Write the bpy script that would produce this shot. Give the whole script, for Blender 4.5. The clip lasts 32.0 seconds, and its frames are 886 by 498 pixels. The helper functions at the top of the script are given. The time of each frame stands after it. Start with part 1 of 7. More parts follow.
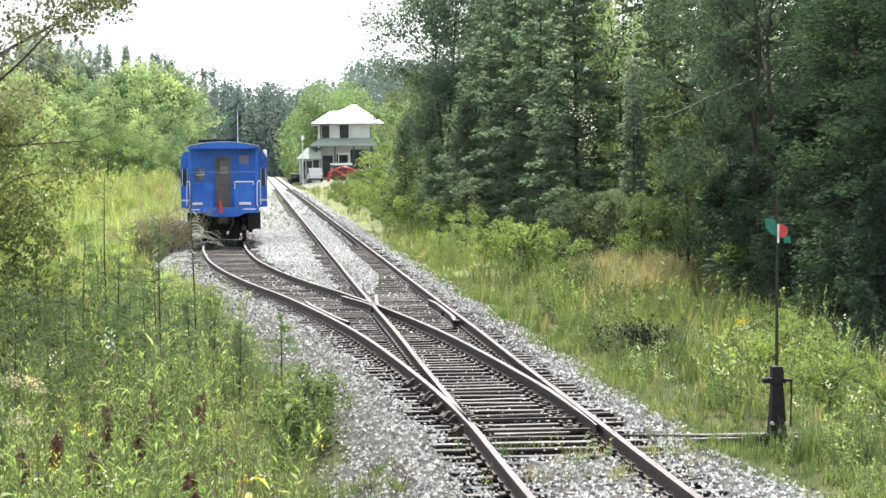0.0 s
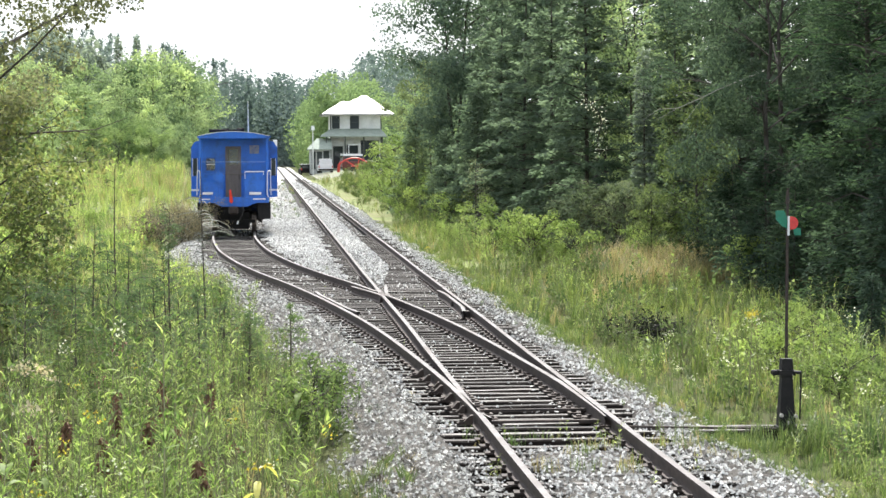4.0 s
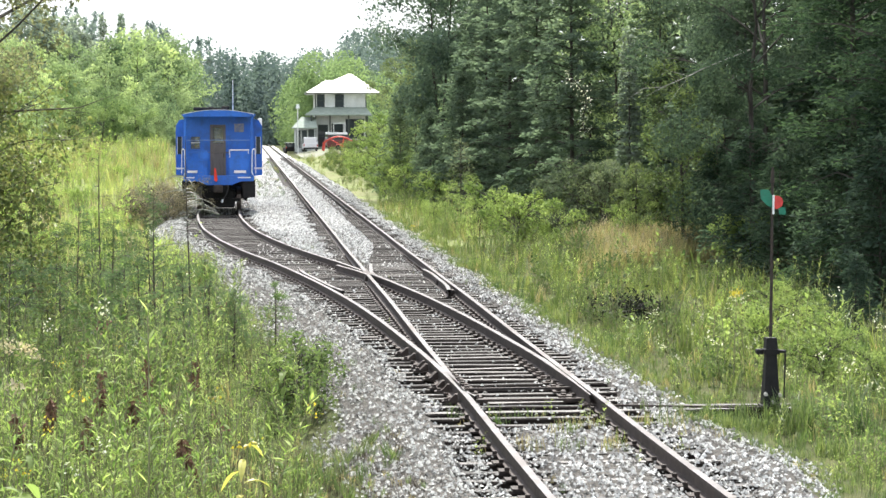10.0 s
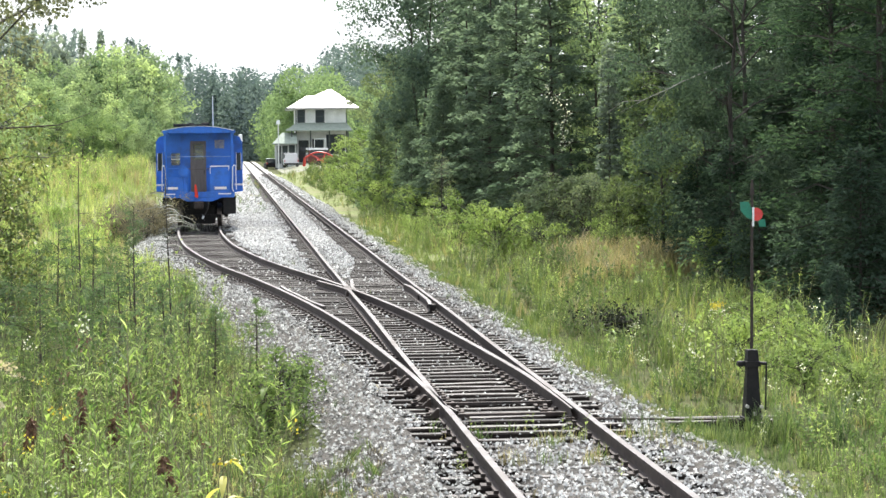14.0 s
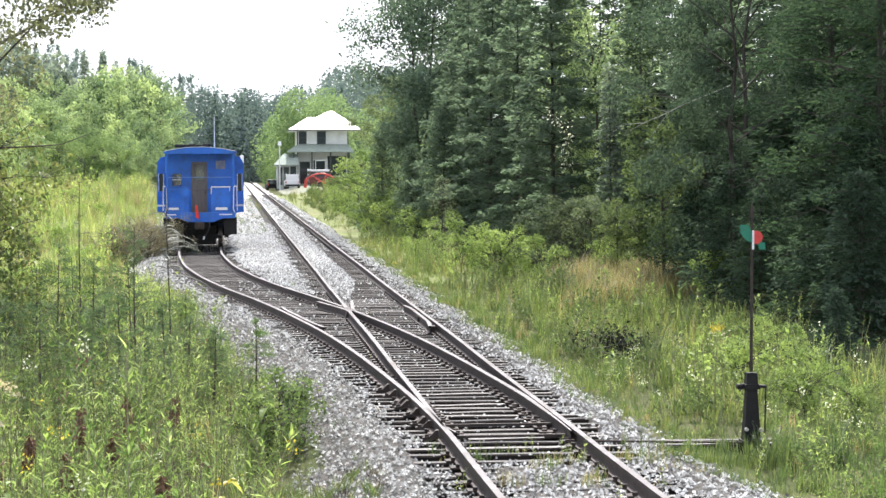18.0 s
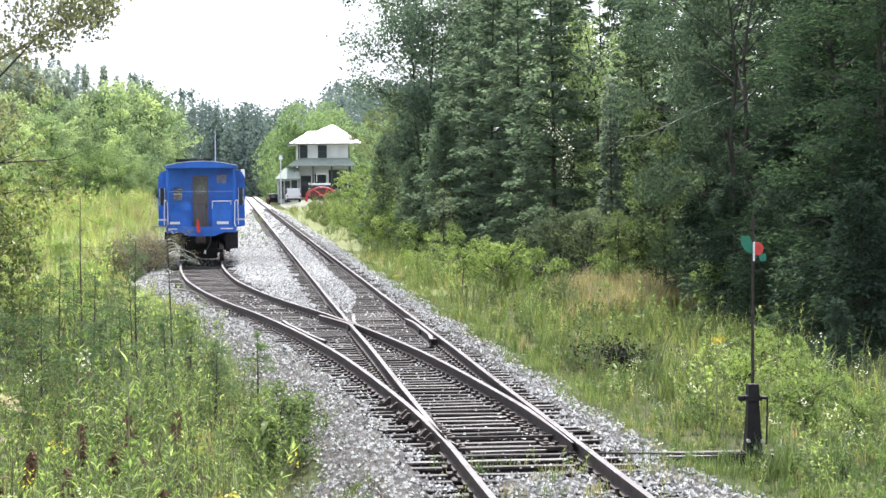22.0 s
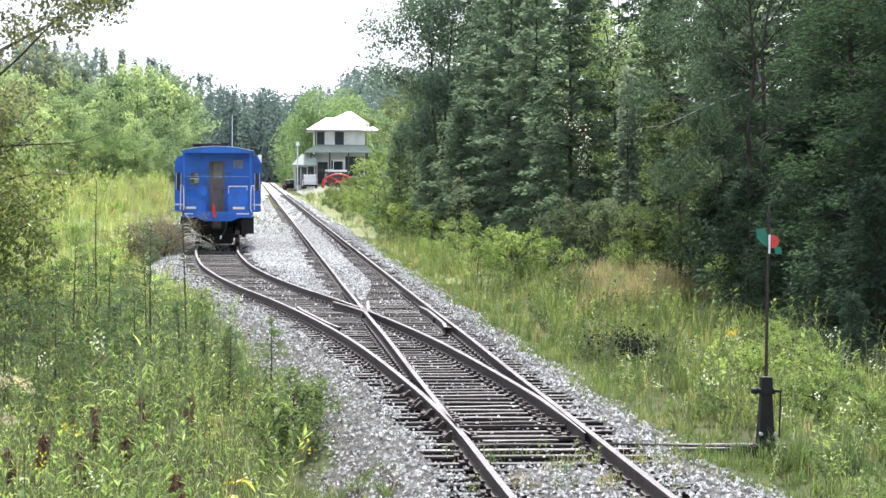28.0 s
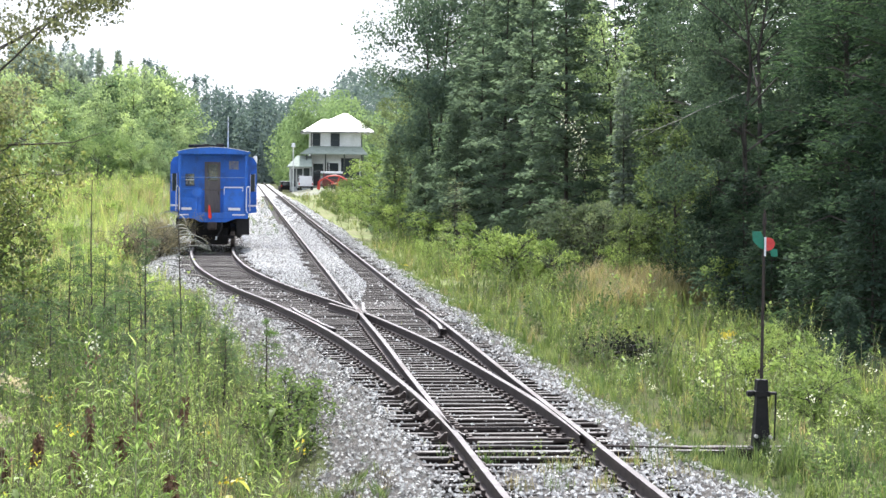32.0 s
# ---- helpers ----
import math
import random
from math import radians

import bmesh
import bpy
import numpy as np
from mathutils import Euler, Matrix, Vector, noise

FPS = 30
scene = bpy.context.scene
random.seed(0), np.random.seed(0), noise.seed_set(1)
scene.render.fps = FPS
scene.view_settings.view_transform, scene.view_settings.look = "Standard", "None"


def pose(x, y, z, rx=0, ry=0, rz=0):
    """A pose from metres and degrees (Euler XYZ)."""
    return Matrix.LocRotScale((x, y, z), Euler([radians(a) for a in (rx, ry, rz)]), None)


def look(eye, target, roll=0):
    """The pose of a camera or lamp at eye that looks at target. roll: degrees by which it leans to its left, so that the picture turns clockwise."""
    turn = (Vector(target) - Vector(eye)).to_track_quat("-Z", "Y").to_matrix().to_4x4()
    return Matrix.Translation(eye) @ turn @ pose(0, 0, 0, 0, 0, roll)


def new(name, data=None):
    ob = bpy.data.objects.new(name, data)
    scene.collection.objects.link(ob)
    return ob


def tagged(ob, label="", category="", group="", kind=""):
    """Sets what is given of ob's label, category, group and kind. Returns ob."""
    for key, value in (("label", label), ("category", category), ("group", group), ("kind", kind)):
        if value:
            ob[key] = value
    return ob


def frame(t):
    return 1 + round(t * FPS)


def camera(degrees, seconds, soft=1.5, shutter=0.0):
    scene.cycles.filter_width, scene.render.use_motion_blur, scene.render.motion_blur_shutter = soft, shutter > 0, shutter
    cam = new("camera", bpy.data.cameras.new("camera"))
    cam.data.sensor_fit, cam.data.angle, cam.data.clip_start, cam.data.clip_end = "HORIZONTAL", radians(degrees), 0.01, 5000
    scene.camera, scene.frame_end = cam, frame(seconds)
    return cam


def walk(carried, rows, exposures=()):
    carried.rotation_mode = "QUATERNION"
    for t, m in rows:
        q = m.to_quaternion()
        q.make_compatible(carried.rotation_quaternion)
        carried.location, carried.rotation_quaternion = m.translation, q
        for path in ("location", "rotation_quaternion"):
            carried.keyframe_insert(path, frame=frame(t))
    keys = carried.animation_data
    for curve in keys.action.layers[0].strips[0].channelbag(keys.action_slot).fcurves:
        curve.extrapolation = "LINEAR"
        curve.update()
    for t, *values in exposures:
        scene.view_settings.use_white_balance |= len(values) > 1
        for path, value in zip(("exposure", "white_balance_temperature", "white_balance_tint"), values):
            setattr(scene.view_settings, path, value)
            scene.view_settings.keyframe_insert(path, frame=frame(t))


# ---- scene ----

# ---- camera: hand-held beside the turnout, long lens ----
cam = camera(24.6, 32.0, soft=1.5)
EXPOSURES = [(0, 0.78, 6260, 10), (2, 0.76, 6260, 10), (3, 0.69, 6220, 10), (6, 0.77, 6260, 10), (9, 0.82, 6260, 10), (13, 0.73, 6220, 10), (17, 0.73, 6150, 13), (20, 0.77, 6050, 14), (26, 0.75, 5950, 14), (32, 0.75, 5950, 14)]
PATH = [
    (0, (-3.261, -0.023, 3.093), (0.432, 39.767, 1.329), -0.42),
    (0.5, (-3.259, -0.031, 3.093), (0.310, 39.771, 1.333), -0.35),
    (1, (-3.269, -0.053, 3.098), (0.197, 39.758, 1.341), -0.28),
    (1.5, (-3.263, -0.035, 3.086), (0.123, 39.784, 1.364), -0.27),
    (2, (-3.254, -0.003, 3.080), (0.118, 39.816, 1.339), -0.23),
    (2.5, (-3.258, -0.055, 3.092), (0.132, 39.760, 1.279), -0.44),
    (3, (-3.255, -0.044, 3.090), (0.182, 39.765, 1.217), -0.28),
    (3.5, (-3.264, -0.030, 3.083), (0.183, 39.774, 1.146), -0.17),
    (5.5, (-3.256, -0.006, 3.079), (0.504, 39.771, 1.160), -0.15),
    (6, (-3.261, -0.011, 3.076), (0.548, 39.762, 1.174), -0.27),
    (6.5, (-3.268, -0.038, 3.084), (0.578, 39.732, 1.196), -0.45),
    (7, (-3.257, -0.012, 3.087), (0.579, 39.755, 1.123), -0.53),
    (7.5, (-3.259, -0.000, 3.083), (0.505, 39.772, 1.074), -0.44),
    (8, (-3.264, -0.042, 3.085), (0.452, 39.733, 1.046), -0.25),
    (8.5, (-3.268, -0.025, 3.082), (0.432, 39.752, 1.050), -0.04),
    (9, (-3.268, -0.024, 3.081), (0.449, 39.747, 0.982), -0.03),
    (9.5, (-3.269, -0.014, 3.077), (0.499, 39.747, 0.870), 0.04),
    (10, (-3.264, -0.011, 3.079), (0.532, 39.739, 0.727), -0.03),
    (10.5, (-3.249, 0.024, 3.074), (0.628, 39.759, 0.603), -0.31),
    (11, (-3.257, -0.034, 3.084), (0.695, 39.688, 0.535), -0.53),
    (11.5, (-3.258, -0.016, 3.084), (0.767, 39.702, 0.572), -0.50),
    (12, (-3.254, 0.014, 3.081), (0.833, 39.738, 0.777), -0.38),
    (12.5, (-3.247, 0.010, 3.081), (0.863, 39.742, 0.966), -0.41),
    (13, (-3.241, 0.001, 3.078), (0.889, 39.736, 1.061), -0.43),
    (13.5, (-3.247, 0.011, 3.071), (0.897, 39.745, 1.059), -0.29),
    (14, (-3.248, 0.002, 3.078), (0.910, 39.732, 1.012), -0.45),
    (14.5, (-3.247, -0.011, 3.074), (0.956, 39.715, 1.044), -0.55),
    (16.5, (-3.249, -0.005, 3.074), (0.964, 39.732, 1.293), -0.22),
    (17, (-3.251, -0.013, 3.071), (0.954, 39.726, 1.318), -0.12),
    (17.5, (-3.241, 0.009, 3.065), (0.952, 39.753, 1.387), -0.12),
    (18, (-3.241, -0.015, 3.071), (0.906, 39.736, 1.439), -0.16),
    (18.5, (-3.242, -0.016, 3.073), (0.908, 39.738, 1.514), -0.23),
    (19, (-3.237, -0.014, 3.072), (0.904, 39.741, 1.529), -0.51),
    (19.5, (-3.233, -0.015, 3.079), (0.933, 39.738, 1.571), -0.45),
    (20, (-3.228, -0.003, 3.074), (0.968, 39.748, 1.589), -0.45),
    (20.5, (-3.237, -0.018, 3.069), (0.928, 39.738, 1.623), -0.44),
    (21, (-3.235, -0.019, 3.068), (0.918, 39.740, 1.663), -0.43),
    (21.5, (-3.236, -0.031, 3.069), (0.901, 39.731, 1.682), -0.45),
    (22, (-3.235, -0.022, 3.064), (0.886, 39.741, 1.694), -0.40),
    (22.5, (-3.241, -0.046, 3.064), (0.873, 39.717, 1.651), -0.28),
    (23, (-3.238, -0.033, 3.072), (0.884, 39.728, 1.630), -0.28),
    (23.5, (-3.237, -0.012, 3.070), (0.860, 39.753, 1.668), -0.12),
    (24, (-3.238, -0.019, 3.075), (0.793, 39.754, 1.700), -0.11),
    (24.5, (-3.244, -0.021, 3.075), (0.709, 39.760, 1.709), 0.05),
    (25, (-3.242, -0.024, 3.072), (0.672, 39.760, 1.694), 0.04),
    (25.5, (-3.236, -0.011, 3.062), (0.597, 39.781, 1.681), 0.11),
    (26, (-3.235, -0.022, 3.061), (0.565, 39.771, 1.613), 0.08),
    (26.5, (-3.234, -0.022, 3.066), (0.485, 39.776, 1.565), 0.01),
    (28.5, (-3.222, -0.007, 3.064), (0.687, 39.769, 1.457), 0.55),
    (29, (-3.218, -0.004, 3.059), (0.816, 39.761, 1.491), 0.71),
    (29.5, (-3.226, -0.024, 3.055), (0.875, 39.734, 1.491), 0.92),
    (30, (-3.210, -0.003, 3.062), (0.901, 39.753, 1.450), 0.85),
    (30.5, (-3.207, 0.029, 3.054), (0.861, 39.788, 1.400), 0.76),
    (31, (-3.216, -0.022, 3.058), (0.799, 39.742, 1.412), 0.52),
    (31.5, (-3.228, -0.040, 3.063), (0.752, 39.729, 1.453), 0.55),
    (32, (-3.230, 0.001, 3.054), (0.676, 39.779, 1.496), 0.62),
]
walk(cam, [(t, look(eye, target, roll)) for t, eye, target, roll in PATH], EXPOSURES)

# ---- world and sun: bright haze, sun ahead and to the right ----
SUN_AZ, SUN_EL = radians(7), radians(54)
world = bpy.data.worlds.new("hazy_sky")
scene.world = world
world.use_nodes = True
wn = world.node_tree
wn.nodes.clear()
w_sky = wn.nodes.new("ShaderNodeTexSky")
w_sky.sky_type, w_sky.sun_disc = "NISHITA", False
w_sky.sun_elevation, w_sky.sun_rotation = SUN_EL, SUN_AZ
w_sky.dust_density, w_sky.air_density = 4.0, 1.0
w_bg = wn.nodes.new("ShaderNodeBackground")
w_bg.inputs[1].default_value = 0.10
w_haze = wn.nodes.new("ShaderNodeBackground")
w_haze.inputs[0].default_value = (0.93, 0.97, 1.0, 1)
w_haze.inputs[1].default_value = 1.25
w_mix = wn.nodes.new("ShaderNodeMixShader")
w_mix.inputs[0].default_value = 0.62
w_out = wn.nodes.new("ShaderNodeOutputWorld")
wn.links.new(w_sky.outputs[0], w_bg.inputs[0])
wn.links.new(w_bg.outputs[0], w_mix.inputs[1])
wn.links.new(w_haze.outputs[0], w_mix.inputs[2])
wn.links.new(w_mix.outputs[0], w_out.inputs[0])
sun_data = bpy.data.lights.new("sun", "SUN")
sun_data.energy, sun_data.angle, sun_data.color = 6.35, radians(1.2), (1.0, 0.95, 0.86)
sun = new("sun", sun_data)
sun.matrix_basis = look((math.sin(SUN_AZ) * math.cos(SUN_EL) * 60, math.cos(SUN_AZ) * math.cos(SUN_EL) * 60, math.sin(SUN_EL) * 60), (0, 0, 0))


# ---- materials ----
def nodes_of(name):
    m = bpy.data.materials.new(name)
    m.use_nodes = True
    nt = m.node_tree
    nt.nodes.clear()
    out = nt.nodes.new("ShaderNodeOutputMaterial")
    return m, nt, out


def rgba(c):
    return (c[0], c[1], c[2], 1)


def ramp_of(nt, source, stops):
    r = nt.nodes.new("ShaderNodeValToRGB")
    e = r.color_ramp.elements
    while len(e) < len(stops):
        e.new(0.5)
    for el, (p, c) in zip(e, stops):
        el.position, el.color = p, rgba(c)
    nt.links.new(source, r.inputs[0])
    return r.outputs[0]


def noise_of(nt, scale, detail=4, rough=0.6, coords="Object", stretch=None):
    tc = nt.nodes.new("ShaderNodeTexCoord")
    src = tc.outputs[coords]
    if stretch:
        mp = nt.nodes.new("ShaderNodeMapping")
        mp.inputs["Scale"].default_value = stretch
        nt.links.new(src, mp.inputs[0])
        src = mp.outputs[0]
    n = nt.nodes.new("ShaderNodeTexNoise")
    n.inputs["Scale"].default_value, n.inputs["Detail"].default_value, n.inputs["Roughness"].default_value = scale, detail, rough
    nt.links.new(src, n.inputs["Vector"])
    return n.outputs["Fac"]


def mixed(nt, kind, fac, a, b):
    m = nt.nodes.new("ShaderNodeMix")
    m.data_type, m.blend_type = "RGBA", kind
    for value, slot in ((fac, 0), (a, 6), (b, 7)):
        if hasattr(value, "is_output"):
            nt.links.new(value, m.inputs[slot])
        else:
            m.inputs[slot].default_value = value if slot == 0 else rgba(value)
    return m.outputs[2]


def bump_of(nt, height, strength, distance):
    b = nt.nodes.new("ShaderNodeBump")
    b.inputs["Strength"].default_value, b.inputs["Distance"].default_value = strength, distance
    nt.links.new(height, b.inputs["Height"])
    return b.outputs[0]


def surface(name, a, b, scale=3.0, fine=40.0, rough=0.8, metal=0.0, bump=0.3, dist=0.01, dirt=None, dirt_scale=1.2, vary=0.0, stretch=None, spec=0.5):
    """Two tones by a coarse noise, fine grain as relief, optional dirt with soft edges, and a shade of its own per object."""
    m, nt, out = nodes_of(name)
    p = nt.nodes.new("ShaderNodeBsdfPrincipled")
    big = noise_of(nt, scale, 5, 0.65, stretch=stretch)
    col = ramp_of(nt, big, [(0.34, a), (0.66, b)])
    small = noise_of(nt, fine, 3, 0.6, stretch=stretch)
    col = mixed(nt, "MULTIPLY", 0.5, col, ramp_of(nt, small, [(0.3, (0.62, 0.62, 0.62)), (0.7, (1.15, 1.15, 1.15))]))
    if dirt:
        d = ramp_of(nt, noise_of(nt, dirt_scale, 6, 0.7), [(0.48, (0, 0, 0)), (0.66, (1, 1, 1))])
        col = mixed(nt, "MIX", d, col, dirt)
    if vary:
        oi = nt.nodes.new("ShaderNodeObjectInfo")
        col = mixed(nt, "MULTIPLY", 1.0, col, ramp_of(nt, oi.outputs["Random"], [(0, (1 - vary,) * 3), (1, (1 + vary,) * 3)]))
    nt.links.new(col, p.inputs["Base Color"])
    p.inputs["Roughness"].default_value, p.inputs["Metallic"].default_value = rough, metal
    p.inputs["Specular IOR Level"].default_value = spec
    if bump:
        nt.links.new(bump_of(nt, small, bump, dist), p.inputs["Normal"])
    nt.links.new(p.outputs[0], out.inputs[0])
    return m


def foliage(name, dark, mid, light, clump=0.7, through_light=0.4, gloss=0.35, coords="Object", low=(0.62, 0.66, 0.6), high=(1.25, 1.2, 1.1), rough=0.5):
    """Leaf or blade: its own tint on every leaf, broad drifts of tone, light let through from behind."""
    m, nt, out = nodes_of(name)
    geo = nt.nodes.new("ShaderNodeNewGeometry")
    isl = ramp_of(nt, geo.outputs["Random Per Island"], [(0.0, dark), (0.5, mid), (1.0, light)])
    drift = ramp_of(nt, noise_of(nt, clump, 3, 0.6, coords), [(0.36, low), (0.64, high)])
    col = mixed(nt, "MULTIPLY", 1.0, isl, drift)
    own = nt.nodes.new("ShaderNodeObjectInfo")
    col = mixed(nt, "MULTIPLY", 1.0, col, ramp_of(nt, own.outputs["Random"], [(0, (0.8, 0.82, 0.85)), (1, (1.2, 1.17, 1.1))]))
    p = nt.nodes.new("ShaderNodeBsdfPrincipled")
    p.inputs["Roughness"].default_value = rough
    p.inputs["Specular IOR Level"].default_value = gloss
    t = nt.nodes.new("ShaderNodeBsdfTranslucent")
    mx = nt.nodes.new("ShaderNodeMixShader")
    mx.inputs[0].default_value = through_light
    nt.links.new(col, p.inputs["Base Color"])
    nt.links.new(mixed(nt, "MULTIPLY", 1.0, col, (1.12, 1.18, 0.85)), t.inputs["Color"])
    nt.links.new(p.outputs[0], mx.inputs[1])
    nt.links.new(t.outputs[0], mx.inputs[2])
    nt.links.new(mx.outputs[0], out.inputs[0])
    return m


def glass_pane(name, tint=(0.04, 0.05, 0.055)):
    m, nt, out = nodes_of(name)
    p = nt.nodes.new("ShaderNodeBsdfPrincipled")
    p.inputs["Base Color"].default_value = rgba(tint)
    p.inputs["Roughness"].default_value = 0.08
    nt.links.new(p.outputs[0], out.inputs[0])
    return m


M_RAIL_SIDE = surface("rusty_rail_side", (0.040, 0.030, 0.028), (0.082, 0.062, 0.055), 6, 60, 0.8, 0.2, 0.3, 0.003)
M_RAIL_TOP = surface("worn_rail_head", (0.10, 0.090, 0.088), (0.19, 0.18, 0.178), 3, 60, 0.72, 0.25, 0.1, 0.001, dirt=(0.09, 0.075, 0.068), dirt_scale=0.5)
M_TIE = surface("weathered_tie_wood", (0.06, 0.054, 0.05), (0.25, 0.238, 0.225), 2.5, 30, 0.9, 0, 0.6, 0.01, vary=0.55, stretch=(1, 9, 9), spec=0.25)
# creosoted sides, near-black because the shade on these faces is painted in too
M_TIE_SIDE = surface("shade_dark_creosoted_tie_side", (0.010, 0.008, 0.007), (0.030, 0.025, 0.022), 4, 30, 0.95, 0, 0.5, 0.01, spec=0.1)
M_STEEL = surface("dark_rusty_steel", (0.03, 0.026, 0.025), (0.075, 0.055, 0.046), 8, 60, 0.75, 0.4, 0.3, 0.004)
M_BLACK_IRON = surface("black_painted_iron", (0.007, 0.007, 0.008), (0.018, 0.016, 0.016), 8, 50, 0.65, 0.0, 0.25, 0.003, spec=0.25)
M_BARK = surface("grey_brown_bark", (0.03, 0.026, 0.022), (0.085, 0.074, 0.064), 4, 22, 0.95, 0, 0.9, 0.02, stretch=(1, 1, 0.25))
M_TWIG = surface("dark_twig", (0.045, 0.036, 0.03), (0.09, 0.075, 0.06), 6, 30, 0.9, 0, 0.4, 0.004)
M_DEADWOOD = surface("bleached_dead_wood", (0.34, 0.32, 0.29), (0.5, 0.48, 0.45), 5, 40, 0.9, 0, 0.4, 0.004)


# ---- mesh helpers ----
RNG = np.random.default_rng(7)


def bm_mesh(name, bm, mats):
    me = bpy.data.meshes.new(name)
    bm.to_mesh(me)
    bm.free()
    for m in mats if isinstance(mats, (list, tuple)) else (mats,):
        me.materials.append(m)
    return me


def part(name, bm, material, parent=None, label=""):
    """Links a bmesh as one mesh object under a thing or part."""
    ob = new(name, bm_mesh(name, bm, material) if isinstance(bm, bmesh.types.BMesh) else bm)
    if parent is not None:
        ob.parent = parent
    if label:
        ob["label"] = label
    return ob


def thing(name, x, y, z, rz, label, category, group="", kind=""):
    ob = new(name)
    ob.empty_display_size = 0.2
    ob.matrix_basis = pose(x, y, z, 0, 0, rz)
    return tagged(ob, label, category, group, kind)


def box(bm, x0, x1, y0, y1, z0, z1, bevel=0.0, mat=0):
    r = bmesh.ops.create_cube(bm, size=1.0, matrix=Matrix.Translation(((x0 + x1) / 2, (y0 + y1) / 2, (z0 + z1) / 2)) @ Matrix.Diagonal((x1 - x0, y1 - y0, z1 - z0, 1)))
    vs = r["verts"]
    faces = {f for v in vs for f in v.link_faces}
    if bevel:
        es = list({e for v in vs for e in v.link_edges})
        br = bmesh.ops.bevel(bm, geom=es, offset=bevel, segments=1, affect="EDGES")
        faces = set(br["faces"]) | {f for f in faces if f.is_valid}
    for f in faces:
        f.material_index = mat
    return bm


def boxes(*args, bevel=0.0):
    bm = bmesh.new()
    for a in args:
        box(bm, *a, bevel=bevel)
    return bm


def rod(bm, a, b, r0, r1=None, sides=8, mat=0):
    a, b = Vector(a), Vector(b)
    d = b - a
    q = d.to_track_quat("Z", "Y").to_matrix().to_4x4()
    r = bmesh.ops.create_cone(bm, cap_ends=True, segments=sides, radius1=r0, radius2=r0 if r1 is None else r1, depth=d.length,
                              matrix=Matrix.Translation((a + b) / 2) @ q)
    for f in {f for v in r["verts"] for f in v.link_faces}:
        f.material_index = mat
    return bm


def rods(*args, sides=8):
    bm = bmesh.new()
    for a in args:
        rod(bm, *a, sides=sides)
    return bm


def prism(bm, outline, y0, y1, mat=0):
    """An outline in x, z pulled from y0 to y1."""
    a = [bm.verts.new((x, y0, z)) for x, z in outline]
    b = [bm.verts.new((x, y1, z)) for x, z in outline]
    n = len(outline)
    fs = [bm.faces.new(a), bm.faces.new(b[::-1])]
    for i in range(n):
        fs.append(bm.faces.new((a[i], b[i], b[(i + 1) % n], a[(i + 1) % n])))
    for f in fs:
        f.material_index = mat
    bmesh.ops.recalc_face_normals(bm, faces=fs)
    return bm


def tri_mesh(name, V, F, mats, MI=None, smooth=False):
    """A mesh from arrays of corners and triangles."""
    me = bpy.data.meshes.new(name)
    V, F = np.asarray(V, np.float32), np.asarray(F, np.int32)
    me.vertices.add(len(V))
    me.vertices.foreach_set("co", V.ravel())
    me.loops.add(F.size)
    me.loops.foreach_set("vertex_index", F.ravel())
    me.polygons.add(len(F))
    k = F.shape[1]
    me.polygons.foreach_set("loop_start", np.arange(0, F.size, k, dtype=np.int32))
    if MI is not None:
        me.polygons.foreach_set("material_index", np.asarray(MI, np.int32))
    me.polygons.foreach_set("use_smooth", np.full(len(F), smooth))
    me.update(calc_edges=True)
    for m in mats if isinstance(mats, (list, tuple)) else (mats,):
        me.materials.append(m)
    return me


def unit(a):
    return a / np.maximum(np.linalg.norm(a, axis=-1, keepdims=True), 1e-9)


def leaf_arrays(P, D, N, L, W, fold=0.25):
    """Folded diamond leaves: at P, along D, facing N, of length L and width W."""
    D = unit(D)
    S = unit(np.cross(D, N))
    N = np.cross(S, D)
    L, W = np.asarray(L)[:, None] * np.ones((len(P), 1)), np.asarray(W)[:, None] * np.ones((len(P), 1))
    mid = P + D * L * 0.45
    V = np.stack([P, mid + S * W / 2 + N * W * fold, P + D * L, mid - S * W / 2 + N * W * fold], 1).reshape(-1, 3)
    i = np.arange(len(P))[:, None] * 4
    F = np.concatenate([i + [0, 1, 2], i + [0, 2, 3]], 1).reshape(-1, 3)
    return V, F


def joined(parts):
    """Several (V, F, material index) as one."""
    Vs, Fs, Ms, n = [], [], [], 0
    for V, F, m in parts:
        Vs.append(V), Fs.append(np.asarray(F) + n), Ms.append(np.full(len(F), m))
        n += len(V)
    return np.concatenate(Vs), np.concatenate(Fs), np.concatenate(Ms)


def tube_arrays(pts, radii, sides=5):
    """A tapered tube through points."""
    pts, radii = np.asarray(pts, float), np.asarray(radii, float)
    T = unit(np.gradient(pts, axis=0))
    ref = np.where(np.abs(T[:, 2:3]) > 0.9, [[1.0, 0, 0]], [[0, 0, 1.0]])
    A = unit(np.cross(T, ref))
    B = np.cross(T, A)
    ang = np.arange(sides) * 2 * np.pi / sides
    V = (pts[:, None] + radii[:, None, None] * (np.cos(ang)[None, :, None] * A[:, None] + np.sin(ang)[None, :, None] * B[:, None])).reshape(-1, 3)
    F = []
    for i in range(len(pts) - 1):
        for j in range(sides):
            a, b = i * sides + j, i * sides + (j + 1) % sides
            F += [(a, b, b + sides), (a, b + sides, a + sides)]
    return V, np.array(F)


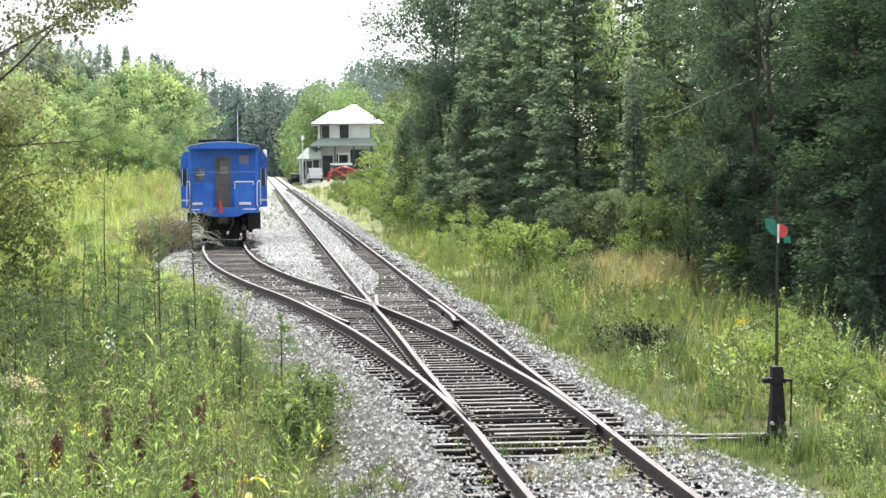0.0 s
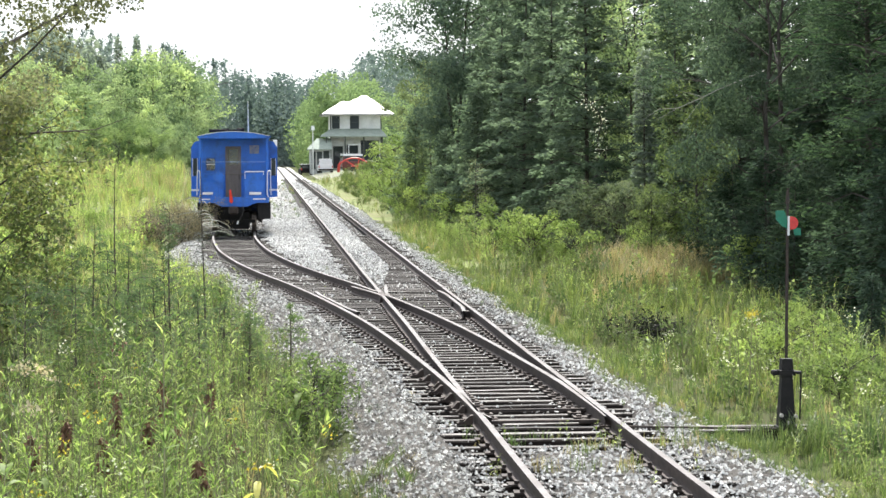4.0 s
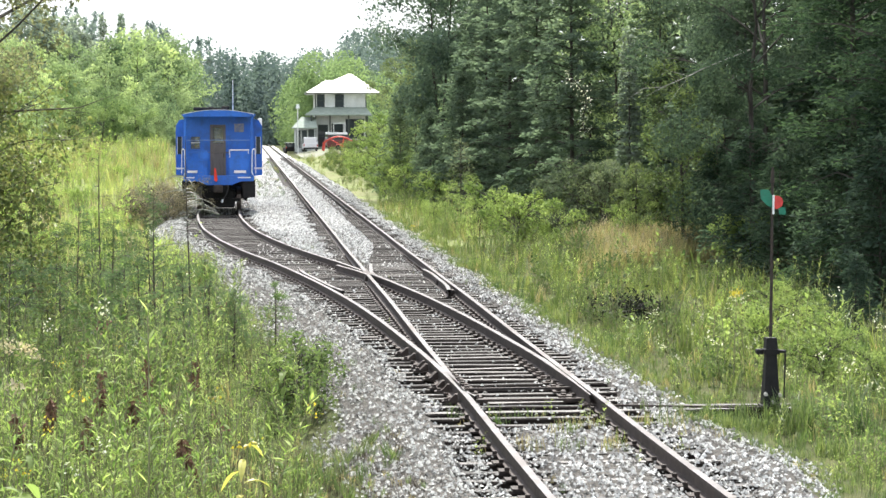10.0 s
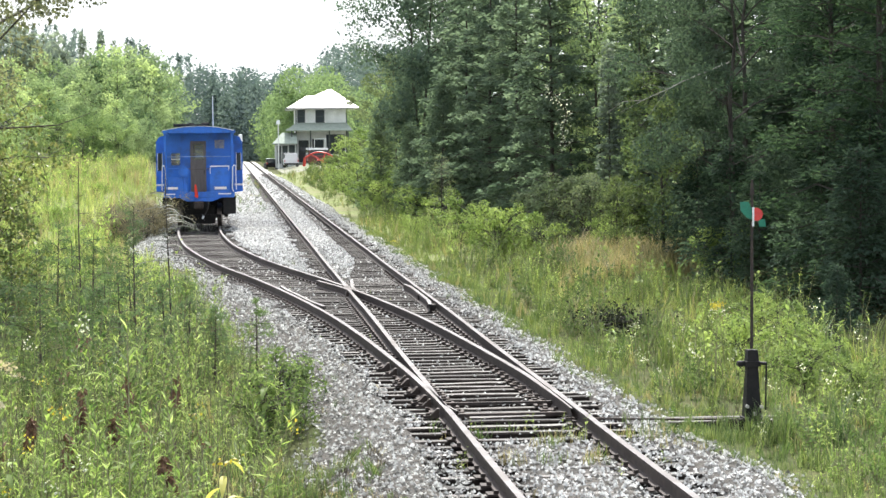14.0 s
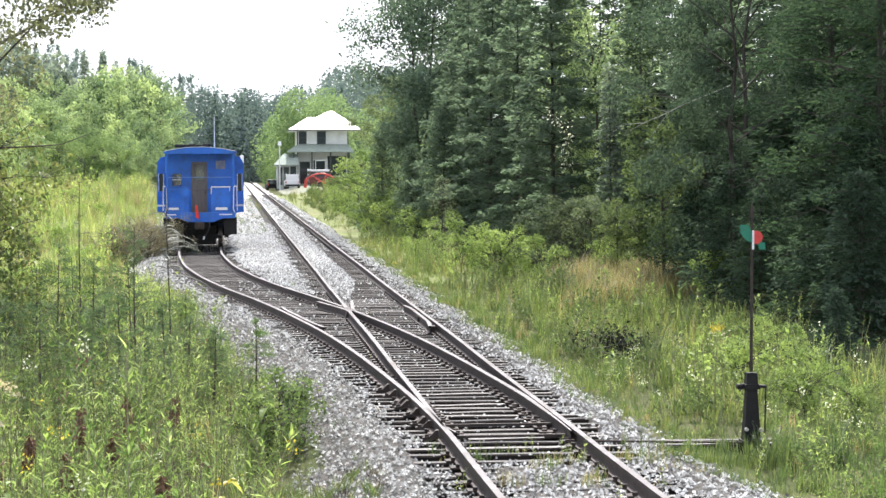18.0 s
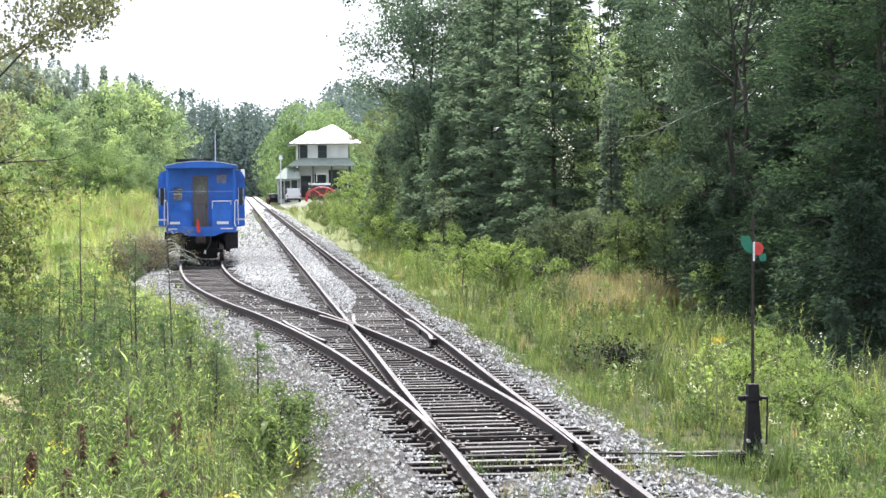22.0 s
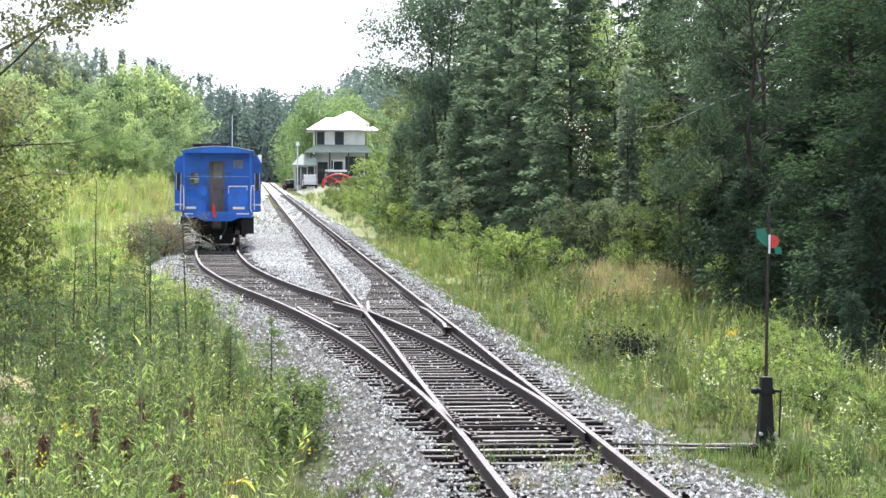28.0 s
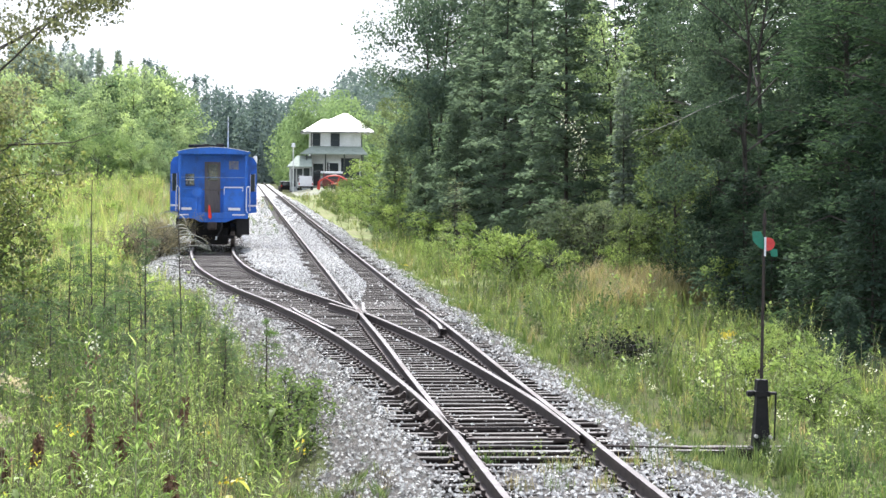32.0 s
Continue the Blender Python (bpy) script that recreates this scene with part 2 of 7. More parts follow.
def spread(templates, pick, pos, yaw, scale, lean=None):
    """Copies of small plant templates (V, F, M), turned, leaned and scaled, in one mesh's arrays."""
    out = []
    for k, (V, F, M) in enumerate(templates):
        sel = np.nonzero(pick == k)[0]
        if not len(sel):
            continue
        c, s = np.cos(yaw[sel])[:, None], np.sin(yaw[sel])[:, None]
        sc = scale[sel][:, None]
        x = (V[None, :, 0] * c - V[None, :, 1] * s) * sc
        y = (V[None, :, 0] * s + V[None, :, 1] * c) * sc
        z = V[None, :, 2] * sc
        if lean is not None:
            x = x + z * lean[sel, 0][:, None]
            y = y + z * lean[sel, 1][:, None]
        W = np.stack([x, y, z], -1) + pos[sel][:, None]
        f = (F[None] + (np.arange(len(sel)) * len(V))[:, None, None]).reshape(-1, 3)
        out.append((W.reshape(-1, 3), f, np.tile(M, len(sel))))
    Vs, Fs, Ms, n = [], [], [], 0
    for V, F, M in out:
        Vs.append(V), Fs.append(F + n), Ms.append(M)
        n += len(V)
    return np.concatenate(Vs), np.concatenate(Fs), np.concatenate(Ms)


def smooth01(t):
    t = np.clip(t, 0, 1)
    return t * t * (3 - 2 * t)


# ---- the plan: main line along +y, rail heads at z = 0 ----
SIDE_Y = np.array([0, 22.8, 26, 30, 35, 41.4, 46.6, 52, 58, 65, 75, 90, 110, 400.0])
SIDE_X = np.array([0, 0, -0.07, -0.25, -0.58, -1.2, -1.86, -2.68, -3.42, -4.0, -4.37, -4.45, -4.45, -4.45])


def siding_x(y):
    """The siding's centre line, by a smooth monotone curve through its stations."""
    y = np.asarray(y, float)
    h = np.diff(SIDE_Y)
    d = np.diff(SIDE_X) / h
    m = np.zeros(len(SIDE_Y))
    for i in range(1, len(m) - 1):
        if d[i - 1] * d[i] > 0:
            m[i] = 2 * d[i - 1] * d[i] / (d[i - 1] + d[i])
    i = np.clip(np.searchsorted(SIDE_Y, y) - 1, 0, len(h) - 1)
    t = (y - SIDE_Y[i]) / h[i]
    return ((1 + 2 * t) * (1 - t) ** 2 * SIDE_X[i] + t * (1 - t) ** 2 * h[i] * m[i]
            + t * t * (3 - 2 * t) * SIDE_X[i + 1] + t * t * (t - 1) * h[i] * m[i + 1])


def wobble(x, y, s, seed=0.0):
    return np.sin(x * s * 1.7 + seed) * np.cos(y * s * 1.3 + seed * 2.1) * 0.6 + np.sin(x * s * 0.6 + y * s * 0.9 + seed * 3.3) * 0.4


def bed_distance(x, y):
    """How far outside the nearer track's tie ends a place lies."""
    d1 = np.abs(x) - 1.35
    d2 = np.where(y > 22, np.abs(x - siding_x(y)) - 1.35, 9.0)
    between = (x < 0.5) & (x > siding_x(y) - 0.5) & (y > 22) & (y < 150)
    return np.where(between, np.minimum(np.minimum(d1, d2), 0.25), np.minimum(d1, d2))


def bed_edge(x, y):
    """How far the clean ballast reaches past the tie ends: narrow on the verge side, pinched where the weeds lean on the siding."""
    return np.where(x > 0, 0.28 + 0.22 * smooth01((24 - y) / 3), 0.85 - 0.8 * np.exp(-((y - 54) / 6.0) ** 2)) + 0.22 * wobble(x, y, 1.1)


def gravel_band(x, y):
    """How far inside (negative) the gravel that fills the main track a place lies: centred near, shifted to one rail beyond the crossing."""
    mid = np.where(y > 40, -0.24 - 0.20 * smooth01((58 - y) / 9), 0.0)
    half = np.where(y > 40, 0.44 * smooth01((y - 46.8) / 11), 0.5)
    return np.abs(x - mid) - half


def ground_z(x, y):
    x, y = np.asarray(x, float), np.asarray(y, float)
    b = bed_distance(x, y)
    sunk = smooth01((y - 21.6) / 0.8) * smooth01((49 - y) / 3) * smooth01((1.25 - x) / 0.1) * smooth01((x - siding_x(y) + 1.25) / 0.1)
    tied = smooth01((y - 46) / 4) * smooth01((1.3 - np.abs(x - siding_x(y))) / 0.1)
    tied = np.maximum(tied, (smooth01((y - 49) / 1.5) + smooth01((21.6 - y) / 0.5)) * smooth01((1.3 - np.abs(x)) / 0.08) * smooth01(gravel_band(x, y) / 0.08))
    bed = -0.17 - 0.03 * smooth01(b / 0.4) - 0.11 * sunk - 0.10 * tied + 0.02 * smooth01((y - 50) / 4) * smooth01(-gravel_band(x, y) / 0.15)
    left = -0.5 + 2.3 * smooth01((y - 48) / 75) * smooth01((-6.0 - x) / (4.5 - 2.0 * smooth01((y - 62) / 25))) + 1.95 * smooth01((13 - y) / 13) * smooth01((-1.7 - x) / 1.6)
    left = left + 1.2 * smooth01((y - 110) / 80) * smooth01((-9 - x) / 10)
    right = -0.30 + 0.3 * smooth01((x - 3.5) / 6) + 0.5 * smooth01((y - 120) / 120) * smooth01((x - 2.5) / 4)
    land = np.where(x < 0, left, right) + 0.10 * wobble(x, y, 0.55) * smooth01((b - 1.0) / 2) + 0.6 * wobble(x, y, 0.03, 2.0) * smooth01((np.abs(x) - 20) / 40)
    hill = 16 * smooth01((y - 330) / 300) + 4 * smooth01((y - 150) / 200) * smooth01((-14 - x) / 50)
    k = smooth01((b - 0.3) / 0.9)
    return bed * (1 - k) + land * k + hill * smooth01((np.abs(x) - 7) / 20)


# ---- ground ----
M_SOIL = surface("grassy_soil", (0.045, 0.06, 0.022), (0.10, 0.105, 0.045), 1.3, 18, 1.0, 0, 0.8, 0.05, dirt=(0.075, 0.072, 0.036), dirt_scale=0.35, spec=0.1)
M_FINES = surface("grey_ballast_bed", (0.34, 0.335, 0.32), (0.62, 0.61, 0.59), 3.5, 12, 0.95, 0, 1.0, 0.05, dirt=(0.16, 0.14, 0.12), dirt_scale=0.45, spec=0.2)
# near bed under the stones: the shade of their gaps is painted as dark colour
M_GAPSHADE = surface("gap_shade_ballast_bed", (0.04, 0.037, 0.033), (0.14, 0.13, 0.118), 14, 34, 0.95, 0, 1.0, 0.03, spec=0.2)
# darker bed between the ties and along the rails
M_DARKBED = surface("dark_tie_bed", (0.025, 0.022, 0.02), (0.085, 0.078, 0.072), 9, 34, 0.95, 0, 1.0, 0.03, spec=0.2)
M_TURF = surface("meadow_turf", (0.12, 0.15, 0.06), (0.24, 0.265, 0.115), 0.9, 14, 1.0, 0, 0.8, 0.05, dirt=(0.2, 0.18, 0.11), dirt_scale=0.3, spec=0.1)
M_LOT = surface("pale_gravel_lot", (0.15, 0.148, 0.115), (0.24, 0.235, 0.19), 0.6, 12, 0.95, 0, 0.4, 0.02, dirt=(0.13, 0.16, 0.06), dirt_scale=0.25)


def ramp_axis(*pieces):
    """Grid lines: (start, end, step) pieces put end to end."""
    out = []
    for a, b, s in pieces:
        out += list(np.arange(a, b, s))
    return np.array(out + [pieces[-1][1]])


gx = ramp_axis((-2500, -400, 350), (-400, -60, 34), (-60, -14, 3), (-14, -7, 0.5), (-7, 4, 0.22), (4, 14, 0.6), (14, 60, 4), (60, 400, 34), (400, 2500, 350))
gy = ramp_axis((-2500, -300, 440), (-300, -10, 29), (-10, 12, 1.1), (12, 60, 0.4), (60, 130, 1.0), (130, 330, 5), (330, 720, 26), (720, 4000, 410))
GX, GY = np.meshgrid(gx, gy)
GZ = ground_z(GX, GY)
nx, ny = len(gx), len(gy)
gi = (np.arange(ny - 1)[:, None] * nx + np.arange(nx - 1)[None]).ravel()
GF = np.stack([gi, gi + 1, gi + nx + 1, gi + nx], 1)
cx, cy = ((GX[:-1, :-1] + GX[1:, 1:]) / 2).ravel(), ((GY[:-1, :-1] + GY[1:, 1:]) / 2).ravel()
g_b = bed_distance(cx, cy) - bed_edge(cx, cy)
g_mat = np.where((g_b < 0.05) & (cy > -40) & (cy < 420), 1, 0)
g_mat = np.where((g_mat == 1) & (cy > 21.8) & (cy < 49) & (cx < 1.3) & (cx > siding_x(cy) - 1.3), 3, g_mat)
g_mat = np.where((g_mat == 1) & (cy > 45) & (cy < 110) & (np.abs(cx - siding_x(cy)) < 1.3), 3, g_mat)
g_mat = np.where((g_mat == 1) & (cy > 47) & (cy < 240) & (gravel_band(cx, cy) > -0.05) & (np.abs(cx) < 1.3), 3, g_mat)
g_mat = np.where((g_mat == 1) & (cy < 21.8) & (np.abs(cx) > 0.5) & (np.abs(cx) < 1.3), 3, g_mat)
g_mat = np.where((g_mat == 1) & (cy < 66), 4, g_mat)
g_mat = np.where((g_mat == 0) & (((cx < -5.5) & (cx > -26) & (cy > 45) & (cy < 125)) | ((cx > 1.5) & (cx < 5.2) & (cy > 58) & (cy < 236))), 5, g_mat)
g_mat = np.where((cx > 3.2) & (cx < 26) & (cy > 236) & (cy < 296), 2, g_mat)
ground = tagged(new("ground", tri_mesh("ground", np.stack([GX.ravel(), GY.ravel(), GZ.ravel()], 1), GF, [M_SOIL, M_FINES, M_LOT, M_DARKBED, M_GAPSHADE, M_TURF], g_mat, True)),
                "grassy railway land with a pale crushed-stone trackbed", "ground", kind="structure")

# ---- ballast stones ----
def stone_surface(name, a, b, low=0.15):
    """Broken stone with a tone of its own on every piece."""
    m = surface(name, a, b, 9, 60, 0.9, 0, 0.3, 0.004, spec=0.3)
    tree = m.node_tree
    geo = tree.nodes.new("ShaderNodeNewGeometry")
    shader = [n for n in tree.nodes if n.type == "BSDF_PRINCIPLED"][0]
    tone = shader.inputs["Base Color"].links[0].from_socket
    each = ramp_of(tree, geo.outputs["Random Per Island"], [(0, (low, low * 0.96, low * 0.9)), (0.22, (0.35 + low, 0.34 + low, 0.33 + low)), (0.5, (1.1, 1.1, 1.1)), (1, (1.4, 1.4, 1.4))])
    tree.links.new(mixed(tree, "MULTIPLY", 1.0, tone, each), shader.inputs["Base Color"])
    return m


M_STONE = stone_surface("crushed_limestone", (0.385, 0.378, 0.358), (0.665, 0.655, 0.63))
M_FRESHSTONE = stone_surface("fresh_limestone", (0.46, 0.452, 0.43), (0.70, 0.69, 0.665), 0.4)
M_OLDSTONE = stone_surface("weathered_limestone", (0.35, 0.342, 0.318), (0.61, 0.60, 0.565))


def stone_template(seed):
    r = np.random.default_rng(seed)
    V = np.array([(1, 0, 0), (-1, 0, 0), (0, 1, 0), (0, -1, 0), (0, 0, 0.75), (0, 0, -0.75)], float)
    V = V * r.uniform(0.6, 1.25, (6, 1)) + r.normal(0, 0.22, (6, 3))
    V[:4, 2] -= 0.35
    F = np.array([(0, 2, 4), (2, 1, 4), (1, 3, 4), (3, 0, 4)])
    return V[:5], F, np.zeros(4, int)


def cover(x, y):
    """Where the stones lie level with the ties or over them."""
    c = ((y < 21.9 + 0.3 * np.sin(x * 3)) & (np.abs(x) < 0.62)) | ((y > 46.8) & (gravel_band(x, y) < 0.03 * np.sin(y * 3.1))) | ((y > 47) & (x < -1.25) & (x > siding_x(y) + 1.25))
    c |= (y < 21.7) & (np.abs(x) > 0.98)
    return c | (bed_distance(x, y) > -0.16 + 0.22 * wobble(x, y, 1.7, 2.0))


TIE_TOP = -0.162
n_st = 165000
st_y = 12 + 103 * RNG.random(n_st) ** 1.9
st_x = RNG.uniform(-8, 3.0, n_st)
st_b = bed_distance(st_x, st_y)
st_keep = (st_b < bed_edge(st_x, st_y) + 0.14 + 0.3 * RNG.random(n_st) ** 3) & (RNG.random(n_st) < np.where(cover(st_x, st_y), 1.0, np.where(st_y < 21.9, 0.25, np.where(st_y > 50, 0.16, 0.09))))
for rail_x in (np.full(n_st, -0.75), np.full(n_st, 0.75), siding_x(st_y) - 0.75, siding_x(st_y) + 0.75):
    st_keep &= np.abs(st_x - rail_x) > 0.10
st_x, st_y = st_x[st_keep], st_y[st_keep]
st_n = len(st_x)
st_z = ground_z(st_x, st_y) + np.where(cover(st_x, st_y), 0.035, 0.012)
st_z = np.where(cover(st_x, st_y) & (bed_distance(st_x, st_y) < 0.05), np.maximum(st_z, TIE_TOP + 0.006), st_z)
st_size = RNG.uniform(0.012, 0.030, st_n) * np.clip(0.8 + st_y / 90, 1, 2.1)
st_turn, st_pick = RNG.uniform(0, 6.28, st_n), RNG.integers(0, 6, st_n)
st_fresh = (st_y > 44) & (st_x > siding_x(st_y) + 1.0) & (st_x < 0.9) & (RNG.random(st_n) < 0.45 + 0.55 * smooth01((wobble(st_x, st_y, 1.2, 0.5) + 0.75) / 0.7))
st_old = (st_x < siding_x(st_y) - 1.15 - 0.25 * wobble(st_x, st_y, 0.9, 1.0)) | ((st_x > 1.5) & (wobble(st_x, st_y, 0.8, 3.0) > 0.1))
for name, sel, mat, label in (("fresh_ballast", st_fresh, M_FRESHSTONE, "bright fresh limestone between the two tracks"), ("ballast", ~st_old & ~st_fresh, M_STONE, "pale grey crushed limestone ballast around the ties"), ("shoulder_ballast", st_old, M_OLDSTONE, "weathered grey ballast on the trackbed shoulder")):
    V, F, M = spread([stone_template(i) for i in range(6)], st_pick[sel], np.stack([st_x, st_y, st_z], 1)[sel], st_turn[sel], st_size[sel])
    tagged(new(name, tri_mesh(name, V, F, mat, M)), label, "ballast", kind="stuff")

n_far = 16000
far_y, far_x = RNG.uniform(104, 210, n_far), RNG.uniform(-6.4, 2.4, n_far)
far_keep = (bed_distance(far_x, far_y) < 0.7) & ((np.abs(far_x) < 0.5) | (np.abs(far_x) > 1.3)) & (np.abs(far_x - siding_x(far_y)) > 1.2)
far_x, far_y = far_x[far_keep], far_y[far_keep]
V, F, M = spread([stone_template(i + 9) for i in range(4)], RNG.integers(0, 4, len(far_x)), np.stack([far_x, far_y, ground_z(far_x, far_y) + 0.02], 1), RNG.uniform(0, 6.28, len(far_x)), RNG.uniform(0.05, 0.11, len(far_x)))
tagged(new("far_ballast", tri_mesh("far_ballast", V, F, M_STONE, M)), "pale crushed stone along the far track", "ballast", kind="stuff")

# stones kicked up on to the ties
n_loose = 22000
lo_y, lo_x = 13 + 45 * RNG.random(n_loose) ** 1.5, RNG.uniform(-7, 1.45, n_loose)
lo_near = np.minimum(np.minimum(np.abs(lo_x - 0.6), np.abs(lo_x + 0.6)), np.minimum(np.abs(lo_x - siding_x(lo_y) - 0.6), np.abs(lo_x - siding_x(lo_y) + 0.6)))
lo_keep = (lo_x > siding_x(lo_y) - 1.4) & (bed_distance(lo_x, lo_y) < 0.02) & (RNG.random(n_loose) < 0.10 + 0.45 * (lo_near < 0.11) + 0.35 * smooth01((wobble(lo_x, lo_y, 1.9, 0.4) + 0.1) / 0.6) + 0.3 * ((lo_x > 0.9) | (lo_x < siding_x(lo_y) - 0.9)))
for rail_x in (np.full(n_loose, -0.75), np.full(n_loose, 0.75), siding_x(lo_y) - 0.75, siding_x(lo_y) + 0.75):
    lo_keep &= np.abs(lo_x - rail_x) > 0.09
lo_x, lo_y = lo_x[lo_keep], lo_y[lo_keep]
V, F, M = spread([stone_template(i + 20) for i in range(5)], RNG.integers(0, 5, len(lo_x)), np.stack([lo_x, lo_y, np.full(len(lo_x), TIE_TOP + 0.004)], 1), RNG.uniform(0, 6.28, len(lo_x)), RNG.uniform(0.011, 0.027, len(lo_x)) * np.clip(0.75 + lo_y / 80, 1, 1.5))
tagged(new("loose_stones", tri_mesh("loose_stones", V, F, M_STONE, M)), "pale loose stones lying on the dark ties", "stones", kind="stuff")

# ---- tracks ----
RAIL_PROFILE = [(-0.036, 0.0), (0.036, 0.0), (0.037, -0.035), (0.010, -0.05), (0.010, -0.135), (0.07, -0.15), (0.07, -0.16), (-0.07, -0.16), (-0.07, -0.15), (-0.010, -0.135), (-0.010, -0.05), (-0.037, -0.035)]


def rail_mesh(name, xs, ys, zs=None, width=1.0):
    xs, ys = np.asarray(xs, float), np.asarray(ys, float)
    zs = np.zeros(len(xs)) if zs is None else zs
    k, n = len(RAIL_PROFILE), len(xs)
    t = unit(np.stack([np.gradient(xs), np.gradient(ys)], 1))
    px, pz = np.array(RAIL_PROFILE).T
    w = np.asarray(width) * np.ones(n)
    V = np.stack([xs[:, None] + px * w[:, None] * t[:, 1:2], ys[:, None] - px * w[:, None] * t[:, 0:1], zs[:, None] + pz + 0 * xs[:, None]], -1).reshape(-1, 3)
    F, MI = [], []
    for i in range(n - 1):
        for j in range(k):
            a, b = i * k + j, i * k + (j + 1) % k
            F.append((a, a + k, b + k, b)), MI.append(1 if j == 0 else 0)
    return tri_mesh(name, V, F, [M_RAIL_SIDE, M_RAIL_TOP], MI)


track = thing("railway_track", 0, 0, 0, 0, "rusty steel railway main line on weathered wooden ties", "railway track", kind="structure")
spur = thing("railway_siding", 0, 0, 0, 0, "curved rusty siding branching off the main line", "railway siding", kind="structure")
POINT_Y, FROG_Y = 23.2, 44.0
TIES, tie_run = [], -30.0
while tie_run < 78:
    TIES.append((len(TIES), tie_run + 0.04 * math.sin(len(TIES) * 5.7)))
    tie_run += 0.43 if POINT_Y - 0.6 < tie_run < 50 else 0.5


def wander(y):
    return (0.010 * np.sin(y * 0.21) + 0.005 * np.sin(y * 0.53 + 1)) * np.clip((70 - y) / 30, 0, 1)


y_far = ramp_axis((-30, 100, 1.0), (100, 460, 12))
part("rail", rail_mesh("right_rail", 0.753 + wander(y_far), y_far), None, track)
y_close = np.arange(POINT_Y, FROG_Y - 0.6, 0.6)
part("rail", rail_mesh("straight_closure_rail", -0.753 + wander(y_close) + 0.09 * np.clip((POINT_Y - y_close) / 0.6 + 1, 0, 1), y_close, width=np.clip((y_close - POINT_Y + 0.8) / 4, 0.3, 1)), None, track)
y_main = ramp_axis((FROG_Y + 0.2, 100, 1.0), (100, 460, 12))
part("rail", rail_mesh("left_rail", -0.753 + wander(y_main), y_main), None, track)
y_stock = ramp_axis((-30, 96, 0.8), (96, 330, 12))
part("rail", rail_mesh("left_stock_rail", siding_x(y_stock) - 0.753 + wander(y_stock), y_stock), None, spur)
y_div = np.arange(POINT_Y, FROG_Y - 0.3, 0.6)
part("rail", rail_mesh("curved_closure_rail", siding_x(y_div) + 0.753 + wander(y_div) - 0.075 * np.clip(1 - (y_div - POINT_Y) / 3.5, 0, 1), y_div, width=np.clip((y_div - POINT_Y + 0.8) / 4, 0.3, 1)), None, spur)
y_side = ramp_axis((FROG_Y + 0.5, 96, 0.8), (96, 330, 12))
part("rail", rail_mesh("right_siding_rail", siding_x(y_side) + 0.753, y_side), None, spur)
# frog casting, wing rails and guard rails
frog = bmesh.new()
prism(frog, [(-0.09, -0.15), (0.09, -0.15), (0.06, -0.004), (-0.06, -0.004)], FROG_Y - 1.0, FROG_Y + 1.3)
frog.transform(Matrix.Translation((-0.745, 0, 0)) )
part("frog", frog, M_RAIL_SIDE, track, "rusty cast steel crossing frog")
yg = np.linspace(FROG_Y - 5.2, FROG_Y + 0.6, 12)
flare = 0.07 * np.clip(np.abs(np.linspace(-1, 1, 12)) - 0.6, 0, 1) * 2.5
part("guard_rail", rail_mesh("guard_rail", 0.753 - 0.125 - flare, yg), None, track, "short bent guard rail inside the running rail")
part("guard_rail", rail_mesh("guard_rail_siding", siding_x(yg) - 0.753 + 0.125 + flare, yg), None, spur, "short bent guard rail inside the running rail")
yw = np.linspace(FROG_Y - 0.9, FROG_Y + 2.2, 8)
part("wing_rail", rail_mesh("wing_rail", -0.753 + 0.12 + 0.11 * np.clip((yw - FROG_Y) / 2, 0, 1), yw), None, track)
part("wing_rail", rail_mesh("wing_rail_left", siding_x(yw) + 0.753 - 0.12 - 0.11 * np.clip((yw - FROG_Y) / 2, 0, 1), yw), None, spur)
for by in (FROG_Y - 4.9, FROG_Y - 4.3, FROG_Y - 2.2, FROG_Y + 0.2):
    part("guard_block", boxes((0.58, 0.69, by - 0.12, by + 0.12, -0.15, -0.02), bevel=0.012), M_STEEL, track)
# heel blocks, braces and the operating rods at the points
BRACE = bmesh.new()
prism(BRACE, [(0.0, -0.16), (0.19, -0.16), (0.19, -0.135), (0.10, -0.12), (0.03, -0.05), (0.0, -0.05)], -0.055, 0.055)
box(BRACE, 0.11, 0.16, -0.03, 0.03, -0.136, -0.10)
BRACE = bm_mesh("rail_brace", BRACE, M_STEEL)
SLIDE = boxes((-0.30, 0.12, -0.09, 0.09, -0.166, -0.142), (-0.26, -0.20, -0.04, 0.04, -0.145, -0.12), (-0.12, -0.07, -0.05, 0.05, -0.145, -0.125))
SLIDE = bm_mesh("slide_plate", SLIDE, M_STEEL)
for k, by in [(i, y) for i, y in TIES if POINT_Y + 0.4 < y < POINT_Y + 8.4]:
    for side, rail_at, owner in ((1, 0.753, track), (-1, float(siding_x(by)) - 0.753, spur)):
        ob = part("slide_plate", SLIDE, None, owner)
        ob.matrix_basis = pose(rail_at, by, 0, 0, 0, 0 if side > 0 else 180)
        if by < POINT_Y + 6 and k % 5 not in (2, 4) and (side < 0 or k % 2 == 0):
            ob = part("rail_brace", BRACE, None, owner)
            ob.matrix_basis = pose(rail_at + side * (0.045 + 0.012 * math.sin(k * 2.1)), by + 0.05 * math.sin(k * 4.7), 0, 0, 0, (0 if side > 0 else 180) + 7 * math.sin(k * 3.3))
for by in (POINT_Y + 0.35, POINT_Y + 1.4):
    part("switch_rod", boxes((-0.70, 0.66, by - 0.025, by + 0.025, -0.115, -0.085)), M_STEEL, track)
part("throw_rod", rods(((0.6, POINT_Y + 0.02, -0.12), (2.75, POINT_Y - 0.30, -0.14), 0.013)), M_STEEL, track, "rusty rod from the points to the stand")

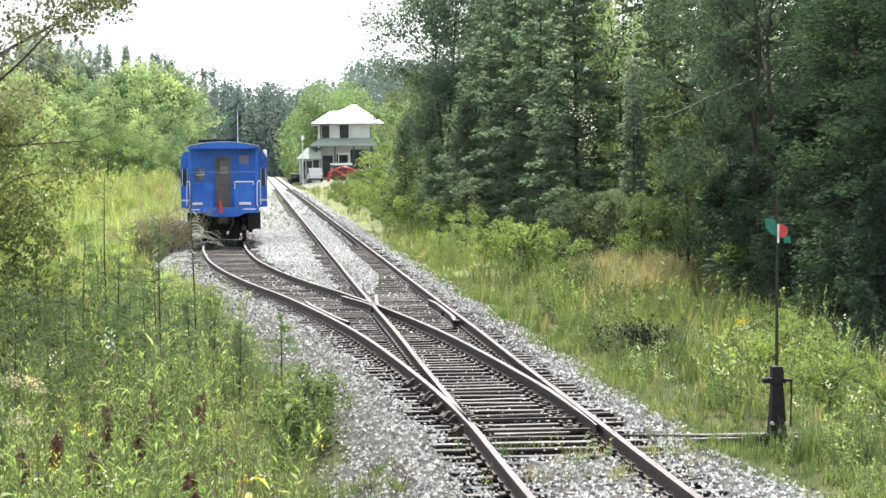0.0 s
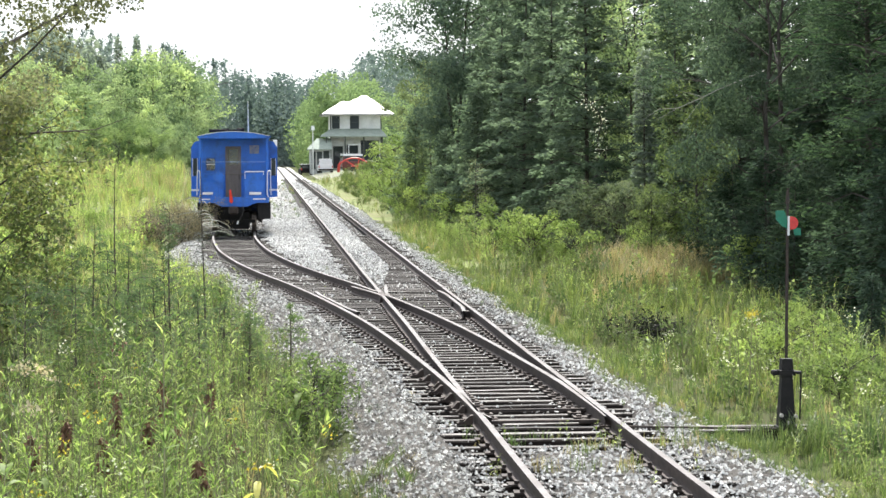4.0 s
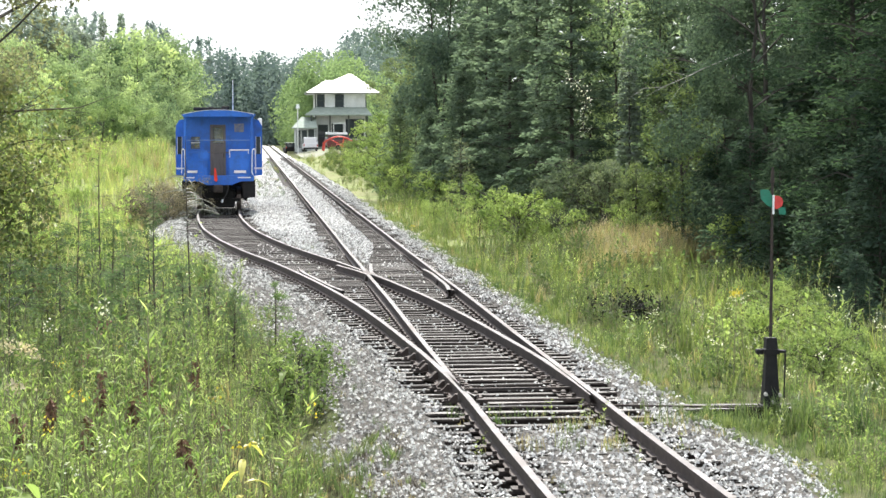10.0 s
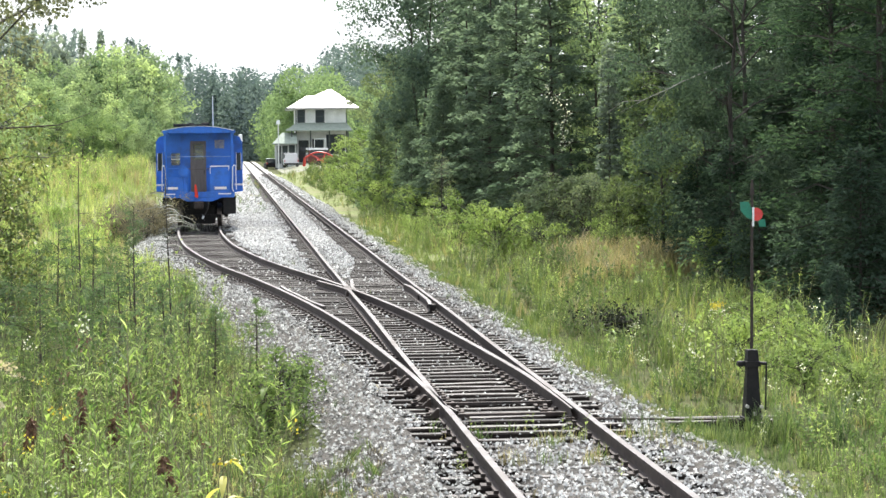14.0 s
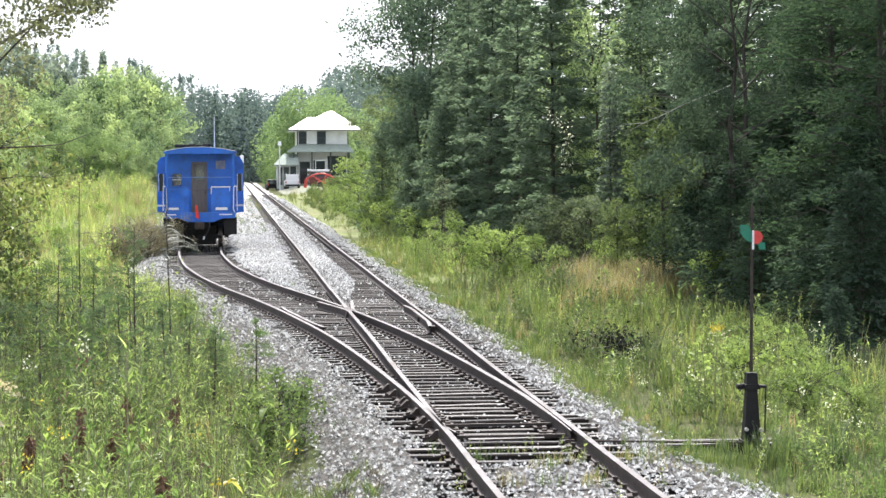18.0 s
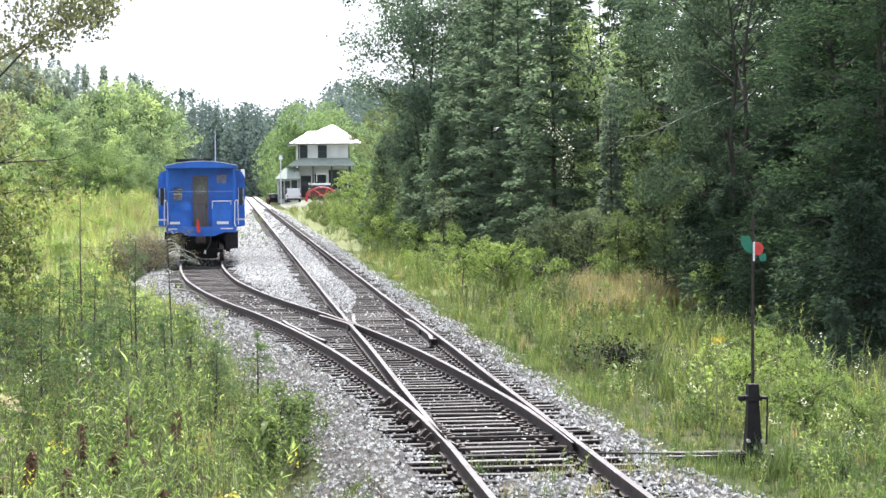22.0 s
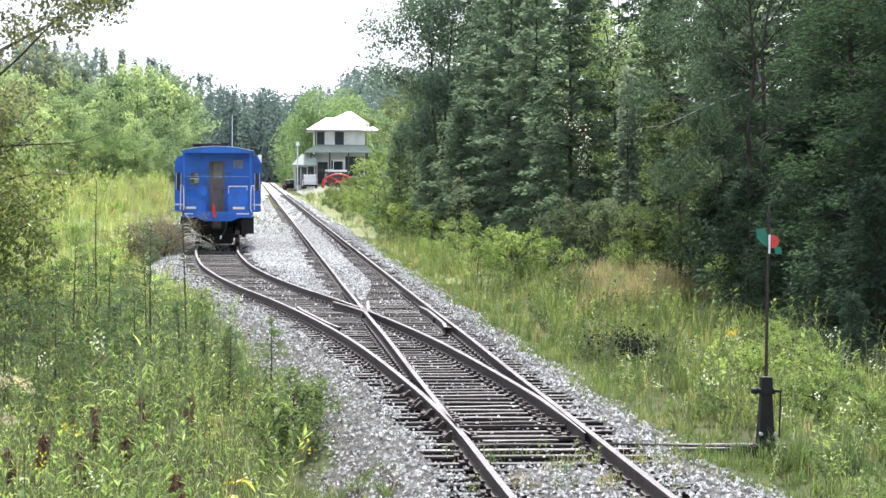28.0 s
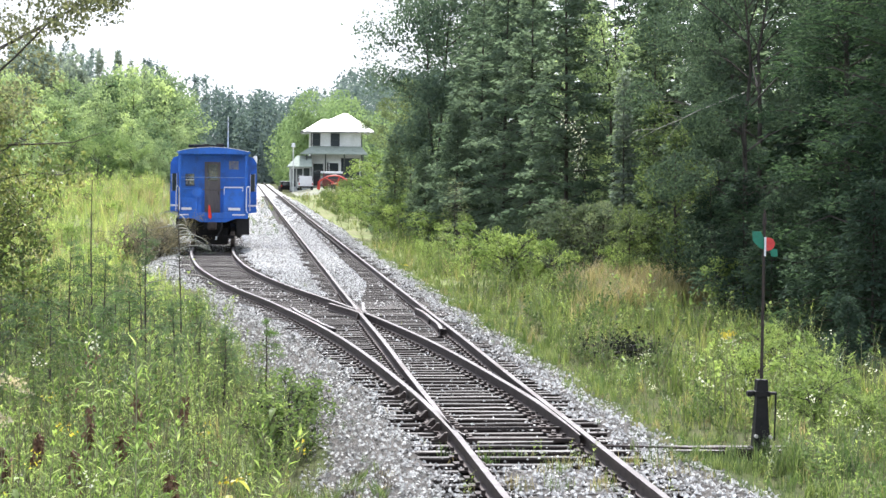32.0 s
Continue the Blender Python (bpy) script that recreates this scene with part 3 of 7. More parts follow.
# ties: each an old plank with chamfered, uneven edges
def tie_mesh(length, seed):
    r = random.Random(seed)
    bm = bmesh.new()
    n = max(3, int(length / 0.5))
    rings = []
    for i in range(n + 1):
        x = -length / 2 + length * i / n
        w, h, j = 0.09 + r.uniform(-0.012, 0.008), r.uniform(-0.008, 0.004), r.uniform(-0.008, 0.008)
        rings.append([bm.verts.new((x, -w + j, -0.16)), bm.verts.new((x, -w + j, h - 0.018)), bm.verts.new((x, -w + 0.02 + j, h)), bm.verts.new((x, w - 0.02 + j, h)), bm.verts.new((x, w + j, h - 0.018)), bm.verts.new((x, w + j, -0.16))])
    for a, b in zip(rings, rings[1:]):
        for k in range(5):
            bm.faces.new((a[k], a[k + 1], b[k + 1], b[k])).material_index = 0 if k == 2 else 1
    bm.faces.new(rings[0]).material_index = 1
    bm.faces.new(rings[-1][::-1]).material_index = 1
    bmesh.ops.recalc_face_normals(bm, faces=bm.faces)
    return bm_mesh("tie", bm, [M_TIE, M_TIE_SIDE])


TIE_MESHES = [tie_mesh(2.6, i) for i in range(6)]
TIE_LONG = {}


def tie_at(x, y, length, parent, k, name="tie"):
    if abs(length - 2.6) < 0.05:
        me = TIE_MESHES[k % 6]
    else:
        key = (round(length, 1), k % 2)
        if key not in TIE_LONG:
            TIE_LONG[key] = tie_mesh(key[0], k)
        me = TIE_LONG[key]
    ob = new(name, me)
    ob.parent = parent
    ob.matrix_basis = pose(x, y, -0.165 + 0.006 * math.sin(k * 7.3), 0, 0, 1.6 * math.sin(k * 3.1))
    return ob




# ---- plants: materials ----
M_BRAMBLE = foliage("bramble_leaf", (0.08, 0.13, 0.05), (0.13, 0.19, 0.075), (0.19, 0.26, 0.11), 0.8, 0.45, 0.15, low=(0.55, 0.62, 0.55), rough=0.6)
# trees round the depot: some of the air's haze is mixed into this green
M_HAZYGREEN = foliage("haze_tinted_green_leaf", (0.20, 0.275, 0.155), (0.235, 0.315, 0.175), (0.28, 0.36, 0.195), 0.2, 0.45, 0.06, low=(0.8, 0.84, 0.82), high=(1.15, 1.12, 1.05), rough=0.75)
M_GOLDEN = foliage("goldenrod_leaf", (0.11, 0.17, 0.055), (0.275, 0.365, 0.12), (0.53, 0.60, 0.29), 0.9, 0.58, 0.3, low=(0.45, 0.53, 0.47), high=(1.28, 1.22, 1.05), rough=0.55)
M_GRASS = foliage("meadow_grass", (0.06, 0.10, 0.035), (0.125, 0.185, 0.065), (0.27, 0.31, 0.155), 0.45, 0.42, 0.6, low=(0.45, 0.58, 0.48), high=(1.25, 1.15, 1.0), rough=0.4)
M_DRYGRASS = foliage("dry_grass", (0.24, 0.195, 0.105), (0.36, 0.305, 0.175), (0.48, 0.42, 0.26), 0.6, 0.35)
M_STEM = surface("weed_stem", (0.12, 0.13, 0.06), (0.27, 0.255, 0.14), 5, 20, 0.8, 0, 0.2, 0.003)
M_SEED = surface("brown_seed_head", (0.10, 0.06, 0.04), (0.26, 0.145, 0.09), 20, 60, 0.95, 0, 0.6, 0.006)
M_YELLOW = foliage("yellow_flower", (0.55, 0.42, 0.04), (0.7, 0.55, 0.06), (0.8, 0.68, 0.12), 1, 0.3)
M_WHITE = foliage("white_aster", (0.6, 0.6, 0.55), (0.75, 0.75, 0.7), (0.85, 0.85, 0.8), 1, 0.3)
M_YELLOWLEAF = foliage("yellowed_leaf", (0.42, 0.40, 0.08), (0.55, 0.52, 0.14), (0.65, 0.6, 0.25), 1, 0.4)
M_SHRUB = foliage("shrub_leaf", (0.18, 0.24, 0.09), (0.26, 0.335, 0.12), (0.35, 0.425, 0.165), 0.7, 0.48, 0.2, low=(0.6, 0.68, 0.6), rough=0.5)
# wood edge: tints lifted and blued to paint in haze, palest on farther trees
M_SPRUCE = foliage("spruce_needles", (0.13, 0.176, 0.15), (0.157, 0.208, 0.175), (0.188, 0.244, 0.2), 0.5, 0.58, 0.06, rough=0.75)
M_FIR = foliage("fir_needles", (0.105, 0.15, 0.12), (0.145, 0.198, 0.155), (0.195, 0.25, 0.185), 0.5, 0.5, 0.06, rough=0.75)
M_PINE = foliage("pine_needles", (0.115, 0.16, 0.13), (0.155, 0.208, 0.165), (0.195, 0.255, 0.19), 0.5, 0.5, 0.06, rough=0.75)
M_MAPLE = foliage("broad_leaf", (0.078, 0.113, 0.0952), (0.097, 0.14, 0.1074), (0.12, 0.168, 0.122), 0.5, 0.48, 0.06, rough=0.75)
# poplars: haze paints the tint, and the strong drift paints lit and shaded clumps
M_POPLAR = foliage("poplar_leaf", (0.265, 0.34, 0.20), (0.34, 0.42, 0.245), (0.415, 0.49, 0.285), 0.28, 0.42, 0.06, low=(0.5, 0.58, 0.58), high=(1.32, 1.27, 1.12), rough=0.75)
M_ASH = foliage("ash_leaf", (0.104, 0.15, 0.133), (0.15, 0.205, 0.168), (0.208, 0.273, 0.215), 0.4, 0.45, 0.06, rough=0.75)
M_LARCH = foliage("larch_needles", (0.13, 0.21, 0.08), (0.19, 0.28, 0.11), (0.27, 0.35, 0.15), 0.8, 0.55, 0.3)
# near spruces: darker than M_SPRUCE, with less haze in the colour
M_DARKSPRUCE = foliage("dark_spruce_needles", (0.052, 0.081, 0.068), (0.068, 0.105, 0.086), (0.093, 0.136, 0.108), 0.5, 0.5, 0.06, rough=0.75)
# far pines and woods: pale bluish tints paint the distance haze into the foliage
M_HAZYPINE = foliage("haze_tinted_pine_needles", (0.21, 0.25, 0.255), (0.24, 0.285, 0.285), (0.27, 0.32, 0.31), 0.2, 0.5, 0.06, rough=0.75)
M_HAZYWOOD = foliage("haze_tinted_wood", (0.11, 0.16, 0.13), (0.15, 0.205, 0.155), (0.19, 0.25, 0.18), 0.05, 0.45, 0.06, rough=0.75)
M_HAZYDARK = foliage("haze_tinted_spruce", (0.2101, 0.2626, 0.2871), (0.22, 0.275, 0.297), (0.2299, 0.2874, 0.3069), 0.05, 0.38, 0.06, rough=0.75)
BRAMBLE_MATS = [M_BRAMBLE, M_STEM, M_YELLOW, M_WHITE, M_SEED, M_BRAMBLE, M_DRYGRASS, M_BRAMBLE, M_YELLOWLEAF]
WEED_MATS = [M_GOLDEN, M_STEM, M_YELLOW, M_WHITE, M_SEED, M_GRASS, M_DRYGRASS, M_SHRUB, M_YELLOWLEAF]
# meadow tints: paler copies of the grass and shrub colours, sunlight painted in
M_MEADOW = foliage("sunny_meadow_grass", (0.185, 0.24, 0.09), (0.29, 0.36, 0.14), (0.46, 0.475, 0.24), 0.3, 0.6, 0.4, low=(0.6, 0.7, 0.55), high=(1.3, 1.2, 1.0), rough=0.5)
M_MEADOWHERB = foliage("sunlit_meadow_herb", (0.17, 0.25, 0.09), (0.28, 0.375, 0.135), (0.41, 0.475, 0.205), 0.4, 0.6, 0.2, low=(0.5, 0.6, 0.5), high=(1.25, 1.2, 1.0), rough=0.58)
M_VERGE = foliage("verge_grass_blade", (0.08, 0.115, 0.04), (0.15, 0.19, 0.068), (0.27, 0.295, 0.135), 0.45, 0.5, 0.25, low=(0.5, 0.6, 0.5), high=(1.25, 1.17, 1.0), rough=0.55)
M_VERGELEAF = foliage("verge_herb_leaf", (0.08, 0.12, 0.046), (0.148, 0.198, 0.076), (0.25, 0.295, 0.14), 0.6, 0.52, 0.2, low=(0.5, 0.6, 0.5), rough=0.58)
VERGE_MATS = [M_VERGELEAF, M_STEM, M_YELLOW, M_WHITE, M_SEED, M_VERGE, M_DRYGRASS, M_VERGELEAF, M_YELLOWLEAF]
M_DARKSTEM = surface("dry_brown_stem", (0.055, 0.042, 0.03), (0.17, 0.14, 0.095), 5, 20, 0.85, 0, 0.2, 0.003)
STALK_MATS = [M_GOLDEN, M_DARKSTEM, M_YELLOW, M_WHITE, M_SEED, M_GRASS, M_DRYGRASS, M_SHRUB, M_YELLOWLEAF]
MEADOW_MATS = [M_MEADOWHERB, M_STEM, M_YELLOW, M_WHITE, M_SEED, M_MEADOW, M_DRYGRASS, M_MEADOWHERB, M_YELLOWLEAF]


# ---- plant templates ----
def weed(h, leaves, length, width, seed, flower=0, leaf_mat=0, droop=0.35):
    """A tall herb: a bent stem with narrow leaves in a spiral, with or without a plume."""
    r = np.random.default_rng(seed)
    t = np.linspace(0, 1, 4)
    bend = r.normal(0, 0.09, 2) * h
    pts = np.stack([bend[0] * t ** 2, bend[1] * t ** 2, h * t], 1)
    parts = [(*tube_arrays(pts, 0.006 * (1 - 0.6 * t), 3), 1)]
    u = r.uniform(0.18, 1.0, leaves)
    a = np.arange(leaves) * 2.4 + r.uniform(0, 6)
    P = np.stack([bend[0] * u ** 2, bend[1] * u ** 2, h * u], 1)
    up = r.uniform(0.2, 1.5, leaves) - droop * (1 - u)
    D = np.stack([np.cos(a), np.sin(a), up], 1)
    N = np.stack([-np.cos(a) * 0.4, -np.sin(a) * 0.4, np.ones(leaves)], 1)
    L = length * r.uniform(0.6, 1.2, leaves) * (1.15 - 0.5 * u)
    parts.append((*leaf_arrays(P, D, N, L, L * width), leaf_mat))
    if flower:
        n = 12
        P = np.stack([bend[0] + r.normal(0, 0.05, n), bend[1] + r.normal(0, 0.05, n), h + r.uniform(-0.12, 0.06, n)], 1)
        D = r.normal(0, 1, (n, 3))
        parts.append((*leaf_arrays(P, D, r.normal(0, 1, (n, 3)), np.full(n, 0.035), np.full(n, 0.025)), flower))
    return joined(parts)


def tuft(h, blades, seed, mat=5, wide=0.011, lay=0.5):
    """Grass: bent blades of two pieces each."""
    r = np.random.default_rng(seed)
    a, k = r.uniform(0, 6.28, blades), r.uniform(0.15, 1, blades) * lay
    hh = h * r.uniform(0.55, 1.15, blades)
    P0 = np.stack([r.normal(0, 0.06, blades), r.normal(0, 0.06, blades), np.zeros(blades)], 1)
    out = np.stack([np.cos(a), np.sin(a), 0 * a], 1)
    P1 = P0 + out * (k * hh * 0.35)[:, None] + np.stack([0 * a, 0 * a, hh * 0.62], 1)
    P2 = P0 + out * (k * hh * 1.0)[:, None] + np.stack([0 * a, 0 * a, hh * (1.0 - 0.3 * k)], 1)
    S = np.stack([-np.sin(a), np.cos(a), 0 * a], 1) * wide / 2
    V = np.stack([P0 - S, P0 + S, P1 + S, P1 - S, P2], 1).reshape(-1, 3)
    i = np.arange(blades)[:, None] * 5
    F = np.concatenate([i + [0, 1, 2], i + [0, 2, 3], i + [3, 2, 4]], 1).reshape(-1, 3)
    return V, F, np.full(len(F), mat)


def bushlet(h, twigs, leaves, leaf, seed, mat=7):
    """A leafy shoot cluster: several stems with oval leaves."""
    r = np.random.default_rng(seed)
    parts = []
    for k in range(twigs):
        a, out = r.uniform(0, 6.28), r.uniform(0.1, 0.45) * h
        t = np.linspace(0, 1, 3)
        hh = h * r.uniform(0.6, 1.1)
        pts = np.stack([np.cos(a) * out * t, np.sin(a) * out * t, hh * t], 1)
        parts.append((*tube_arrays(pts, 0.008 * (1.1 - t), 3), 1))
        u = r.uniform(0.2, 1.0, leaves)
        P = np.stack([np.cos(a) * out * u, np.sin(a) * out * u, hh * u], 1)
        D = r.normal(0, 1, (leaves, 3)) + [np.cos(a) * 0.5, np.sin(a) * 0.5, 0.2]
        L = leaf * r.uniform(0.6, 1.25, leaves)
        parts.append((*leaf_arrays(P, D, r.normal(0, 0.6, (leaves, 3)) + [0, 0, 1], L, L * 0.55), mat))
    return joined(parts)


def scattered(name, label, category, templates, weights, n, region, zoff=-0.02, seed=1, smin=0.75, smax=1.25, lean=0.12, clump=0.0, mats=WEED_MATS):
    """One mass of plants over a region given as a test on x, y."""
    r = np.random.default_rng(seed)
    x0, x1, y0, y1, test = region
    X, Y = r.uniform(x0, x1, n), r.uniform(y0, y1, n)
    grow = np.ones(n)
    if clump:
        home = r.integers(0, max(1, n // 9), n)
        off = r.normal(0, clump, (n, 2))
        X, Y = X[home] + off[:, 0], Y[home] + off[:, 1]
        grow = (0.5 + 0.85 * np.exp(-(off ** 2).sum(1) / (2 * clump ** 2))) * r.uniform(0.65, 1.3, n)[home]
    keep = test(X, Y, r.random(n))
    X, Y, grow = X[keep], Y[keep], grow[keep]
    m = len(X)
    pos = np.stack([X, Y, ground_z(X, Y) + zoff], 1)
    size = grow * r.uniform(smin, smax, m) * (0.95 + 0.30 * wobble(X, Y, 0.8, seed) + 0.18 * wobble(X, Y, 2.3, seed + 1.0)) * (0.5 + 0.5 * smooth01((bed_distance(X, Y) - bed_edge(X, Y)) / 1.5))
    pick = r.choice(len(templates), m, p=np.array(weights) / sum(weights))
    V, F, M = spread(templates, pick, pos, r.uniform(0, 6.28, m), size, r.normal(0, lean, (m, 2)))
    return tagged(new(name, tri_mesh(name, V, F, mats, M)), label, category, kind="stuff")


HERBS = [weed(1.25, 46, 0.11, 0.17, 1), weed(1.05, 44, 0.10, 0.18, 2), weed(1.45, 46, 0.11, 0.16, 3, 2), weed(1.0, 32, 0.12, 0.26, 4), weed(1.2, 36, 0.08, 0.16, 5, 3), weed(0.75, 30, 0.10, 0.24, 6), weed(1.35, 12, 0.08, 0.16, 7)]
STALKS = [weed(1.3, 5, 0.06, 0.16, 71), weed(1.1, 4, 0.06, 0.16, 72), weed(1.45, 7, 0.05, 0.2, 73, 4), weed(1.0, 6, 0.06, 0.2, 74, 3)]
TUFTS = [tuft(0.75, 16, 11), tuft(0.6, 18, 12), tuft(0.95, 14, 13), tuft(0.8, 14, 14, 6)]
BUSHES = [bushlet(0.9, 5, 11, 0.075, 21), bushlet(1.2, 6, 11, 0.075, 22), bushlet(0.7, 5, 10, 0.075, 23)]
HERBLETS = [weed(0.6, 18, 0.08, 0.26, 41), weed(0.75, 22, 0.08, 0.22, 42), weed(0.5, 15, 0.09, 0.3, 43, 0, 7), weed(0.85, 22, 0.08, 0.2, 44, 0, 7)]
LOW = [tuft(0.34, 14, 31), tuft(0.28, 12, 32), weed(0.45, 14, 0.10, 0.2, 33), tuft(0.3, 12, 34, 6)]


def veg_edge(x, y, u, a=0.75, b=1.7):
    return u < smooth01((bed_distance(x, y) - bed_edge(x, y) + 0.85 - a) / (b - a))


def left_front(x, y, u):
    return (x < -1.9) & veg_edge(x, y, u) & (u < 0.45 + 0.9 * smooth01((wobble(x, y, 1.6, 0.7) + 0.5) / 0.7)) & ((y > 10.5) | (x < -2.5)) & (x > -3.4 - y * 0.19)


def left_field(x, y, u):
    return (x < -2) & veg_edge(x, y, u, 0.8, 1.6) & (x > -3.6 - y * 0.135) & ((y < 66) | (x < -6.4))


def right_verge(x, y, u):
    dry = (x > 4.9) & (x < 7.9) & (y > 47) & (y < 57) & (np.sin(u * 997.0) > -0.6)
    return ~dry & ((x - 3.42) ** 2 + (y - 34.6) ** 2 * 0.3 > 0.34) & (x > 1.5) & veg_edge(x, y, u, 0.75, 1.25) & (x < -2.0 + y * 0.33) & (x < np.where(y < 49, 6.2 + 0.03 * (y - 20), 7.6) + 0.5 * wobble(x, y, 0.7))


scattered("weeds", "dense goldenrod and other tall green weeds", "weeds", HERBS + HERBLETS, [5, 5, 0.12, 3, 0.15, 3, 0.5, 2, 2, 2, 2], 4600, (-9.5, -1.9, 12.5, 34, left_front), seed=3, smin=0.6, smax=1.05, clump=0.16)
scattered("dry_stalks", "thin dry stalks standing in the weeds", "stalks", STALKS, [4, 4, 1, 0.4], 620, (-8.5, -1.9, 12.5, 32, left_front), seed=33, smin=0.6, smax=1.05, mats=STALK_MATS)
scattered("dry_litter", "dry brown stalks and grass along the edge of the weeds", "dry grass", STALKS[:2] + [tuft(0.5, 10, 75, 6), tuft(0.4, 10, 76, 6)], [3, 3, 2, 2], 620, (-4.2, -1.9, 12.5, 22, left_front), seed=34, smin=0.45, smax=0.85, mats=STALK_MATS)
scattered("grass", "long green grass among the weeds", "grass", TUFTS, [4, 5, 2, 1.4], 800, (-9.5, -1.9, 12.5, 36, left_front), seed=4, smin=0.6, smax=1.0)
scattered("meadow_weeds", "sunlit meadow of weeds beside the siding", "weeds", HERBLETS + BUSHES, [4, 4, 4, 4, 3.5, 2.5, 3], 3300, (-19, -2, 38, 120, left_field), seed=5, smin=0.7, smax=1.25, clump=0.3, mats=MEADOW_MATS)
scattered("meadow_grass", "long pale green meadow grass", "grass", TUFTS, [4, 4, 3, 2.4], 4000, (-19, -2, 38, 122, left_field), seed=6, smin=0.8, smax=1.4, mats=MEADOW_MATS)
scattered("verge_grass", "uneven green grass along the trackside verge", "grass", TUFTS + LOW, [3, 3, 1.5, 0.8, 3, 3, 2, 0.6], 3700, (1.5, 11, 25, 90, right_verge), seed=7, smin=0.55, smax=0.95, mats=VERGE_MATS)
scattered("near_verge_grass", "dense short grass and herbs beside the switch stand", "grass", TUFTS[:3] + LOW + BUSHES[2:] + HERBLETS, [0.3, 0.4, 0.1, 4, 4, 3, 0.8, 1.2, 2.2, 2.2, 2.2, 2.2], 2900, (1.5, 9, 16, 30.5, right_verge), seed=17, smin=0.5, smax=0.9, clump=0.16, mats=WEED_MATS)
# dark bramble tints paint the trees' shade on to this corner of the verge
scattered("bank_herbs", "low herbs and grass beside the switch stand, coloured dark for shade", "weeds", LOW + HERBLETS + BUSHES[2:], [3, 3, 3, 0.4, 2, 2, 2, 2, 2], 950, (2.6, 7.0, 15.5, 23.5, right_verge), seed=41, smin=0.5, smax=0.85, mats=BRAMBLE_MATS)
scattered("shoulder_grass", "dense darker grass and herbs along the verge", "grass", TUFTS[:3] + LOW + BUSHES[2:] + HERBLETS, [1.2, 1.2, 0.6, 3, 3, 3, 0.8, 1.5, 2.5, 2.5, 2.5, 2.5], 3800, (1.5, 9, 30, 52, right_verge), seed=28, smin=0.5, smax=0.9, clump=0.16, mats=WEED_MATS)
scattered("edge_grass", "short tufts creeping over the ballast shoulder", "grass", LOW + [tuft(0.25, 16, 35)], [3, 3, 1, 1, 4], 1900, (1.45, 2.9, 16, 80, lambda x, y, u: (bed_distance(x, y) > bed_edge(x, y) - 0.05) & (bed_distance(x, y) < bed_edge(x, y) + 0.8) & (u < 0.9)), seed=24, smin=0.7, smax=1.2)
scattered("stand_grass", "tall grass round the foot of the switch stand", "grass", LOW[:2] + TUFTS[1:2], [2, 2, 1], 200, (1.6, 3.6, 21.8, 22.8, lambda x, y, u: x > 0), seed=18, smin=0.5, smax=0.95)
scattered("dry_grass", "patch of dry tan grass before the wood", "grass", [tuft(0.8, 14, 61, 6), tuft(0.7, 14, 62, 6), tuft(0.7, 12, 63)], [3, 3, 1], 1500, (4.4, 8.0, 45.5, 56, lambda x, y, u: (wobble(x, y, 0.5, 4.0) > -0.5) & (x > 4.4 + (y - 45) * 0.1)), seed=19, smin=0.8, smax=1.25)
scattered("verge_weeds", "leafy yellow-green weeds on the verge", "weeds", HERBLETS + BUSHES, [3, 3, 3, 3, 3, 2, 3], 3250, (2.4, 12, 23, 95, lambda x, y, u: right_verge(x - 0.5, y, u) & (u < 0.25 + 0.75 * smooth01((wobble(x, y, 0.5, 1.0) + 0.25) / 0.5))), seed=8, smin=0.6, smax=1.05, clump=0.22, mats=VERGE_MATS)
scattered("goldenrod", "bright yellow-green goldenrod along the verge", "weeds", HERBLETS + HERBS[:2], [3, 3, 3, 3, 1.5, 1.5], 900, (1.9, 6.2, 49, 82, lambda x, y, u: veg_edge(x, y, u, 1.1, 1.5) & (x < 3.4 + (82 - y) * 0.08) & (wobble(x, y, 0.6, 2.5) > -0.35)), seed=37, smin=0.75, smax=1.15, clump=0.3, mats=MEADOW_MATS)
scattered("far_verge_grass", "grass and herbs beside the line towards the depot", "grass", TUFTS + HERBLETS + BUSHES[:1], [3, 3, 2, 1, 2, 2, 2, 2, 2], 1500, (1.6, 9, 86, 236, lambda x, y, u: veg_edge(x, y, u)), seed=9, smin=0.6, smax=1.2, clump=0.4, mats=VERGE_MATS)
scattered("asters", "small white asters in the verge grass", "flowers", [weed(0.7, 12, 0.1, 0.26, 45, 3), weed(0.55, 10, 0.09, 0.26, 46, 3)], [1, 1], 55, (2.2, 7.5, 21, 33, right_verge), seed=27, smin=0.7, smax=1.1)
# extra weeds in the paler meadow tints, to brighten the self-shaded near bank
scattered("pale_weeds", "sunlit pale green weeds on the near bank", "weeds", HERBS[:4] + HERBLETS, [3, 3, 0.1, 2, 2, 2, 2, 2], 900, (-6.5, -1.9, 12.8, 19.5, left_front), seed=29, smin=0.7, smax=1.1, clump=0.2, mats=MEADOW_MATS)
scattered("brambles", "dark green brambles among the weeds", "brambles", BUSHES + HERBLETS[2:], [3, 3, 3, 2, 2], 1100, (-10.5, -1.9, 22, 48, lambda x, y, u: left_front(x, y, u) & (wobble(x, y, 0.9, 5.0) > -0.2)), seed=26, smin=0.7, smax=1.15, clump=0.3, mats=BRAMBLE_MATS)
scattered("far_track_weeds", "thin grass between the far tracks", "grass", LOW[:2] + LOW[3:], [3, 3, 2], 220, (-3.5, -0.9, 96, 230, lambda x, y, u: wobble(x, y, 0.5, 2.0) > -0.1), seed=23, smin=1.2, smax=2.4)
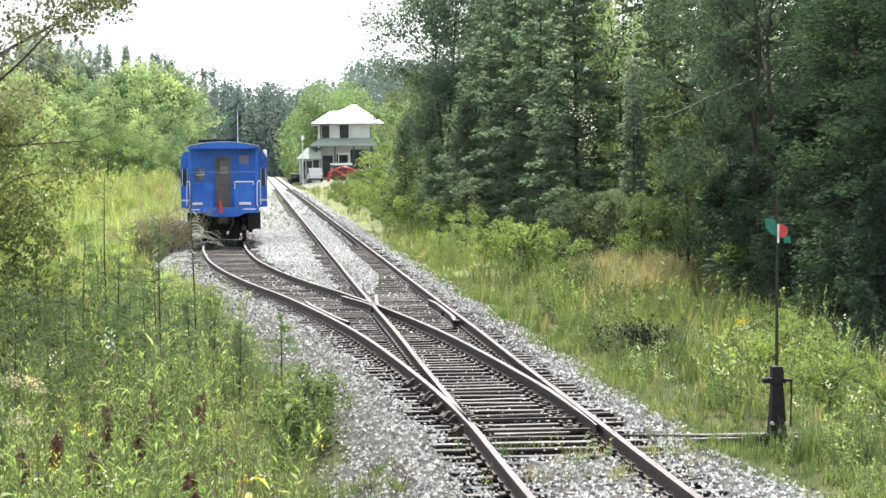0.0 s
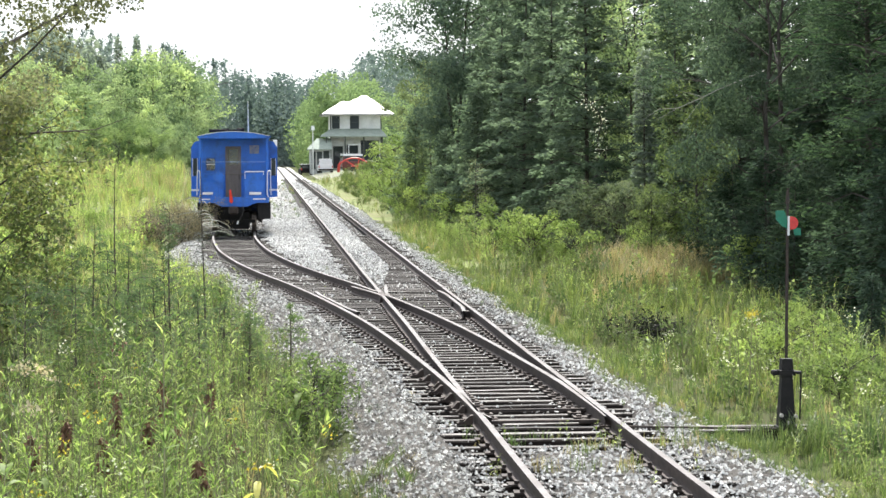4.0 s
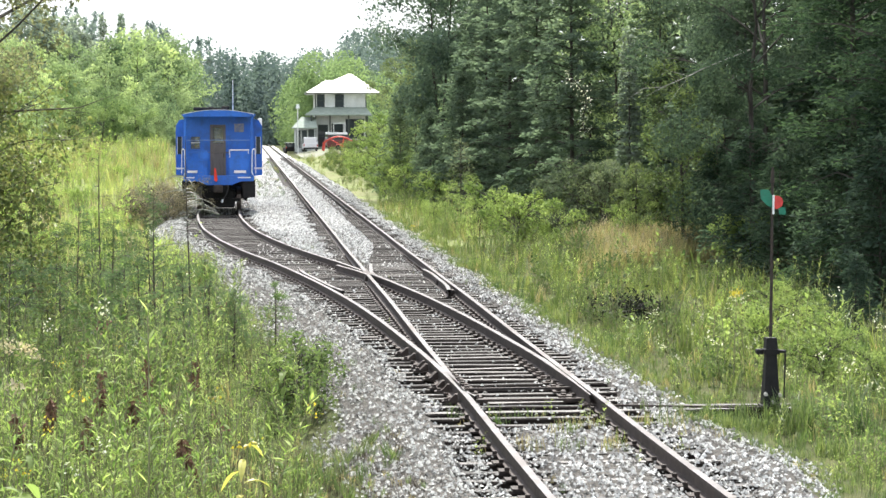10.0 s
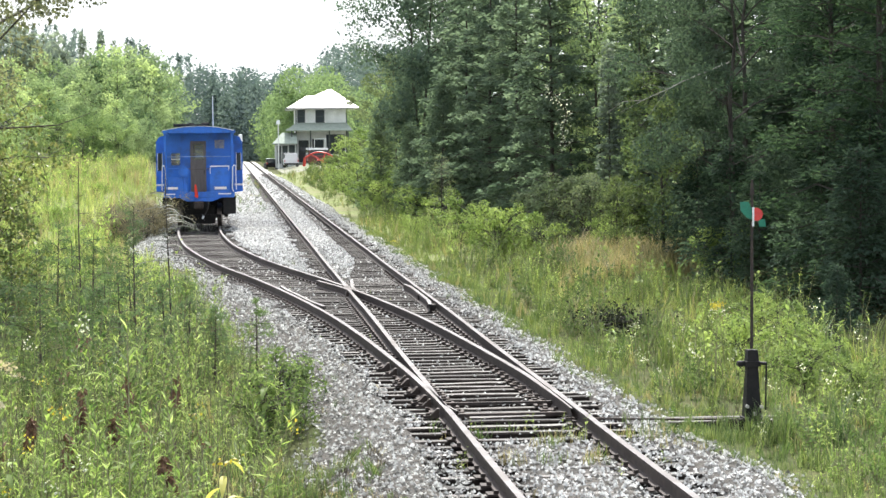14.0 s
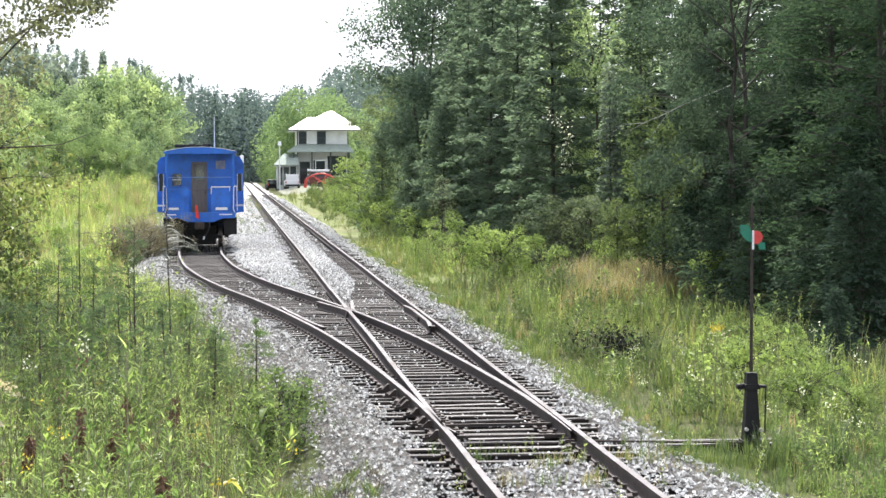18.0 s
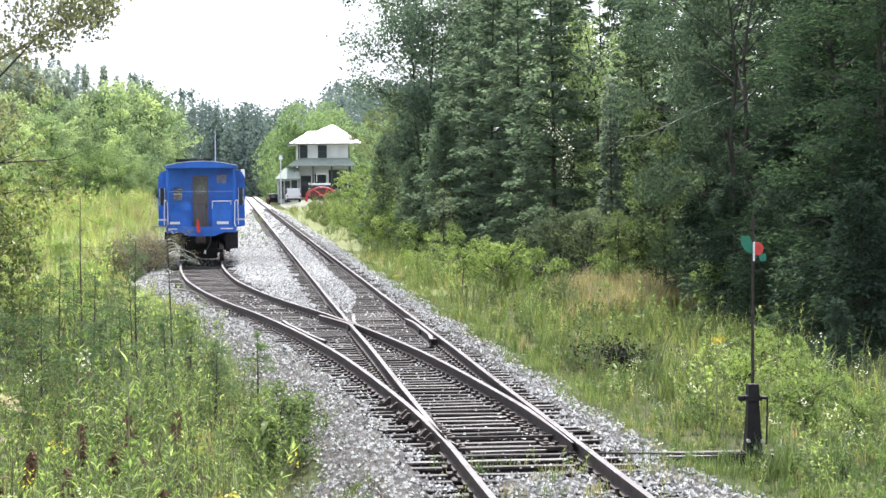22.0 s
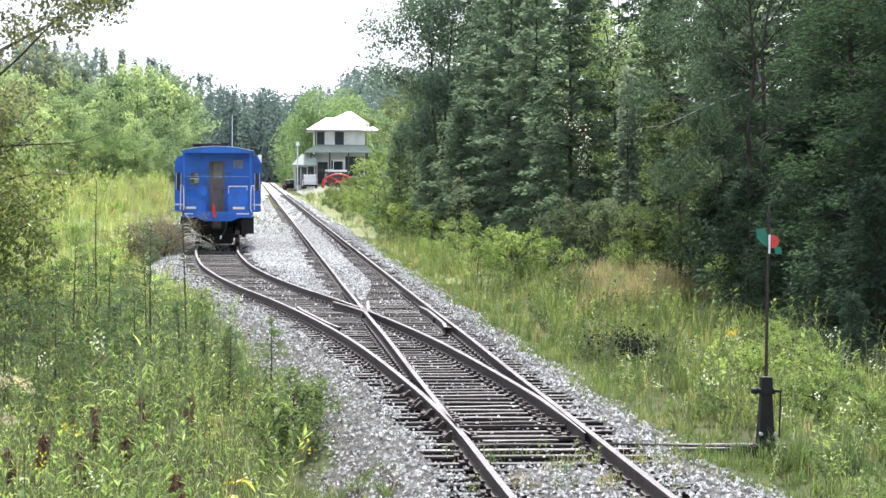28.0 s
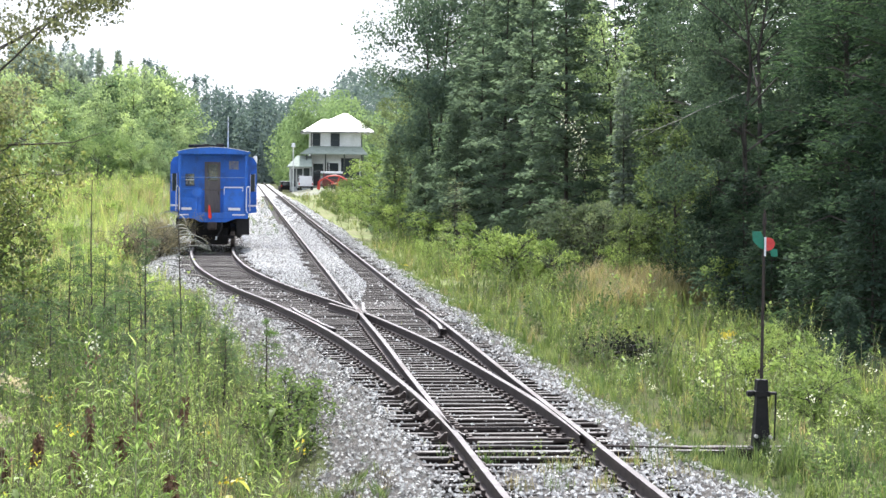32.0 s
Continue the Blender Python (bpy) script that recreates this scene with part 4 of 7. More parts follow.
scattered("track_weeds", "thin pale weeds between the rails", "weeds", LOW, [3, 3, 2, 2], 520, (-2.3, 2.3, 16, 50, lambda x, y, u: (np.abs(np.abs(x) - 0.75) > 0.12) & (u < 0.16 + 0.5 * (wobble(x, y, 1.4, 3.0) > 0.45))), seed=10, smin=0.45, smax=0.9, zoff=0.0)


# ---- trees ----
def bent_tube(p0, p1, r0, r1, sag, n, sides, r):
    t = np.linspace(0, 1, n)[:, None]
    side = r.normal(0, 0.05, 3) * np.linalg.norm(np.subtract(p1, p0))
    pts = np.asarray(p0) * (1 - t) + np.asarray(p1) * t + np.array([0, 0, sag]) * np.sin(np.pi * t) + side * np.sin(np.pi * t)
    return pts, tube_arrays(pts, (r0 + (r1 - r0) * t[:, 0]), sides)


def conifer_meshes(name, h, radius, seed, needles, gap=0.42, blade=0.185, per=205, bare=0.04, droop=0.25, bunch=0.13, wide=0.46, tuft_r=0.0, tufts=0.9):
    """Trunk with whorls of limbs; each limb carries flat sprays of needled twigs."""
    r = np.random.default_rng(seed)
    z = np.linspace(0, h, 9)
    lean = r.normal(0, 0.012, 2) * h
    trunk = [(*tube_arrays(np.stack([lean[0] * (z / h) ** 2, lean[1] * (z / h) ** 2, z], 1), 0.0065 * h * (1 - z / h) ** 0.8 + 0.008, 6), 0)]
    P, D, O = [], [], []
    zz = h * bare
    while zz < h * 0.985:
        f = zz / h
        reach = radius * (1 - f) ** 0.75 * (0.72 + 0.28 * min(1, f * 5))
        for a in r.uniform(0, 6.28) + np.arange(r.integers(3, 6)) * r.uniform(1.1, 1.6):
            L = reach * r.uniform(0.6, 1.15) + 0.12
            rise = L * (0.35 * f - droop * (1 - f)) + r.normal(0, 0.05) * L
            c, s = math.cos(a), math.sin(a)
            p0 = (lean[0] * f * f, lean[1] * f * f, zz)
            p1 = (p0[0] + c * L, p0[1] + s * L, zz + rise)
            pts, tb = bent_tube(p0, p1, 0.012 * L + 0.004, 0.003, 0.10 * L, 3, 3, r)
            trunk.append((*tb, 0))
            n = max(8, int(per * L / radius))
            u = r.uniform(0.0, 1, n) ** 0.85
            side = r.normal(0, 1, n) * (0.30 * L * (1.05 - u) * u ** 0.3 + bunch * 0.5)
            base = np.array(p0) * (1 - u[:, None]) + np.array(p1) * u[:, None]
            base[:, 2] += 0.10 * L * np.sin(np.pi * u) - np.abs(side) * 0.22 + r.normal(0, bunch * 0.45, n)
            base[:, 0] -= s * side
            base[:, 1] += c * side
            d = np.stack([c - s * np.sign(side) * 0.8, s + c * np.sign(side) * 0.8, np.full(n, -0.15)], 1) + r.normal(0, 0.38, (n, 3))
            lift = np.zeros((n, 3))
            if tuft_r:
                home = r.integers(0, max(2, int(L * 9 * tufts)), n)
                lift = unit(r.normal(0, 1, (n, 3)))
                base = base[home] + lift * [1, 1, 0.45] * (tuft_r * r.uniform(0.3, 1, n) ** 0.6)[:, None]
            P.append(base), D.append(d), O.append(lift)
        zz += gap * r.uniform(0.75, 1.3) * (0.6 + 0.4 * (1 - f))
    n = 10
    P.append(np.stack([np.full(n, lean[0]), np.full(n, lean[1]), np.linspace(h * 0.95, h, n)], 1))
    D.append(r.normal(0, 0.5, (n, 3)) + [0, 0, 1])
    O.append(np.zeros((n, 3)))
    P, D, O = np.concatenate(P), np.concatenate(D), np.concatenate(O)
    L = blade * r.uniform(0.6, 1.3, len(P))
    out = unit(np.stack([P[:, 0], P[:, 1], np.full(len(P), radius * 0.45)], 1)) * 0.85 + [0, 0, 0.38] + O * 0.6
    V, F = leaf_arrays(P, D, r.normal(0, 0.14, (len(P), 3)) + out, L, L * wide)
    tv, tf, tm = joined(trunk)
    return tri_mesh(name + "_trunk", tv, tf, M_BARK, tm), tri_mesh(name + "_crown", V, F, needles)


def broadleaf_meshes(name, h, radius, seed, leafmat, leaf=0.11, clusters=520, per=16, base=0.25, stems=1, spreadout=0.32, lobe=0.0, lumps=6):
    """Trunk, limbs, twigs and leaf clusters at their ends."""
    r = np.random.default_rng(seed)
    wood, tips = [], []
    for s in range(stems):
        a0 = r.uniform(0, 6.28)
        lx, ly = (math.cos(a0) * radius * 0.25, math.sin(a0) * radius * 0.25) if stems > 1 else r.normal(0, 0.03, 2) * h
        z = np.linspace(0, 1, 7)
        tp = np.stack([lx * z ** 1.5 + r.normal(0, 0.01, 7) * h * z, ly * z ** 1.5 + r.normal(0, 0.01, 7) * h * z, h * 0.93 * z], 1)
        wood.append((*tube_arrays(tp, (0.009 * h * (1 - z) + 0.010) / stems ** 0.4, 7), 0))
        limbs = int(16 / stems ** 0.5) + 4 if stems < 4 else 7
        for k in range(limbs):
            f = base + (0.97 - base) * (k + r.uniform(0, 1)) / limbs
            p0 = np.array([np.interp(f, z, tp[:, j]) for j in range(3)])
            a = k * 2.4 + r.uniform(-0.5, 0.5)
            env = math.sin(math.pi * min(1, max(0.10, (f - base * 0.7) / (1.08 - base * 0.7)))) ** 0.7
            L = radius * env * r.uniform(0.65, 1.15) + 0.2
            p1 = p0 + np.array([math.cos(a) * L, math.sin(a) * L, L * r.uniform(0.25, 0.75)])
            pts, tb = bent_tube(p0, p1, 0.007 * L + 0.007, 0.005, 0.06 * L, 5, 4, r)
            wood.append((*tb, 0))
            for q in range(max(3, int(clusters / (limbs * stems) / 3))):
                u = r.uniform(0.25, 1.0)
                b0 = pts[0] * (1 - u) + pts[-1] * u
                b1 = b0 + unit(r.normal(0, 1, 3) + [math.cos(a) * 0.4, math.sin(a) * 0.4, 0.35]) * radius * spreadout * r.uniform(0.4, 1.1)
                wood.append((*bent_tube(b0, b1, 0.008, 0.003, 0.02, 2, 3, r)[1], 0))
                for e in range(3):
                    tips.append(b0 + (b1 - b0) * r.uniform(0.45, 1.08))
    tips = np.array(tips)
    if lobe:
        tips, per = tips[::lumps], per * lumps
        ball = unit(r.normal(0, 1, (len(tips) * per, 3)))
        P = np.repeat(tips, per, 0) + ball * [1, 1, 0.8] * (np.repeat(r.uniform(0.6, 1.25, len(tips)), per) * radius * lobe * r.uniform(0.35, 1.0, len(tips) * per) ** 0.5)[:, None]
    else:
        P = np.repeat(tips, per, 0) + r.normal(0, radius * 0.062 + leaf * 0.5, (len(tips) * per, 3))
    D = r.normal(0, 1, P.shape) + [0, 0, -0.35]
    L = leaf * r.uniform(0.6, 1.3, len(P))
    core = np.stack([P[:, 0] * 0.2, P[:, 1] * 0.2, P[:, 2] - radius * 0.5], 1)
    V, F = leaf_arrays(P, D, r.normal(0, 0.16, P.shape) + (0.35 if lobe else 1.0) * unit(P - core) + (1.0 if lobe else 0.6) * unit(P - np.repeat(tips, per, 0) + [0, 0, 0.04]), L, L * 0.72)
    tv, tf, tm = joined(wood)
    return tri_mesh(name + "_trunk", tv, tf, M_BARK, tm), tri_mesh(name + "_crown", V, F, leafmat)


def plant_tree(name, meshes, x, y, label, category="tree", group="", scale=1.0, rz=0.0, sink=0.12):
    ob = thing(name, x, y, float(ground_z(x, y)) - sink, rz, label, category, group)
    for nm, me in zip(("trunk", "crown"), meshes):
        o = part(nm, me, None, ob)
        o.matrix_basis = Matrix.Scale(scale, 4)
    return ob


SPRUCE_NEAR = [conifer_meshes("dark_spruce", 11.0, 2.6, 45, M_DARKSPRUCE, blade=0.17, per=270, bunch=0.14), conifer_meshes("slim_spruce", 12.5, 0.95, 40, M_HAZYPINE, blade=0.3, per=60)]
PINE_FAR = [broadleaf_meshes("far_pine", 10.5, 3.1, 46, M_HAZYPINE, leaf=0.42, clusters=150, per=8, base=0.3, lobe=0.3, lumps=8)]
M_WHITEPINE = foliage("white_pine_needles", (0.042, 0.073, 0.051), (0.058, 0.097, 0.063), (0.08, 0.126, 0.075), 0.5, 0.45, 0.06, rough=0.75)
PINE_NEAR = [conifer_meshes("white_pine", 12.0, 3.0, 63, M_WHITEPINE, gap=0.5, blade=0.13, per=470, droop=0.0, bunch=0.17, wide=0.3, tuft_r=0.42, tufts=0.55)]
SPRUCE_BACK = [conifer_meshes("back_spruce", 11.5, 2.7, 47, M_SPRUCE, per=62, blade=0.46), conifer_meshes("back_spruce", 11.0, 2.7, 48, M_DARKSPRUCE, per=62, blade=0.46)]
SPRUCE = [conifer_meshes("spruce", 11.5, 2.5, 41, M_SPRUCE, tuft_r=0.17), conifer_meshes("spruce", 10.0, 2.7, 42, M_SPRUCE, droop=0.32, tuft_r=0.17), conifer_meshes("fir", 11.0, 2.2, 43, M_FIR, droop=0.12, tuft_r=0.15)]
PINE = [conifer_meshes("pine", 10.5, 3.0, 44, M_PINE, gap=0.34, blade=0.26, per=125, droop=-0.05, bunch=0.2, tuft_r=0.26)]
# paler copy of M_MAPLE, with sunlight on the farther maples in its colour
M_FARMAPLE = foliage("sunlit_olive_maple_leaf", (0.13, 0.165, 0.10), (0.165, 0.205, 0.12), (0.205, 0.25, 0.145), 0.4, 0.48, 0.06, rough=0.75)
MAPLE = [broadleaf_meshes("maple", 10.5, 2.8, 51, M_MAPLE, leaf=0.085, clusters=640, per=42, base=0.06, lobe=0.27, lumps=16), broadleaf_meshes("birch", 12.5, 2.6, 52, M_MAPLE, leaf=0.13, clusters=560, per=13, base=0.16, stems=2),
         broadleaf_meshes("far_maple", 10.5, 2.8, 49, M_FARMAPLE, leaf=0.14, clusters=520, per=12, base=0.08, lobe=0.2, lumps=12), broadleaf_meshes("ash", 14.0, 3.9, 50, M_ASH, leaf=0.175, clusters=1080, per=18, base=0.26, stems=2, spreadout=0.3)]
M_HEDGE = foliage("hedge_leaf", (0.16, 0.23, 0.11), (0.22, 0.30, 0.14), (0.29, 0.37, 0.17), 0.4, 0.32, 0.06, low=(0.6, 0.66, 0.64), rough=0.75)
POPLAR = [broadleaf_meshes("poplar", 8.5, 2.6, 53, M_POPLAR, leaf=0.25, clusters=260, per=10, base=0.03, lobe=0.3, lumps=9), broadleaf_meshes("poplar", 7.0, 2.8, 54, M_POPLAR, leaf=0.22, clusters=190, per=17, base=0.02, stems=4, lobe=0.3, lumps=9), broadleaf_meshes("hedge_poplar", 7.0, 2.8, 60, M_HEDGE, leaf=0.24, clusters=170, per=15, base=0.02, stems=4, lobe=0.27, lumps=9)]
SHRUB = [broadleaf_meshes("shrub", 1.9, 1.0, 55, M_SHRUB, leaf=0.09, clusters=84, per=8, base=0.08, stems=4, lobe=0.22), broadleaf_meshes("shrub", 1.5, 1.1, 56, M_SHRUB, leaf=0.09, clusters=84, per=8, base=0.06, stems=5, lobe=0.22)]

ASPEN = broadleaf_meshes("aspen", 8.5, 1.9, 69, M_POPLAR, leaf=0.11, clusters=420, per=13, base=0.2, spreadout=0.36)
WOOD_EDGE = "trees of the dark wood edge"
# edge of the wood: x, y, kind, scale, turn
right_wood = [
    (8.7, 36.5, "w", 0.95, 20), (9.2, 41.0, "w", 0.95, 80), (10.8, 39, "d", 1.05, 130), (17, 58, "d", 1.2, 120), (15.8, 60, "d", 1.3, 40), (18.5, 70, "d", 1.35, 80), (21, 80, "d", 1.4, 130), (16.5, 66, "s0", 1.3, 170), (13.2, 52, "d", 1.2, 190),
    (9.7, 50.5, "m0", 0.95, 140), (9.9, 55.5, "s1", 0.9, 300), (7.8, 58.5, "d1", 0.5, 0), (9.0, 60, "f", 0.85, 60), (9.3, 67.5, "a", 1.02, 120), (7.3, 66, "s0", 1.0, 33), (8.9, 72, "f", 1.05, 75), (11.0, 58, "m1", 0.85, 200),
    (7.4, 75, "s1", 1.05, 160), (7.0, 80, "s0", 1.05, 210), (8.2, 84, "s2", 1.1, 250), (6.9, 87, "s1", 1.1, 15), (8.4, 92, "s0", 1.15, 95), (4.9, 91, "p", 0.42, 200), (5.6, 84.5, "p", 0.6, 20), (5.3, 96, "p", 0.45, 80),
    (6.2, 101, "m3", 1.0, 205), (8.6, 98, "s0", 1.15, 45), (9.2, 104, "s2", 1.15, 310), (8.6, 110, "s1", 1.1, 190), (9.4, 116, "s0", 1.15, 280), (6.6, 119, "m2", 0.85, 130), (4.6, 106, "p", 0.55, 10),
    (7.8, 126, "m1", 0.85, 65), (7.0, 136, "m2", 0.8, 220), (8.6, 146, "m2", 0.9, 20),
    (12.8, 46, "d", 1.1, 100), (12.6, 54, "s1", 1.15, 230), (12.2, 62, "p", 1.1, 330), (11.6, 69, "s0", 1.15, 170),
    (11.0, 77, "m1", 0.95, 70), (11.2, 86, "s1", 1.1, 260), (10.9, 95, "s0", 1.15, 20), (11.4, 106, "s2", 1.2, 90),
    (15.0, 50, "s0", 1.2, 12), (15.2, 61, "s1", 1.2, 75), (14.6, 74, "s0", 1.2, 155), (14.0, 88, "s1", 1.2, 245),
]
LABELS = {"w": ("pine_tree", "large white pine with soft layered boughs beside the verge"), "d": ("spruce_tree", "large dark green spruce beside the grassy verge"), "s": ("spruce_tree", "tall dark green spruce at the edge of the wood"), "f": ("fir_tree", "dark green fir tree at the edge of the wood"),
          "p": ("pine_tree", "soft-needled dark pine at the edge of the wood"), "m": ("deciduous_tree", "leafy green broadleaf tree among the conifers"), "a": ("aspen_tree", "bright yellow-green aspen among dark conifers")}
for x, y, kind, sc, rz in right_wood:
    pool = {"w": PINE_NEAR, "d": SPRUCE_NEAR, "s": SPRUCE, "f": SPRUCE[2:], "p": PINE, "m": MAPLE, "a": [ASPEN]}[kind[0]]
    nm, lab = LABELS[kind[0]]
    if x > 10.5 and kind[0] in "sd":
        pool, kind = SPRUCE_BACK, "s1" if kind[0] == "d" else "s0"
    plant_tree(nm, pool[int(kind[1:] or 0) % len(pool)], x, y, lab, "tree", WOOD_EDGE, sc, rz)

# shrubs and young trees in front of the wood
maple = plant_tree("maple_tree", MAPLE[0], 8.35, 46.0, "broad leafy maple with a dead branch", "tree", WOOD_EDGE, 0.86, 0)
for x, y, k, sc, rz in [(4.3, 26.2, 1, 0.42, 10), (4.8, 27.6, 0, 0.4, 80), (4.2, 29.2, 1, 0.45, 140), (5.2, 30.5, 0, 0.42, 200), (4.6, 24.8, 1, 0.36, 250), (5.6, 33.5, 1, 0.45, 300), (3.9, 63, 0, 0.8, 10), (4.4, 58, 1, 0.9, 50), (5.2, 55, 0, 0.7, 120), (3.2, 71, 1, 0.5, 200), (5.9, 60, 1, 0.65, 260), (4.9, 77, 0, 0.8, 300), (4.6, 84, 1, 0.9, 20), (6.6, 53, 0, 0.6, 80), (5.4, 64.5, 1, 0.65, 30),
                         (3.9, 92, 0, 0.85, 150), (3.6, 110, 1, 0.6, 40), (3.3, 98, 0, 0.45, 99), (4.0, 128, 1, 0.9, 12), (4.4, 138, 0, 1.0, 60), (4.9, 156, 1, 1.0, 190), (4.2, 145, 0, 0.7, 300), (4.2, 104, 1, 1.1, 10), (4.2, 116, 0, 1.3, 70), (6.2, 132, 1, 1.9, 140), (6.6, 148, 0, 1.9, 200), (7.9, 56, 1, 0.95, 33), (6.7, 61, 0, 0.9, 90), (8.0, 160, 1, 1.9, 90), (8.8, 178, 0, 2.0, 10), (5.0, 123, 0, 1.5, 77), (6.7, 57.5, 1, 0.7, 250), (7.9, 45, 1, 0.7, 20)]:
    plant_tree("shrub", SHRUB[k], x, y, "sunlit yellow-green leafy shrub on the verge", "shrub", "shrubs on the verge", sc, rz, 0.05)
M_ALDER = foliage("alder_leaf", (0.115, 0.145, 0.105), (0.15, 0.185, 0.13), (0.195, 0.235, 0.155), 0.6, 0.4, 0.1, rough=0.65)
ALDER = broadleaf_meshes("alder", 2.3, 1.2, 64, M_ALDER, leaf=0.09, clusters=170, per=14, base=0.05, stems=5, lobe=0.22)
for x, y, sc, rz in ((5.9, 57.0, 0.85, 10), (6.6, 56.2, 0.95, 80), (7.2, 55.6, 0.85, 150)):
    plant_tree("alder_bush", ALDER, x, y, "dull green alder bush in front of the wood", "bush", "alders before the wood", sc, rz, 0.05)
M_BIRCHLEAF = foliage("young_birch_leaf", (0.11, 0.155, 0.075), (0.15, 0.20, 0.09), (0.21, 0.265, 0.115), 0.8, 0.42, 0.1, rough=0.6)
BIRCH = broadleaf_meshes("young_birch", 4.9, 1.0, 65, M_BIRCHLEAF, leaf=0.08, clusters=300, per=14, base=0.12, spreadout=0.42)
plant_tree("young_birch", BIRCH, 7.35, 49, "slim young birch with yellow-green leaves before the maple", "tree", WOOD_EDGE, 1.0, 40)
plant_tree("young_birch", BIRCH, 6.75, 52, "slim young birch with yellow-green leaves before the maple", "tree", WOOD_EDGE, 0.5, 160)
M_PALESPRUCE = foliage("pale_spruce_needles", (0.17, 0.20, 0.13), (0.22, 0.25, 0.165), (0.28, 0.31, 0.21), 0.8, 0.4, 0.06, rough=0.75)
YOUNG = conifer_meshes("young_spruce", 2.9, 0.75, 61, M_PALESPRUCE, gap=0.2, blade=0.075, per=34)
plant_tree("young_spruce", YOUNG, 4.05, 70, "small pale young spruce before the wood", "tree", "", 1.1, 0)
YOUNG_DARK = conifer_meshes("young_dark_spruce", 3.2, 1.25, 62, M_DARKSPRUCE, gap=0.2, blade=0.13, per=110, bare=0.02)
for x, y, sc, rz in ((6.5, 32, 0.42, 70), (7.7, 34.5, 0.95, 10), (8.0, 38, 1.0, 90), (7.6, 41, 0.85, 170), (7.9, 44.5, 1.0, 240), (8.1, 48.5, 0.9, 310), (8.3, 36, 1.15, 55)):
    plant_tree("young_spruce", YOUNG_DARK, x, y, "bushy dark young spruce at the wood edge", "tree", WOOD_EDGE, sc, rz)

VERGEBUSH = broadleaf_meshes("weedy_bush", 1.2, 1.0, 68, M_VERGELEAF, leaf=0.08, clusters=64, per=10, base=0.05, stems=5, lobe=0.24)
for i, (x, y, sc) in enumerate([(-6.9, 44, 0.6), (-7.8, 40, 0.75), (-8.8, 45, 0.7), (-6.4, 50, 0.5), (-5.6, 46, 0.45), (-8.0, 50, 0.6), (-9.6, 50, 0.8), (-6.2, 41, 0.6), (-5.0, 42, 0.5), (-4.6, 47, 0.4), (-8.6, 59, 0.55), (-7.2, 60, 0.45), (-10.4, 57, 0.65), (-6.6, 57, 0.4), (-11.6, 90, 0.5), (-9.9, 66, 0.5),
                                (3.5, 148, 0.45), (3.3, 163, 0.4), (4.3, 170, 0.55), (3.6, 182, 0.4), (4.6, 190, 0.55), (5.0, 205, 0.5), (8.0, 228, 0.7), (8.7, 235, 0.95), (9.6, 238, 1.1)]):
    plant_tree("weedy_bush", VERGEBUSH, x, y, "weedy green bush among the tall grass", "bush", "weedy bushes along the line", sc, i * 83 % 360, 0.05)
MEADOWBUSH = broadleaf_meshes("meadow_bush", 1.25, 1.15, 66, M_MEADOWHERB, leaf=0.09, clusters=64, per=10, base=0.05, stems=5, lobe=0.24)
for i, (x, y, sc) in enumerate([(-8.4, 62, 0.42), (-10.2, 70, 0.5), (-11.8, 82, 0.5), (-9.0, 90, 0.45), (-7.6, 54, 0.5), (-9.2, 56, 0.55), (-13.4, 96, 0.6), (-8.2, 68, 0.5), (-9.6, 76, 0.45), (-12.2, 74, 0.6), (-7.4, 79, 0.4), (-10.8, 62, 0.6), (-14.2, 86, 0.6), (-10.6, 98, 0.5), (-8.6, 102, 0.45), (-12.0, 66, 0.6)]):
    plant_tree("meadow_bush", MEADOWBUSH, x, y, "low green bush growing in the meadow", "bush", "bushes in the meadow", sc, i * 67 % 360, 0.05)
scattered("tan_grass", "tall tan seeding grass at the top of the meadow", "grass", [tuft(1.0, 12, 77, 6), tuft(0.9, 12, 78, 6), tuft(0.9, 12, 79)], [2, 2, 2], 800, (-20, -6.4, 92, 119, left_field), seed=35, smin=0.8, smax=1.2, mats=MEADOW_MATS)

# trees beyond the meadow
LEFT = "young poplars beyond the meadow"
for i, (x, y, k, sc) in enumerate([(-9.4, 118, 1, 0.38), (-11.2, 124, 0, 0.46), (-13, 119, 1, 0.5), (-15.8, 123, 0, 0.58), (-18.5, 120, 1, 0.52), (-20.8, 126, 0, 0.6), (-10.6, 134, 0, 0.52), (-12.8, 138, 0, 0.66), (-15, 135, 1, 0.72), (-18.6, 139, 0, 0.76),
                                   (-22, 137, 1, 0.74), (-25, 142, 0, 0.76), (-10.6, 150, 0, 0.6), (-13.5, 156, 1, 0.8), (-17, 158, 0, 0.85), (-22, 160, 0, 0.86), (-27, 158, 1, 0.9), (-11.6, 172, 0, 0.72), (-13, 190, 1, 0.9), (-16, 185, 0, 0.95), (-24, 188, 0, 1.0), (-8.8, 126, 1, 0.42), (-9.5, 150, 1, 1.04), (-10.6, 160, 0, 0.95), (-9.3, 168, 1, 1.1), (-12.4, 164, 0, 0.98), (-8.8, 140, 1, 0.6), (-11.2, 147, 0, 0.9), (-13.6, 150, 1, 1.02), (-11.5, 116, 1, 0.42), (-14.4, 117, 1, 0.45), (-17, 116, 1, 0.42), (-9.5, 117, 1, 0.4), (-19.8, 118, 1, 0.45)]):
    plant_tree("poplar_tree", POPLAR[k if y > 128 or i % 3 == 0 else 2], x, y, "bright green young poplar beyond the meadow", "tree", LEFT, sc * (1.08 if 130 < y < 180 else 1.0), i * 47 % 360)
